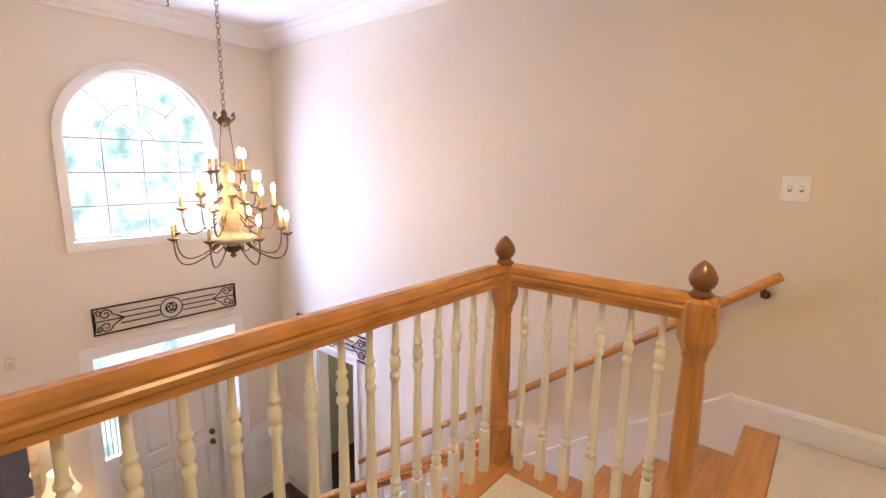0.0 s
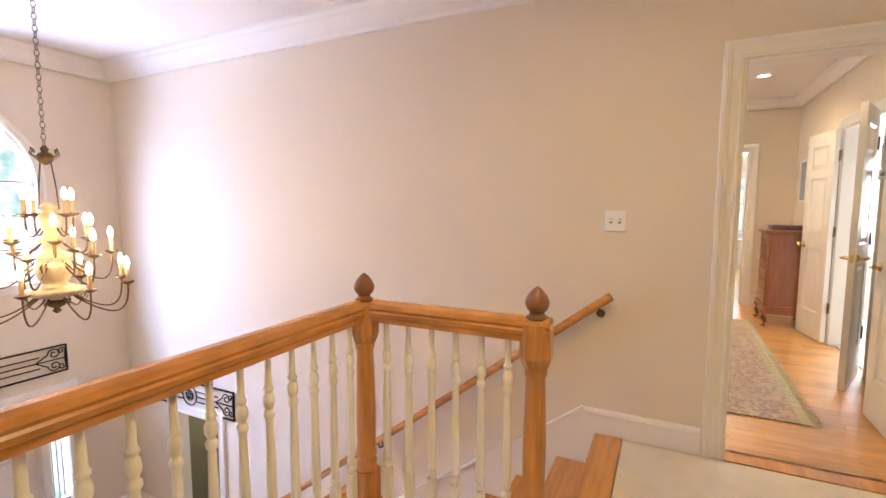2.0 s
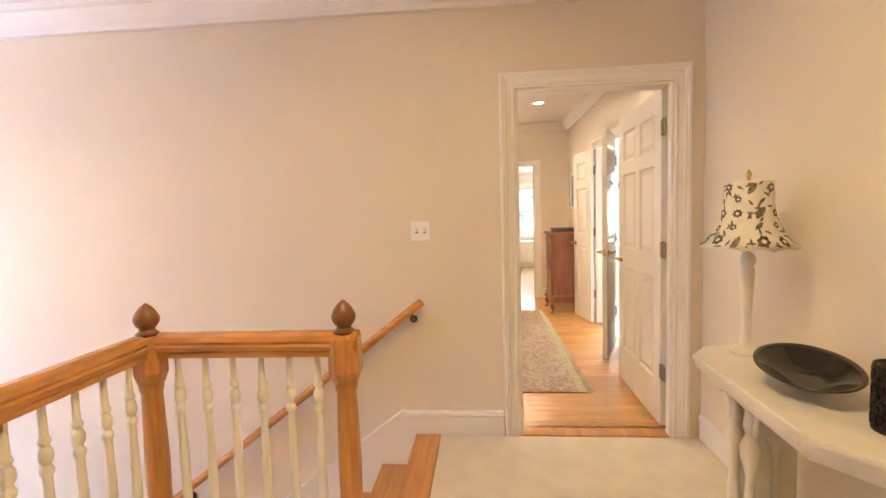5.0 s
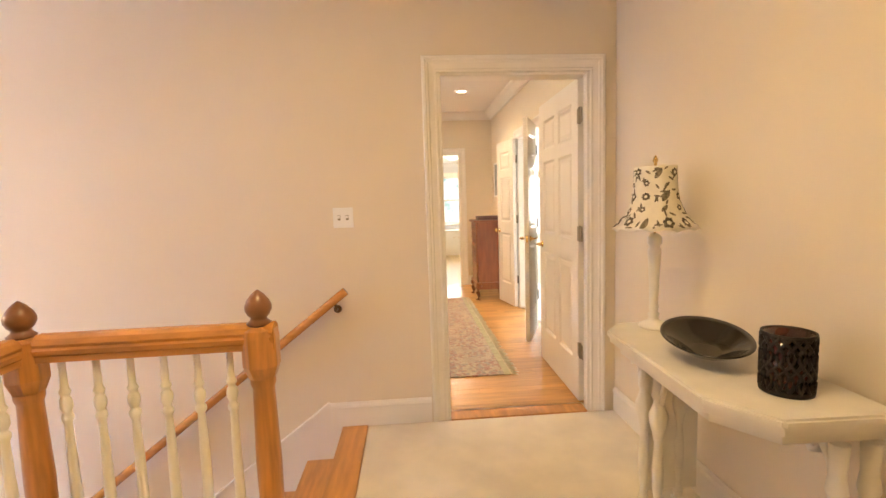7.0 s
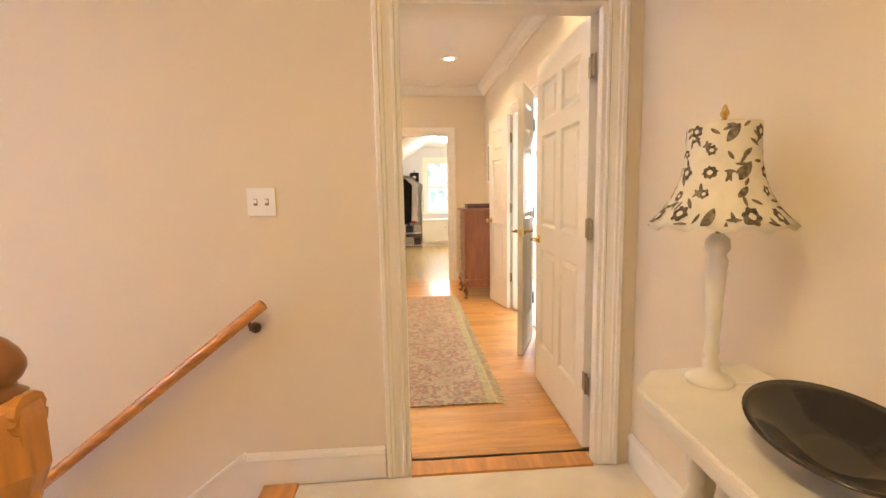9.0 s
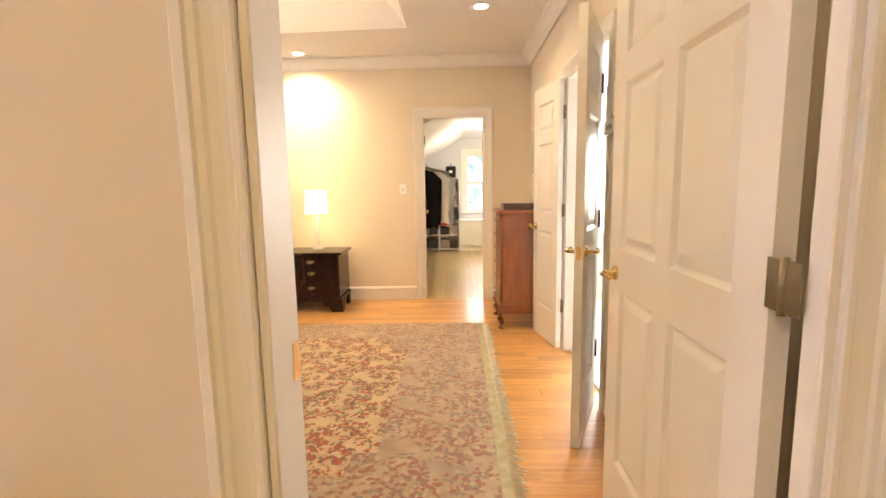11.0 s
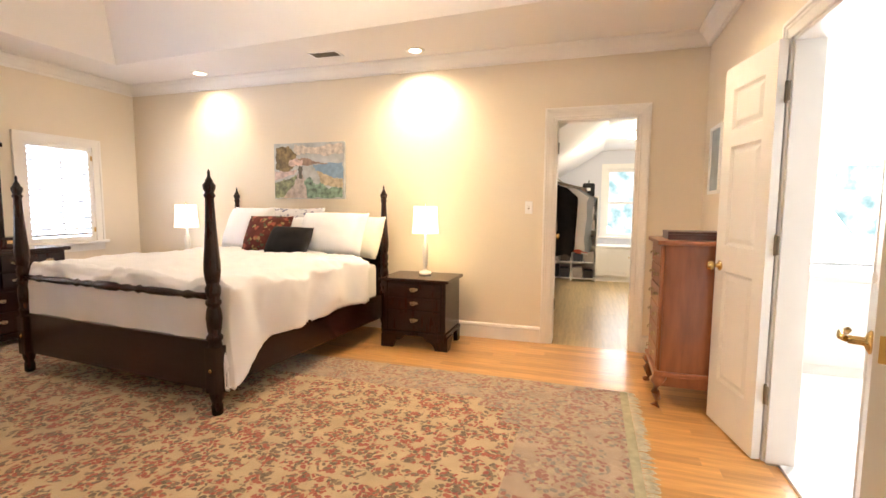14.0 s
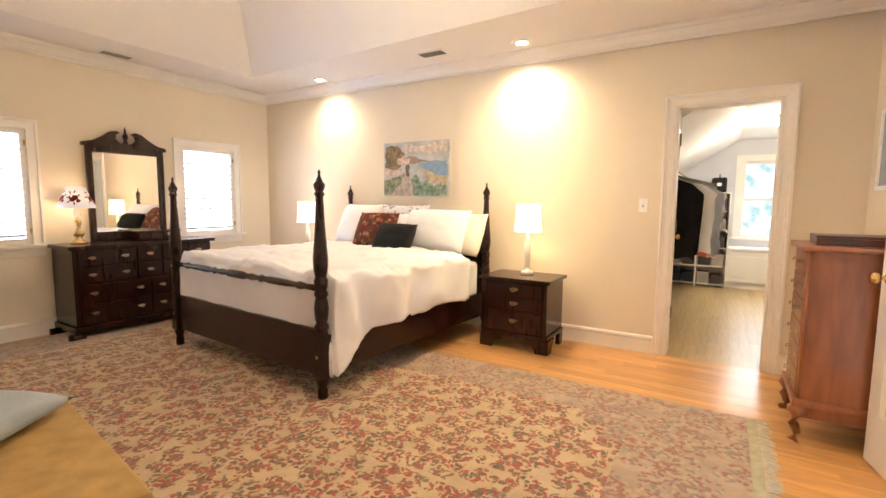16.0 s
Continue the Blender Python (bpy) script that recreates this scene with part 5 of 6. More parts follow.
BR = [(0.022, -0.90), (0.018, -0.80), (0.028, -0.74), (0.018, -0.70), (0.024, -0.6), (0.026, -0.42), (0.018, -0.34), (0.028, -0.31), (0.016, -0.27), (0.026, -0.2), (0.018, -0.13), (0.03, -0.10), (0.03, 0.10), (0.018, 0.13), (0.026, 0.2), (0.016, 0.27), (0.028, 0.31), (0.018, 0.34), (0.026, 0.42), (0.024, 0.6), (0.018, 0.70), (0.028, 0.74), (0.018, 0.80), (0.022, 0.90)]
part("blanket_rail", lathe(BR, 16, None, Matrix.Translation((0, 0.0, 0.725)) @ pose(0, 0, 0, 0, 90)), MAHOG, bed, "turned blanket rail")
mt = whole("mattress", turn_up(soft_box(-0.90, 0.90, 0.05, BL - 0.05, 0.36, 0.70, 0.05, 3), pose(-2.772, 2.419, 0, 0, 0, -4.2)), LINEN, "thick mattress under white bedding", "mattress")
whole("box_slats", turn_up(boxes((-0.92, 0.92, 0.05, BL - 0.05, 0.30, 0.359)), pose(-2.772, 2.419, 0, 0, 0, -4.2)), MAHOG, "wooden slat base inside the bed frame", "bed base")


def duvet():
    """A thick white duvet laid over the mattress, hanging over both sides and the foot, its corner drooping."""
    bm = bmesh.new()
    nu, nv = 120, 110
    U0, V0, V1 = -1.34, -0.43, 1.62
    ex, ey, top, r = 0.905, 0.055, 0.80, 0.10
    grid = []
    for j in range(nv + 1):
        row = []
        for i in range(nu + 1):
            v = V0 + (V1 - V0) * j / nv
            reach = 1.36 + 0.24 * max(0.0, 1 - max(0.0, v) / 0.42) ** 1.1
            u = U0 + (reach - U0) * i / nu
            su, sv = max(0.0, abs(u) - ex), max(0.0, ey - v)
            sg = 1 if u > 0 else -1
            s = su + 0.3 * sv if su > 0 and sv > 0 else su + sv
            a = min(s / r, math.pi / 2)
            drop = r * (1 - math.cos(a)) * 0.9 + max(0.0, s - r * math.pi / 2)
            out = r * math.sin(a) * 0.75
            x = max(-ex, min(ex, u)) + (sg * out * (su / (su + sv)) if su > 0 else 0)
            y = max(ey, v) - (out * (sv / (su + sv)) * 0.55 if sv > 0 else 0)
            p = Vector((u * 2.3, v * 2.3, 0))
            warp = p + Vector((0.5 * noise.noise(p * 1.1), 0.5 * noise.noise(p * 1.1 + Vector((7, 3, 1))), 0))
            crease = -0.011 * (1 - min(1.0, abs(noise.noise(warp * 1.7)) * 5)) - 0.007 * (1 - min(1.0, abs(noise.noise(warp * 3.6)) * 5))
            puff = 0.030 * noise.noise(p) + 0.014 * noise.noise(p * 2.7) + 0.006 * noise.noise(p * 6.1) + 0.002 * noise.noise(p * 13.0) + 0.8 * crease
            dome = 0.035 * (1 - (abs(u) / 1.25) ** 4)
            z = top + dome + puff * 1.2 - drop
            if s > r:
                wave = 0.035 * math.sin(13 * (v if su > sv else u) + 2 * noise.noise(p)) + 0.02 * noise.noise(p * 3)
                if su > sv:
                    x += sg * (wave + 0.02)
                else:
                    y -= max(-0.01, wave * 0.5)
            z = max(z, 0.17 + 0.02 * noise.noise(p * 3))
            row.append(bm.verts.new((x, y, z)))
        grid.append(row)
    for j in range(nv):
        for i in range(nu):
            bm.faces.new((grid[j][i], grid[j][i + 1], grid[j + 1][i + 1], grid[j + 1][i])).smooth = True
    return bm


dv = whole("duvet", turn_up(duvet(), pose(-2.772, 2.419, 0, 0, 0, -4.2)), LINEN, "rumpled white duvet draped over the bed", "duvet")
sol = dv.modifiers.new("thickness", "SOLIDIFY")
sol.thickness, sol.offset = 0.018, -1


def pillow(name, label, w, h, t, at, tilt, rz, material, seed=0, lean=0):
    """A stuffed pillow standing on its long edge."""
    bm = bmesh.new()
    n, m2 = 22, 16
    sides = []
    for s in (1, -1):
        grid = []
        for j in range(m2 + 1):
            row = []
            for i in range(n + 1):
                u, v = 2 * i / n - 1, 2 * j / m2 - 1
                edge = (max(0.0, 1 - abs(u) ** 2.6) * max(0.0, 1 - abs(v) ** 2.6)) ** 0.5
                pin = 1 - 0.06 * (1 - abs(u) ** 2) * (abs(v) ** 6) - 0.0
                pinu = 1 - 0.05 * (1 - abs(v) ** 2) * (abs(u) ** 6)
                q = Vector((u * 1.6 + seed, v * 1.6, s))
                bump = 0.10 * noise.noise(q) + 0.05 * noise.noise(q * 2.5)
                row.append(bm.verts.new((u * w / 2 * pinu, s * t * 0.60 * edge * (1 + bump), h / 2 + v * h / 2 * pin)))
            grid.append(row)
        for j in range(m2):
            for i in range(n):
                bm.faces.new((grid[j][i], grid[j][i + 1], grid[j + 1][i + 1], grid[j + 1][i])).smooth = True
        sides.append(grid)
    bmesh.ops.remove_doubles(bm, verts=bm.verts[:], dist=0.0015)
    ob = whole(name, bm, material, label, "pillow", "pillows on the bed")
    ob.matrix_world = pose(-2.772, 2.419, 0, 0, 0, -4.2) @ pose(*at, tilt, lean, rz)
    return ob


FLOR = spots(mat("red_floral_fabric", (0.10, 0.025, 0.02), 0.85, vary=0.3, scale=12, bump=0.2, bump_scale=100, spec=0.2), [(0.32, 0.09, 0.06), (0.30, 0.22, 0.10), (0.08, 0.09, 0.05)], 11, 0.28)
BLUEF = spots(mat("blue_print_pillowcase", (0.70, 0.70, 0.74), 0.85, vary=0.03, scale=4, spec=0.2), [(0.12, 0.14, 0.26), (0.25, 0.27, 0.38)], 12, 0.30)
pillow("pillow", "cream pillow leaning on the headboard", 0.62, 0.44, 0.20, (0.66, 1.86, 0.76), -24, -6, CREAMP, 1)
pillow("pillow", "large white pillow with a crumpled case", 0.72, 0.46, 0.24, (0.50, 1.70, 0.78), -26, 4, LINEN, 2)
pillow("pillow", "large white pillow standing against the headboard", 0.66, 0.50, 0.22, (-0.58, 1.70, 0.78), -22, -10, LINEN, 3)
pillow("pillow", "blue and white printed pillow at the back", 0.72, 0.46, 0.16, (-0.08, 1.88, 0.80), -15, 0, BLUEF, 4)
pillow("pillow", "white pillow between the others", 0.60, 0.40, 0.16, (-0.12, 1.76, 0.78), -22, 0, LINEN, 5)
pillow("cushion", "dark red floral throw cushion", 0.46, 0.42, 0.16, (-0.12, 1.52, 0.80), -32, 14, FLOR, 6)
pillow("cushion", "black oblong throw cushion", 0.50, 0.30, 0.15, (0.22, 1.42, 0.80), -30, -4, BLACKF, 7)


def drawer(parent, x0, x1, z0, z1, y, pulls, w=0.085, arch=False):
    d = part("drawer", soft_box(x0, x1, y - 0.016, y + 0.002, z0, z1, 0.006), MAHOG, parent)
    for px in pulls:
        pull(d, (px, y - 0.0165, (z0 + z1) / 2 + 0.005), w)
    return d


def nightstand(x, y, label):
    n = thing("nightstand", label, "nightstand", (x, y, 0), group="nightstands by the bed")
    part("body", boxes((-0.29, 0.29, -0.21, 0.22, 0.12, 0.60)), MAHOG, n)
    part("top", soft_box(-0.325, 0.325, -0.25, 0.23, 0.60, 0.63, 0.009, 3), MAHOG, n)
    part("base_moulding", soft_box(-0.305, 0.305, -0.228, 0.222, 0.115, 0.15, 0.006), MAHOG, n)
    for sx in (-1, 1):
        bm = prism([(0, 0), (0.115, 0), (0.125, 0.035), (0.15, 0.065), (0.19, 0.078), (0.22, 0.105), (0.22, 0.117), (0, 0.117)], -0.02, 0.02)
        bm = turn_up(bm, Matrix(((-sx, 0, 0, sx * 0.315), (0, 0, 1, -0.21), (0, 1, 0, 0.0), (0, 0, 0, 1))))
        part("bracket_foot", bm, MAHOG, n)
        bm = turn_up(prism([(0, 0), (0.10, 0), (0.11, 0.035), (0.135, 0.065), (0.17, 0.08), (0.19, 0.117), (0, 0.117)], -0.015, 0.015), Matrix(((0, 0, 1, sx * 0.298), (1, 0, 0, -0.229), (0, 1, 0, 0), (0, 0, 0, 1))))
        part("bracket_foot", bm, MAHOG, n)
        part("back_foot", boxes((sx * 0.28 - 0.02, sx * 0.28 + 0.02, 0.14, 0.22, 0, 0.116)), MAHOG, n)
    for z0, z1 in ((0.165, 0.345), (0.355, 0.46), (0.47, 0.585)):
        drawer(n, -0.25, 0.25, z0, z1, -0.21, (0.0,), 0.082)
    for sx in (-1, 1):
        part("pilaster", soft_box(sx * 0.272 - 0.016, sx * 0.272 + 0.016, -0.222, -0.205, 0.15, 0.60, 0.006), MAHOG, n)
    return n


nightstand(-1.205, 4.19, "dark mahogany three-drawer nightstand with brass pulls")
nightstand(-4.10, 4.25, "dark mahogany nightstand on the far side of the bed")

DRUM = mat("white_linen_drum_shade", (0.86, 0.80, 0.70), 0.85, vary=0.02)
DRUM.node_tree.nodes["Principled BSDF"].inputs["Emission Color"].default_value = (1.0, 0.86, 0.62, 1)
DRUM.node_tree.nodes["Principled BSDF"].inputs["Emission Strength"].default_value = 1.7


def bedside(x, y, label):
    b = thing("table_lamp", label, "table lamp", (x, y, 0.63), group="bedside lamps")
    part("base", lathe([(0.055, 0), (0.058, 0.012), (0.05, 0.03), (0.02, 0.038), (0.015, 0.06), (0.022, 0.10), (0.028, 0.20), (0.03, 0.27), (0.018, 0.30), (0.012, 0.36), (0.010, 0.42)], 22), CONW, b, "white slender lamp base")
    bm = flared_shade(0.108, 0.124, 0.385, 0.635, waist=0.0, n=4)
    part("shade", bm, DRUM, b, "glowing white drum shade").visible_shadow = False
    part("finial", lathe([(0.004, 0.42), (0.004, 0.65), (0.008, 0.655), (0.002, 0.668)], 8), BRASS, b)
    return b


bedside(-1.20, 4.25, "white bedside lamp with lit drum shade on a nightstand")
bedside(-4.05, 4.27, "white bedside lamp with lit drum shade beyond the bed")

# painting: a flat canvas of a coast path
PX0, PX1, PZ0, PZ1 = -3.04, -2.185, 1.335, 1.925
art = thing("painting", "unframed coastal landscape painting in soft blues and greens", "painting", (PX0, YB - 0.0005, PZ0))
PW, PH = PX1 - PX0, PZ1 - PZ0


brush = random.Random(31)


def dab(name, color, poly, lift, vary=0.35, scale=22):
    """A brushed patch of colour with an uneven outline."""
    bm = bmesh.new()
    rough = []
    for (u0, v0), (u1, v1) in zip(poly, poly[1:] + poly[:1]):
        for k in range(7):
            f = k / 7
            j = 0.028 if k else 0.0
            rough.append((min(0.995, max(0.005, u0 + (u1 - u0) * f + j * (brush.random() - 0.5))), min(0.99, max(0.01, v0 + (v1 - v0) * f + j * 1.4 * (brush.random() - 0.5)))))
    poly = rough
    f = [bm.verts.new((u * PW, -0.030 - lift, v * PH)) for u, v in poly]
    g = [bm.verts.new((u * PW, -0.0295, v * PH)) for u, v in poly]
    bm.faces.new(f)
    for k in range(len(poly)):
        bm.faces.new((f[k], f[(k + 1) % len(poly)], g[(k + 1) % len(poly)], g[k]))
    part(name, bm, mat("paint_" + name, color, 0.6, vary=vary, scale=scale, bump=0.3, bump_scale=60), art)


part("canvas", boxes((0, PW, -0.030, 0, 0, PH)), mat("painted_sky", (0.46, 0.47, 0.46), 0.65, vary=0.3, scale=9, bump=0.2, bump_scale=90), art)
dab("cloud", (0.60, 0.52, 0.44), [(0.3, 0.98), (0.55, 0.92), (0.98, 0.98), (0.98, 0.8), (0.75, 0.76), (0.5, 0.82), (0.3, 0.78)], 0.0006)
dab("sea", (0.22, 0.33, 0.46), [(0.55, 0.62), (0.98, 0.64), (0.99, 0.34), (0.8, 0.40), (0.62, 0.5)], 0.0009, 0.15)
dab("headland", (0.30, 0.20, 0.15), [(0.30, 0.60), (0.78, 0.62), (0.6, 0.66), (0.45, 0.74), (0.32, 0.72)], 0.0012)
dab("tree", (0.20, 0.14, 0.06), [(0.02, 0.55), (0.16, 0.42), (0.30, 0.60), (0.34, 0.78), (0.22, 0.95), (0.03, 0.93)], 0.0015, 0.6)
dab("house", (0.62, 0.46, 0.40), [(0.22, 0.60), (0.40, 0.60), (0.42, 0.68), (0.32, 0.74), (0.22, 0.68)], 0.0018)
dab("terrace", (0.55, 0.42, 0.38), [(0.0, 0.34), (0.3, 0.44), (0.34, 0.52), (0.12, 0.50), (0.0, 0.48)], 0.0018)
dab("path", (0.46, 0.38, 0.33), [(0.12, 0.02), (0.50, 0.02), (0.46, 0.3), (0.40, 0.46), (0.34, 0.46), (0.3, 0.3)], 0.0021)
dab("bank", (0.20, 0.22, 0.12), [(0.0, 0.02), (0.13, 0.02), (0.3, 0.28), (0.34, 0.44), (0.2, 0.36), (0.0, 0.30)], 0.0024, 0.7)
dab("sand", (0.50, 0.40, 0.26), [(0.62, 0.5), (0.8, 0.4), (0.98, 0.34), (0.98, 0.18), (0.7, 0.24)], 0.0021)
dab("bushes", (0.17, 0.25, 0.18), [(0.48, 0.02), (0.98, 0.02), (0.97, 0.18), (0.84, 0.22), (0.78, 0.17), (0.68, 0.30), (0.6, 0.24), (0.52, 0.40), (0.44, 0.32)], 0.0027, 0.7)
# plain dark upright for the figure on the painted path
dab("shrub", (0.10, 0.09, 0.07), [(0.355, 0.36), (0.40, 0.36), (0.41, 0.56), (0.375, 0.60), (0.35, 0.52)], 0.003)

# dresser with mirror
dr = thing("dresser", "long dark mahogany dresser with many brass-pulled drawers", "dresser", (-4.80, 2.71, 0), 90)
DW = 0.645
part("body", boxes((-DW, DW, -0.19, 0.24, 0.10, 0.82)), MAHOG, dr)
part("top", soft_box(-DW - 0.035, DW + 0.035, -0.235, 0.245, 0.82, 0.855, 0.010, 3), MAHOG, dr)
part("plinth", soft_box(-DW - 0.02, DW + 0.02, -0.215, 0.242, 0.06, 0.12, 0.008), MAHOG, dr)
for x in (-DW - 0.005, DW + 0.005):
    for y in (-0.19, 0.22):
        part("bracket_foot", soft_box(x - 0.06 if x < 0 else x - 0.07, x + 0.07 if x < 0 else x + 0.06, y - 0.025, y + 0.02, 0.0, 0.0595, 0.008), MAHOG, dr)
WIDE = ((-DW + 0.045, -0.006), (0.006, DW - 0.045))
NARROW = ((-DW + 0.045, -0.125), (-0.113, 0.113), (0.125, DW - 0.045))
for z0, z1, cols in ((0.135, 0.315, WIDE), (0.325, 0.495, WIDE), (0.505, 0.655, NARROW), (0.665, 0.805, NARROW)):
    for x0, x1 in cols:
        drawer(dr, x0, x1, z0, z1, -0.19, (x0 + 0.10, x1 - 0.10) if x1 - x0 > 0.3 else ((x0 + x1) / 2,), 0.068)
mr = thing("dresser_mirror", "tall mirror with dark broken-pediment frame standing on a dresser", "mirror", (-4.99, 2.72, 0.856), 90)
hw = 0.305
part("frame_stile", soft_box(-hw - 0.055, -hw, -0.03, 0.01, 0.0, 0.93, 0.008), MAHOG, mr)
part("frame_stile", soft_box(hw, hw + 0.055, -0.03, 0.01, 0.0, 0.93, 0.008), MAHOG, mr)
part("frame_rail", soft_box(-hw, hw, -0.03, 0.01, 0.0, 0.095, 0.008), MAHOG, mr)
part("frame_rail", soft_box(-hw, hw, -0.03, 0.01, 0.875, 0.93, 0.008), MAHOG, mr)
part("mirror_glass", boxes((-hw, hw, -0.008, -0.004, 0.095, 0.875)), MIRROR, mr, "clear mirror glass")
for s in (-1, 1):
    pts = [(s * (hw + 0.085), 0.93), (s * (hw + 0.085), 0.965), (s * 0.30, 0.985), (s * 0.22, 1.03), (s * 0.15, 1.085), (s * 0.09, 1.10), (s * 0.055, 1.085), (s * 0.09, 1.06), (s * 0.10, 1.02), (s * 0.06, 0.985), (s * 0.0, 0.975), (s * 0.0, 0.93)]
    bm = turn_up(prism(pts if s > 0 else pts[::-1], -0.01, 0.032), Matrix(((1, 0, 0, 0), (0, 0, -1, 0), (0, 1, 0, 0), (0, 0, 0, 1))))
    part("pediment", bm, MAHOG, mr)
part("finial", lathe([(0.018, 0.975), (0.026, 0.99), (0.012, 1.01), (0.024, 1.04), (0.026, 1.06), (0.010, 1.09), (0.012, 1.10), (0.003, 1.15)], 14, None, Matrix.Translation((0, -0.012, 0))), MAHOG, mr)
jb = thing("jewel_box", "low dark wooden jewellery box with brass clasp", "box", (-4.86, 2.90, 0.8555), 90)
part("box_body", soft_box(-0.20, 0.22, -0.09, 0.08, 0, 0.075, 0.006), MAHOG, jb)
part("lid", soft_box(-0.205, 0.225, -0.095, 0.085, 0.0755, 0.10, 0.006), MAHOG, jb)
part("clasp", soft_box(0.08, 0.13, -0.10, -0.0905, 0.04, 0.075, 0.003), BRASS, jb)
ROSE = mat("white_fabric_shade", (0.82, 0.78, 0.74), 0.85, vary=0.03, scale=10, spec=0.2)
ROSE.node_tree.nodes["Principled BSDF"].inputs["Emission Strength"].default_value = 0.45
ROSE.node_tree.nodes["Principled BSDF"].inputs["Emission Color"].default_value = (1.0, 0.82, 0.74, 1)
dl = thing("table_lamp", "brass and glass lamp with rose-print shade on a dresser", "table lamp", (-4.86, 2.22, 0.8555))
part("base", lathe([(0.062, 0), (0.065, 0.012), (0.04, 0.03), (0.025, 0.05), (0.045, 0.085), (0.05, 0.10), (0.022, 0.125), (0.018, 0.16), (0.028, 0.19), (0.028, 0.22), (0.012, 0.25)], 20), BRASS, dl)
CRYS = mat("clear_crystal", (0.9, 0.9, 0.88), 0.05, vary=0.02)
CRYS.node_tree.nodes["Principled BSDF"].inputs["Transmission Weight"].default_value = 0.8
part("crystal", lathe([(0.012, 0.25), (0.028, 0.265), (0.032, 0.29), (0.024, 0.315), (0.01, 0.33), (0.008, 0.36)], 16), CRYS, dl)
part("shade", lathe([(0.150, 0.335), (0.070, 0.53), (0.0685, 0.53), (0.1485, 0.335)], 36), ROSE, dl, "white shade with red roses").visible_shadow = False

PETAL = mat("printed_rose_red", (0.34, 0.045, 0.05), 0.85, vary=0.5, scale=60, spec=0.1)
LEAFP = mat("printed_leaf_green", (0.07, 0.075, 0.035), 0.85, vary=0.4, scale=60, spec=0.1)


def print_patch(name, angle, z, w, h, turn, material):
    """A printed flower or leaf lying on the cone of the shade."""
    bm = bmesh.new()
    ring = []
    for k in range(12):
        q = 2 * math.pi * k / 12
        s = 1 + 0.16 * math.sin(3 * q + turn * 5)
        a, b = w * s * math.cos(q), h * s * math.sin(q)
        u, v = a * math.cos(turn) - b * math.sin(turn), a * math.sin(turn) + b * math.cos(turn)
        zz = min(0.526, max(0.339, z + v))
        r = 0.150 - 0.080 * (zz - 0.335) / 0.195 + 0.0012
        th = angle + u / r
        ring.append(bm.verts.new((r * math.cos(th), r * math.sin(th), zz)))
    bm.faces.new(ring)
    part(name, bm, material, shade_part)


shade_part = next(o for o in dl.children if o.name.startswith("shade"))
rnd = random.Random(21)
for base in (-0.55, 0.75, 2.1, 3.4, 4.7):
    print_patch("printed_rose", base, 0.425, 0.036, 0.030, 0.3, PETAL)
    print_patch("printed_rose", base + 0.30, 0.400, 0.018, 0.015, 1.3, PETAL)
    for k in range(7):
        q = 0.9 * k + 0.4
        print_patch("printed_leaf", base + 0.42 * math.cos(q), 0.43 + 0.055 * math.sin(q), 0.013 + 0.006 * rnd.random(), 0.006, q, LEAFP)

# tall lingerie chest with a box on top
cst = thing("tall_chest", "narrow tall cherry lingerie chest on cabriole legs", "chest of drawers", (0.885, 3.595, 0))
cst.scale = (1, 1.25, 1)
part("carcass", boxes((-0.185, 0.185, -0.19, 0.19, 0.23, 1.035)), CHERRY, cst)
part("top", soft_box(-0.225, 0.205, -0.215, 0.205, 1.035, 1.062, 0.008), CHERRY, cst)
part("waist", soft_box(-0.215, 0.205, -0.21, 0.205, 0.20, 0.232, 0.008), CHERRY, cst)
part("apron", boxes((-0.19, 0.185, -0.192, 0.19, 0.135, 0.20)), CHERRY, cst)
for sx in (-1, 1):
    for sy in (-1, 1):
        p = [(sx * 0.165, sy * 0.17, 0.20), (sx * 0.198, sy * 0.198, 0.155), (sx * 0.198, sy * 0.198, 0.10), (sx * 0.178, sy * 0.178, 0.045), (sx * 0.19, sy * 0.19, 0.012), (sx * 0.195, sy * 0.195, 0.0)]
        part("leg", tube(p, lambda f: 0.042 * (1 - 0.55 * math.sin(min(1, f * 1.3) * math.pi / 2)) + (0.012 if f > 0.85 else 0), 10), CHERRY, cst)
for k in range(6):
    z = 0.245 + 0.131 * k
    d = part("drawer", soft_box(-0.199, -0.184, -0.165, 0.165, z, z + 0.122, 0.005), CHERRY, cst)
    for y in (-0.08, 0.08):
        pull(d, (-0.1995, y, z + 0.065), 0.06, -90)
part("corner_bead", tube([(-0.186, -0.186, 0.24), (-0.186, -0.186, 1.03)], 0.012, 8), CHERRY, cst)
bx = thing("wooden_box", "flat dark reddish wooden box with lid on a chest", "box", (0.90, 3.56, 1.0625))
BOXW = mat("dark_rosewood", (0.07, 0.022, 0.018), 0.3, vary=0.3, scale=8, coat=0.3, stretch=(1, 6, 6))
part("box_body", soft_box(-0.17, 0.16, -0.12, 0.12, 0, 0.035, 0.004), BOXW, bx)
part("lid", soft_box(-0.172, 0.162, -0.122, 0.122, 0.0355, 0.052, 0.004), BOXW, bx)

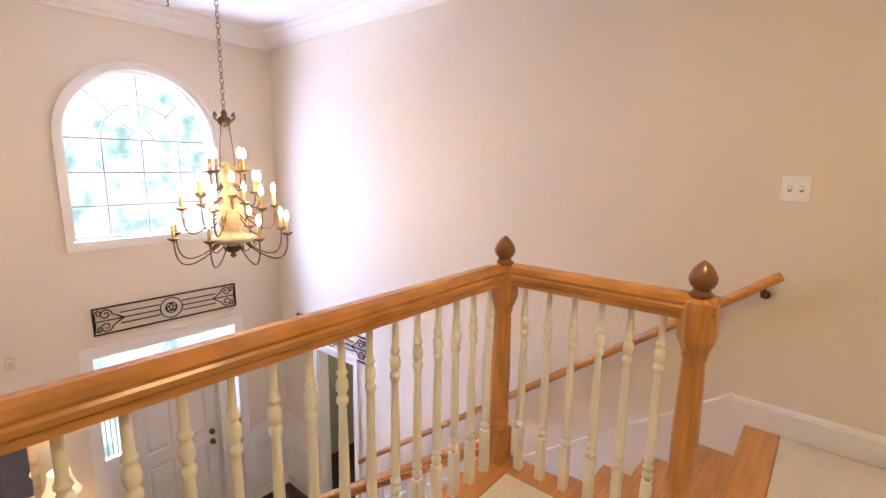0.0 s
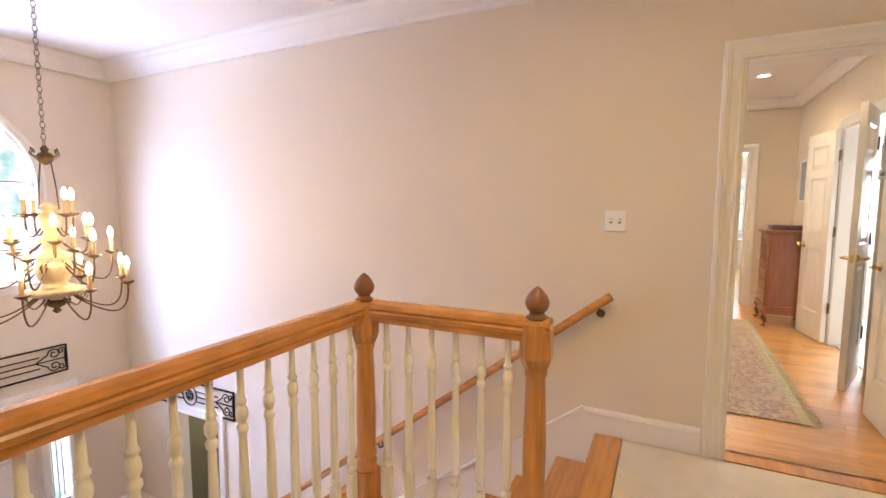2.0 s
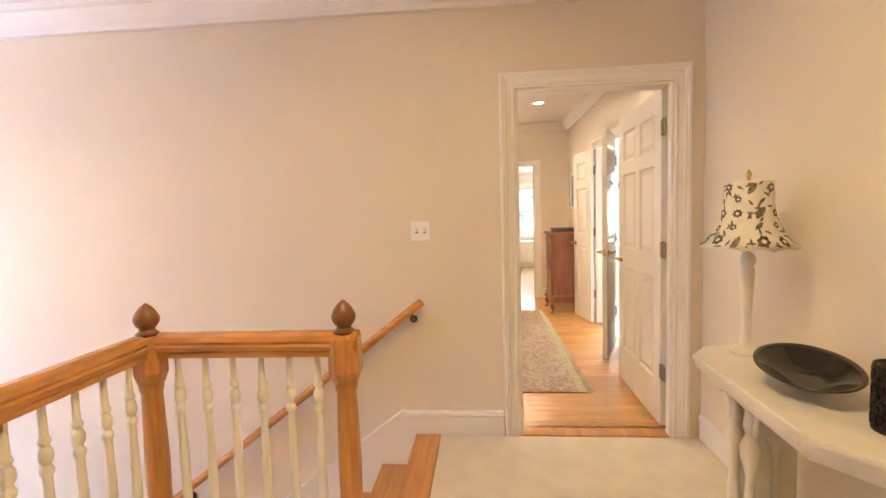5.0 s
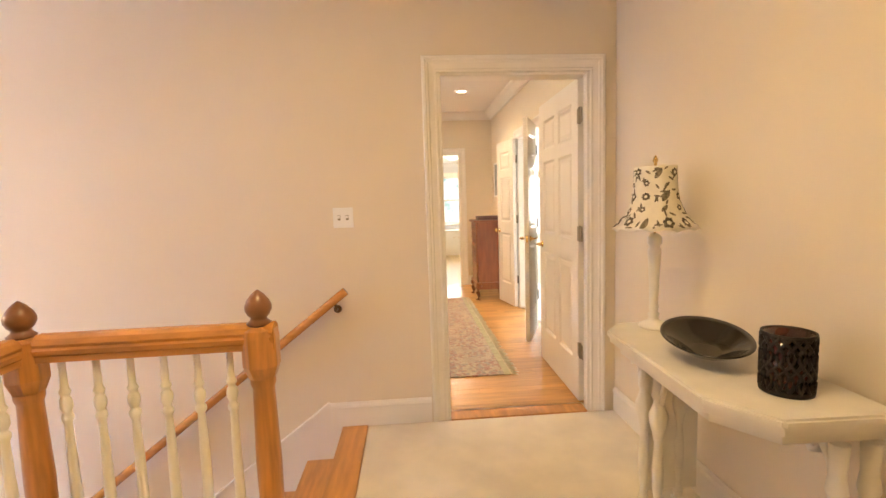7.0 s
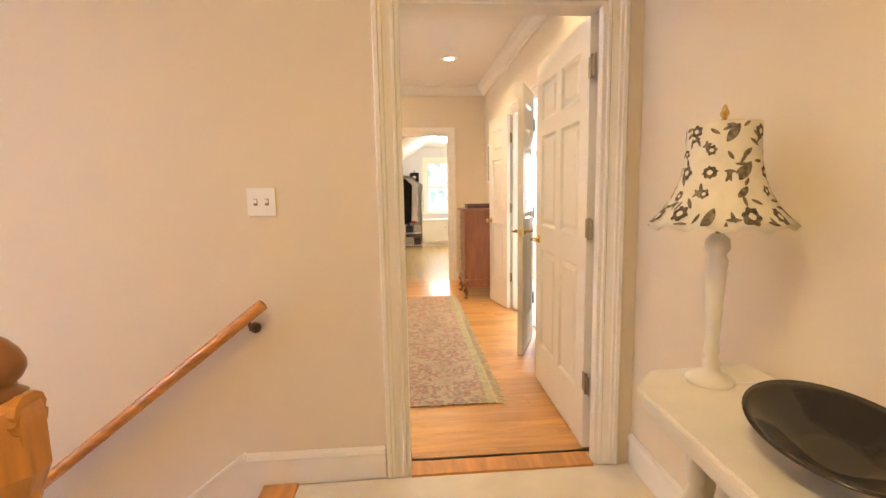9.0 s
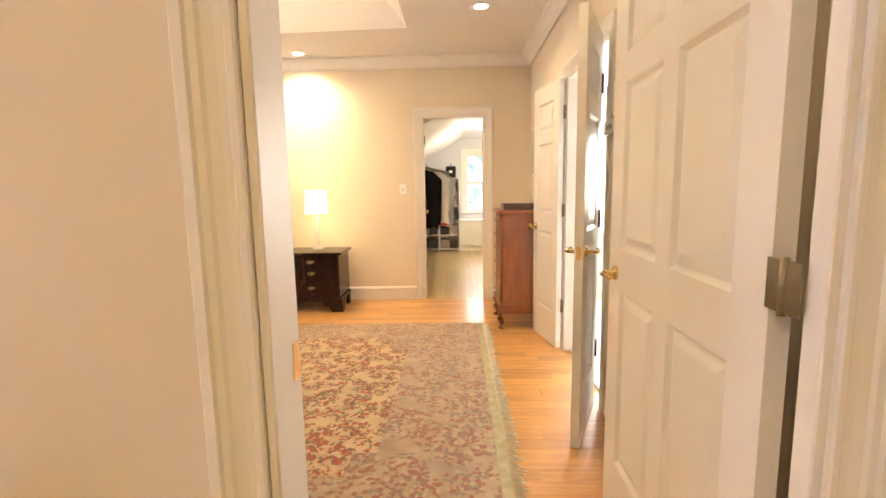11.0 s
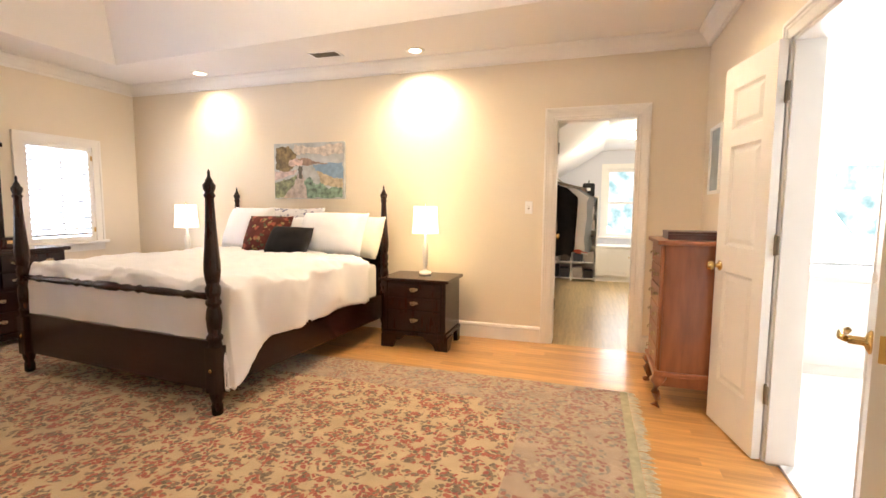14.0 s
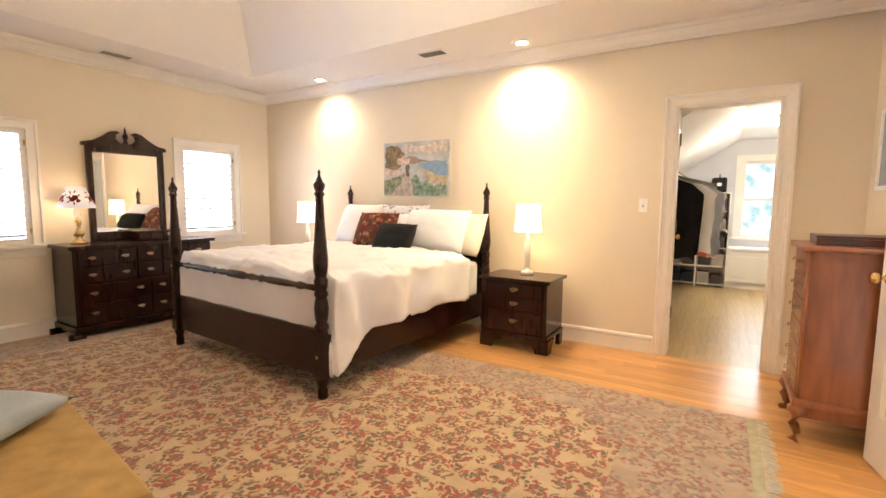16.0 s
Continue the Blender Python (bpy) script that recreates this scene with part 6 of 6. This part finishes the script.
# rug: field, border, selvage, fringe
rug = thing("rug", "large cream oriental rug with red floral sprigs and fringe", "rug", (0, 0, 0.0))
RX0, RX1, RY0, RY1 = -4.98, 0.535, 0.65, 3.515
FIELD = sprigs(mat("rug_field_wool", (0.52, 0.39, 0.23), 0.95, sheen=0.3, vary=0.14, scale=7, bump=0.6, bump_scale=260, spec=0.1), [(0.19, 0.125, 0.08), (0.35, 0.085, 0.055), (0.22, 0.155, 0.095), (0.37, 0.10, 0.065), (0.14, 0.095, 0.06), (0.31, 0.07, 0.05)], 8.6, 37, 0.43, 0.48)
BORD = sprigs(mat("rug_border_wool", (0.40, 0.29, 0.20), 0.95, sheen=0.4, vary=0.2, scale=6, bump=0.6, bump_scale=260, spec=0.1), [(0.31, 0.14, 0.10), (0.44, 0.34, 0.21), (0.24, 0.20, 0.16), (0.30, 0.12, 0.09), (0.38, 0.28, 0.18)], 5.0, 34, 0.52, 0.5, 5.0)
SELV = mat("rug_selvage_wool", (0.46, 0.42, 0.28), 0.95, vary=0.15, scale=20, bump=0.6, bump_scale=260, spec=0.1)
part("border", soft_box(RX0, RX1 - 0.05, RY0, RY1, 0.0005, 0.010, 0.003), BORD, rug, "dusty rose and grey patterned border")
a, b, c, d, e = RX0 + 0.55, RX1 - 0.62, RY0 + 0.42, RY1 - 0.42, 0.3
oct_ = [(a + e, c), (b - e, c), (b - e, c + 0.12), (b - 0.12, c + 0.12), (b - 0.12, c + e), (b, c + e), (b, d - e), (b - 0.12, d - e), (b - 0.12, d - 0.12), (b - e, d - 0.12), (b - e, d), (a + e, d), (a + e, d - 0.12), (a + 0.12, d - 0.12), (a + 0.12, d - e), (a, d - e), (a, c + e), (a + 0.12, c + e), (a + 0.12, c + 0.12), (a + e, c + 0.12)]
part("field", prism(oct_, 0.0098, 0.0115), FIELD, rug, "cream field strewn with red sprigs")
part("selvage", soft_box(RX1 - 0.05, RX1, RY0, RY1, 0.0005, 0.009, 0.003), SELV, rug, "pale green selvage band")
bm = bmesh.new()
rnd = random.Random(4)
y = RY0 + 0.004
while y < RY1:
    l = 0.045 + rnd.random() * 0.03
    o = (rnd.random() - 0.5) * 0.03
    v = [bm.verts.new(p) for p in ((RX1 - 0.004, y - 0.003, 0.006), (RX1 - 0.004, y + 0.003, 0.006), (RX1 + l, y + o + 0.004, 0.003), (RX1 + l, y + o - 0.004, 0.003), (RX1 + l * 0.5, y + o * 0.4, 0.011))]
    for t in ((0, 1, 4), (1, 2, 4), (2, 3, 4), (3, 0, 4)):
        bm.faces.new([v[i] for i in t])
    y += 0.0115
tagged(part("fringe", bm, mat("cream_fringe", (0.62, 0.56, 0.42), 0.9, vary=0.15, scale=30), rug, "knotted cream fringe"), kind="stuff")

# ochre bench with a grey-blue cushion at its end
ot = thing("bench", "low ochre upholstered bench on dark legs", "bench", (-1.62, 0.72, 0.0115), -8)
part("seat", soft_box(-0.55, 0.50, -0.30, 0.32, 0.14, 0.41, 0.03, 4), OCHRE, ot)
for x in (-0.49, 0.44):
    for y in (-0.24, 0.26):
        part("leg", lathe([(0.018, 0), (0.028, 0.14)], 10), MAHOG, ot, at=pose(x, y, 0))
ob = pillow("cushion", "grey-blue cushion lying on the bench", 0.52, 0.52, 0.12, (0, 0, 0), 0, 0, GREYF, 9)
ob.matrix_world = pose(-1.97, 0.71, 0.482, 90, 0, 30) @ pose(0, 0, -0.26)
ob["group"] = "bench cushion"

# wall and ceiling fittings
th = thing("return_grille", "white wall grille above a small thermostat", "vent", (XR - 0.0005, 1.785, 1.66), -90)
part("grille_frame", soft_box(-0.10, 0.10, -0.012, 0, -0.04, 0.13, 0.004), WHITEP, th)
for k in range(7):
    part("slat", boxes((-0.08, 0.08, -0.0155, -0.0121, -0.02 + 0.02 * k, -0.008 + 0.02 * k)), TRIM, th)
part("thermostat", soft_box(-0.085, 0.085, -0.025, 0, -0.13, -0.055, 0.006), WHITEP, th, "white plastic thermostat")
part("display", boxes((-0.04, 0.04, -0.0262, -0.0252, -0.105, -0.08)), STEEL, th)
pf = thing("picture_frame", "pale narrow framed picture on the wall", "picture", (XR - 0.0005, 4.13, 1.62), -90)
part("frame", boxes((-0.16, -0.135, -0.02, 0, -0.25, 0.25), (0.135, 0.16, -0.02, 0, -0.25, 0.25), (-0.135, 0.135, -0.02, 0, -0.25, -0.225), (-0.135, 0.135, -0.02, 0, 0.225, 0.25)), WHITEP, pf)
part("print", boxes((-0.135, 0.135, -0.008, 0, -0.225, 0.225)), GREYF, pf)
# the fourth ring and lens belong to the added, unseen downlight
for k, (x, y) in enumerate(RECESSED):
    rl = thing("recessed_light", "round recessed ceiling downlight with white ring, lit", "ceiling light", (x, y, ZC), group="recessed downlights")
    part("ring", lathe([(0.055, -0.004), (0.085, -0.006), (0.09, -0.0005), (0.055, -0.0005), (0.055, -0.004)], 28, None, None, False), TRIM, rl)
    part("lens", lathe([(0.002, -0.003), (0.0548, -0.003), (0.0548, -0.0008), (0.002, -0.0008)], 24), LED, rl, "glowing lens").visible_shadow = False
# unseen fixture added in the tray around the bedroom's fill lamp
tl = thing("ceiling_light", "added unseen fill light with opal glass bowl in the tray, lit", "ceiling light", (-1.4, 2.2, 3.2))
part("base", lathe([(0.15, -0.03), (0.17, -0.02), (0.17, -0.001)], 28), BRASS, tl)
part("globe", lathe([(0.02, -0.14), (0.09, -0.125), (0.14, -0.08), (0.155, -0.0305)], 28), glow("fill_bowl_glow", (1.0, 0.86, 0.66), 4), tl, "glowing opal glass").visible_shadow = False
for x, y, r in ((-2.15, 4.12, 0), (-4.84, 2.62, 90)):
    v = thing("ceiling_vent", "white slotted ceiling air vent", "vent", (x, y, ZC - 0.0005), r, group="ceiling vents")
    part("frame", boxes((-0.15, 0.15, -0.075, -0.06, -0.006, 0), (-0.15, 0.15, 0.06, 0.075, -0.006, 0), (-0.15, -0.13, -0.06, 0.06, -0.006, 0), (0.13, 0.15, -0.06, 0.06, -0.006, 0)), WHITEP, v)
    part("backing", boxes((-0.13, 0.13, -0.06, 0.06, -0.001, 0)), IRON, v, "dark duct")
    for k in range(6):
        part("slat", boxes((-0.13, 0.13, -0.055 + 0.02 * k, -0.046 + 0.02 * k, -0.006, -0.002)), STEEL, v)

# ---- closet ----
rod = thing("clothes_rod", "wooden clothes rod crowded with hangers", "clothes rod", (-0.17, 0, 1.60))
part("pole", tube([(0, YB + 0.5, 0), (0, 8.0, 0)], 0.016, 10), TRIM, rod)
for y in (YB + 0.5, 8.0):
    part("bracket", boxes((-0.35, 0.02, y - 0.01, y + 0.01, -0.03, 0.03)), TRIM, rod)
CLOTH = {"black": BLACKF, "white": LINEN, "red": mat("coral_fabric", (0.50, 0.10, 0.07), 0.85, vary=0.15), "grey": mat("dark_grey_fabric", (0.05, 0.05, 0.055), 0.85, vary=0.2), "green": mat("green_fabric", (0.06, 0.12, 0.08), 0.85, vary=0.15), "blue": mat("pale_blue_fabric", (0.45, 0.52, 0.60), 0.85, vary=0.1)}


def garment(y, color, drop, half, seed):
    """A garment on a hanger: sloping shoulders, soft folds, uneven hem."""
    bm = bmesh.new()
    n, m2 = 18, 14
    for s in (-1, 1):
        grid = []
        for j in range(m2 + 1):
            f = j / m2
            row = []
            for i in range(n + 1):
                u = 2 * i / n - 1
                w = half * (0.62 + 0.38 * min(1, f * 7)) * (1 - 0.10 * f + 0.10 * noise.noise(Vector((f * 4, seed, s))))
                z = -0.06 - 0.06 * abs(u) * min(1, 1) - f * (drop + 0.05 * noise.noise(Vector((u * 2, seed, 0))))
                fold = 0.022 * math.sin(u * 9 + seed) * f + 0.012 * noise.noise(Vector((u * 3, f * 3, seed)))
                thick = 0.035 * (1 - abs(u) ** 4) * (0.5 + 0.5 * f) + 0.004
                row.append(bm.verts.new((u * w, s * thick + fold, z)))
            grid.append(row)
        for j in range(m2):
            for i in range(n):
                bm.faces.new((grid[j][i], grid[j][i + 1], grid[j + 1][i + 1], grid[j + 1][i])).smooth = True
    g = thing("garment", {"black": "black jacket", "white": "white shirt", "red": "coral red blouse", "grey": "dark grey trousers", "green": "green top", "blue": "pale blue shirt"}[color] + " on a hanger on the closet rod", "clothes", (-0.17, y, 1.60), group="clothes on the rod")
    part("cloth", bm, CLOTH[color], g)
    part("hanger", tube([(0, 0, 0.02), (0.012, 0, 0.035), (0.02, 0, 0.018), (0, 0, -0.02), (-half * 0.8, 0, -0.11), (half * 0.8, 0, -0.11), (0, 0, -0.02)], 0.003, 5), STEEL, g)


rnd = random.Random(7)
y = 5.55
seq = ["black", "black", "white", "red", "blue", "white", "red", "white", "red", "white", "blue", "red", "white", "grey", "black", "white", "blue", "white", "white", "grey"]
for k, c in enumerate(seq):
    garment(y, c, (0.72 if k < 3 else 0.68) + 0.18 * rnd.random(), (0.25 if k < 2 else 0.36 if k < 4 else 0.42) + 0.05 * rnd.random(), k * 1.7)
    y += 0.10 + 0.03 * rnd.random()
sh = thing("shoe_shelf", "tall white shelf unit filled with shoes and boxes", "shelf", (-0.04, 8.62, 0))
for x in (-0.42, -0.01, 0.40):
    part("side", boxes((x - 0.01, x + 0.01, -0.16, 0.16, -0.017, 1.46)), TRIM, sh)
part("back", boxes((-0.43, 0.41, 0.161, 0.17, -0.017, 1.46)), TRIM, sh)
for k in range(6):
    part("shelf_board", boxes((-0.409, 0.389, -0.155, 0.155, 0.04 + 0.28 * k, 0.06 + 0.28 * k)), TRIM, sh)
BOXC = [mat("box_card_%d" % k, c, 0.7, vary=0.1) for k, c in enumerate(((0.05, 0.035, 0.03), (0.25, 0.14, 0.08), (0.03, 0.03, 0.04), (0.35, 0.30, 0.26)))]
for k in range(5):
    for x in (-0.30, -0.12, 0.10, 0.28):
        h = 0.12 + 0.09 * rnd.random()
        whole("shoe_box", turn_up(soft_box(-0.08, 0.08, -0.13, 0.13, 0, h, 0.004), pose(x - 0.04, 8.60, 0.0605 + 0.28 * k)), BOXC[rnd.randrange(4)], "small closed shoe box on a shelf", "box", "boxes on the shelf")
bg = thing("handbag", "black handbag with white tag on top of a shelf", "bag", (0.20, 8.62, 1.4605))
part("bag_body", soft_box(-0.10, 0.10, -0.15, 0.15, 0, 0.22, 0.03, 3), BLACKF, bg)
part("tag", boxes((-0.03, 0.03, -0.1545, -0.1505, 0.09, 0.14)), WHITEP, bg)
part("handle", tube([(0, -0.08, 0.21), (0, -0.06, 0.27), (0, 0.06, 0.27), (0, 0.08, 0.21)], 0.008, 6), BLACKF, bg)
cb = thing("window_cabinet", "low white built-in cabinet under the closet window", "cabinet", (0.85, 8.75, -0.018))
part("body", boxes((-0.55, 0.74, -0.15, 0.249, 0.09, 0.60)), TRIM, cb)
part("top", soft_box(-0.56, 0.745, -0.175, 0.249, 0.60, 0.635, 0.006), TRIM, cb)
part("plinth", boxes((-0.55, 0.74, -0.13, 0.249, 0.0, 0.09)), TRIM, cb)
for x in (-0.53, 0.11):
    d = part("cabinet_door", soft_box(x, x + 0.62, -0.17, -0.1505, 0.12, 0.58, 0.004), TRIM, cb)
    part("door_panel", soft_box(x + 0.07, x + 0.55, -0.178, -0.1702, 0.19, 0.51, 0.004), TRIM, d)
    part("knob", lathe([(0.008, 0), (0.012, 0.012), (0.006, 0.02)], 10, None, Matrix.Translation((x + (0.57 if x < 0 else 0.05), -0.17, 0.45)) @ pose(0, 0, 0, 90)), BRASS, d)
cl = thing("ceiling_light", "flush white closet ceiling light, lit", "ceiling light", (0.75, 6.9, 2.269))
part("base", lathe([(0.15, -0.02), (0.16, -0.01), (0.16, 0.0)], 24), TRIM, cl)
part("globe", lathe([(0.02, -0.09), (0.09, -0.075), (0.13, -0.045), (0.14, -0.0205)], 24), glow("lit_opal_glass", (1.0, 0.97, 0.92), 4), cl, "glowing opal glass").visible_shadow = False
point_light("closet_ceiling_glow", (0.75, 6.9, 2.12), 75, (1.0, 0.87, 0.64), 0.06)
st = thing("storage_bin", "white laundry bin on the closet floor", "bin", (-0.32, 5.9, -0.018))
part("bin_body", lathe([(0.14, 0), (0.17, 0.45), (0.175, 0.46), (0.16, 0.46)], 20), LINEN, st)

# ---- bathroom glimpse ----
vn = thing("vanity", "white bathroom vanity with pale top", "vanity", (2.6, 4.62, -0.002))
part("body", boxes((-0.9, 0.9, -0.24, 0.27, 0, 0.76)), TRIM, vn)
part("top", soft_box(-0.92, 0.92, -0.27, 0.278, 0.76, 0.80, 0.006), TILE, vn)
for x in (-0.87, -0.28, 0.31):
    part("cabinet_door", soft_box(x, x + 0.55, -0.258, -0.2405, 0.08, 0.72, 0.004), TRIM, vn)
part("valance", boxes((2.12, 3.03, -0.0, 0.02, 1.62, 1.97)), CREAMP, thing("window_valance", "cream fabric valance across the bathroom window", "valance", (0, 4.875, 0)))

# ---- floor strips, last ----
def strips(parent, x0, x1, y0, y1, w, ztop, material, along_x, most=290, mean=1.15, seed=1):
    """Tongue-and-groove strips as pieces of their own; those past the limit joined into one."""
    r = random.Random(seed)
    lens = [0.7, 0.95, 1.2, 1.5]
    meshes = []
    for l in lens:
        bm = boxes((0, l - 0.0006, 0, w - 0.0006, -0.017, 0.0) if along_x else (0, w - 0.0006, 0, l - 0.0006, -0.017, 0.0))
        bmesh.ops.bevel(bm, geom=[e for e in bm.edges if all(v.co.z > -0.001 for v in e.verts)], offset=0.0008, segments=1, affect="EDGES")
        meshes.append(solid("plank", bm, material))
    rest = bmesh.new()
    n = 0
    a0, a1, c0, c1 = (x0, x1, y0, y1) if along_x else (y0, y1, x0, x1)
    c = c0
    while c < c1 - 0.01:
        a = a0 - r.random() * 0.6
        while a < a1:
            k = r.randrange(4)
            lo, hi = max(a, a0), min(a + lens[k], a1)
            if hi - lo > 0.02:
                if lo == a and hi == a + lens[k] and n < most and c + w <= c1:
                    part("plank", meshes[k], material, parent, at=pose(a, c, ztop) if along_x else pose(c, a, ztop))
                    n += 1
                else:
                    ww = min(w, c1 - c)
                    if along_x:
                        box(rest, lo, hi - 0.0012, c, c + ww - 0.0006, ztop - 0.017, ztop)
                    else:
                        box(rest, c, c + ww - 0.0006, lo, hi - 0.0012, ztop - 0.017, ztop)
            a += lens[k]
        c += w
    tagged(part("plank_rest", rest, material, parent), kind="stuff")


strips(floor, XW, XR - 0.001, 0.096, YB - 0.001, 0.083, 0.0, PLANK, True)
strips(floor_closet, -1.59, 1.6, YB + 0.001, 8.999, 0.083, 0.0, CPLANK, False, 200, seed=2)
strips(floor_foyer, XF, -1.62, YS, 0.0, 0.12, ZF, DARKFLOOR, True, 120, seed=3)
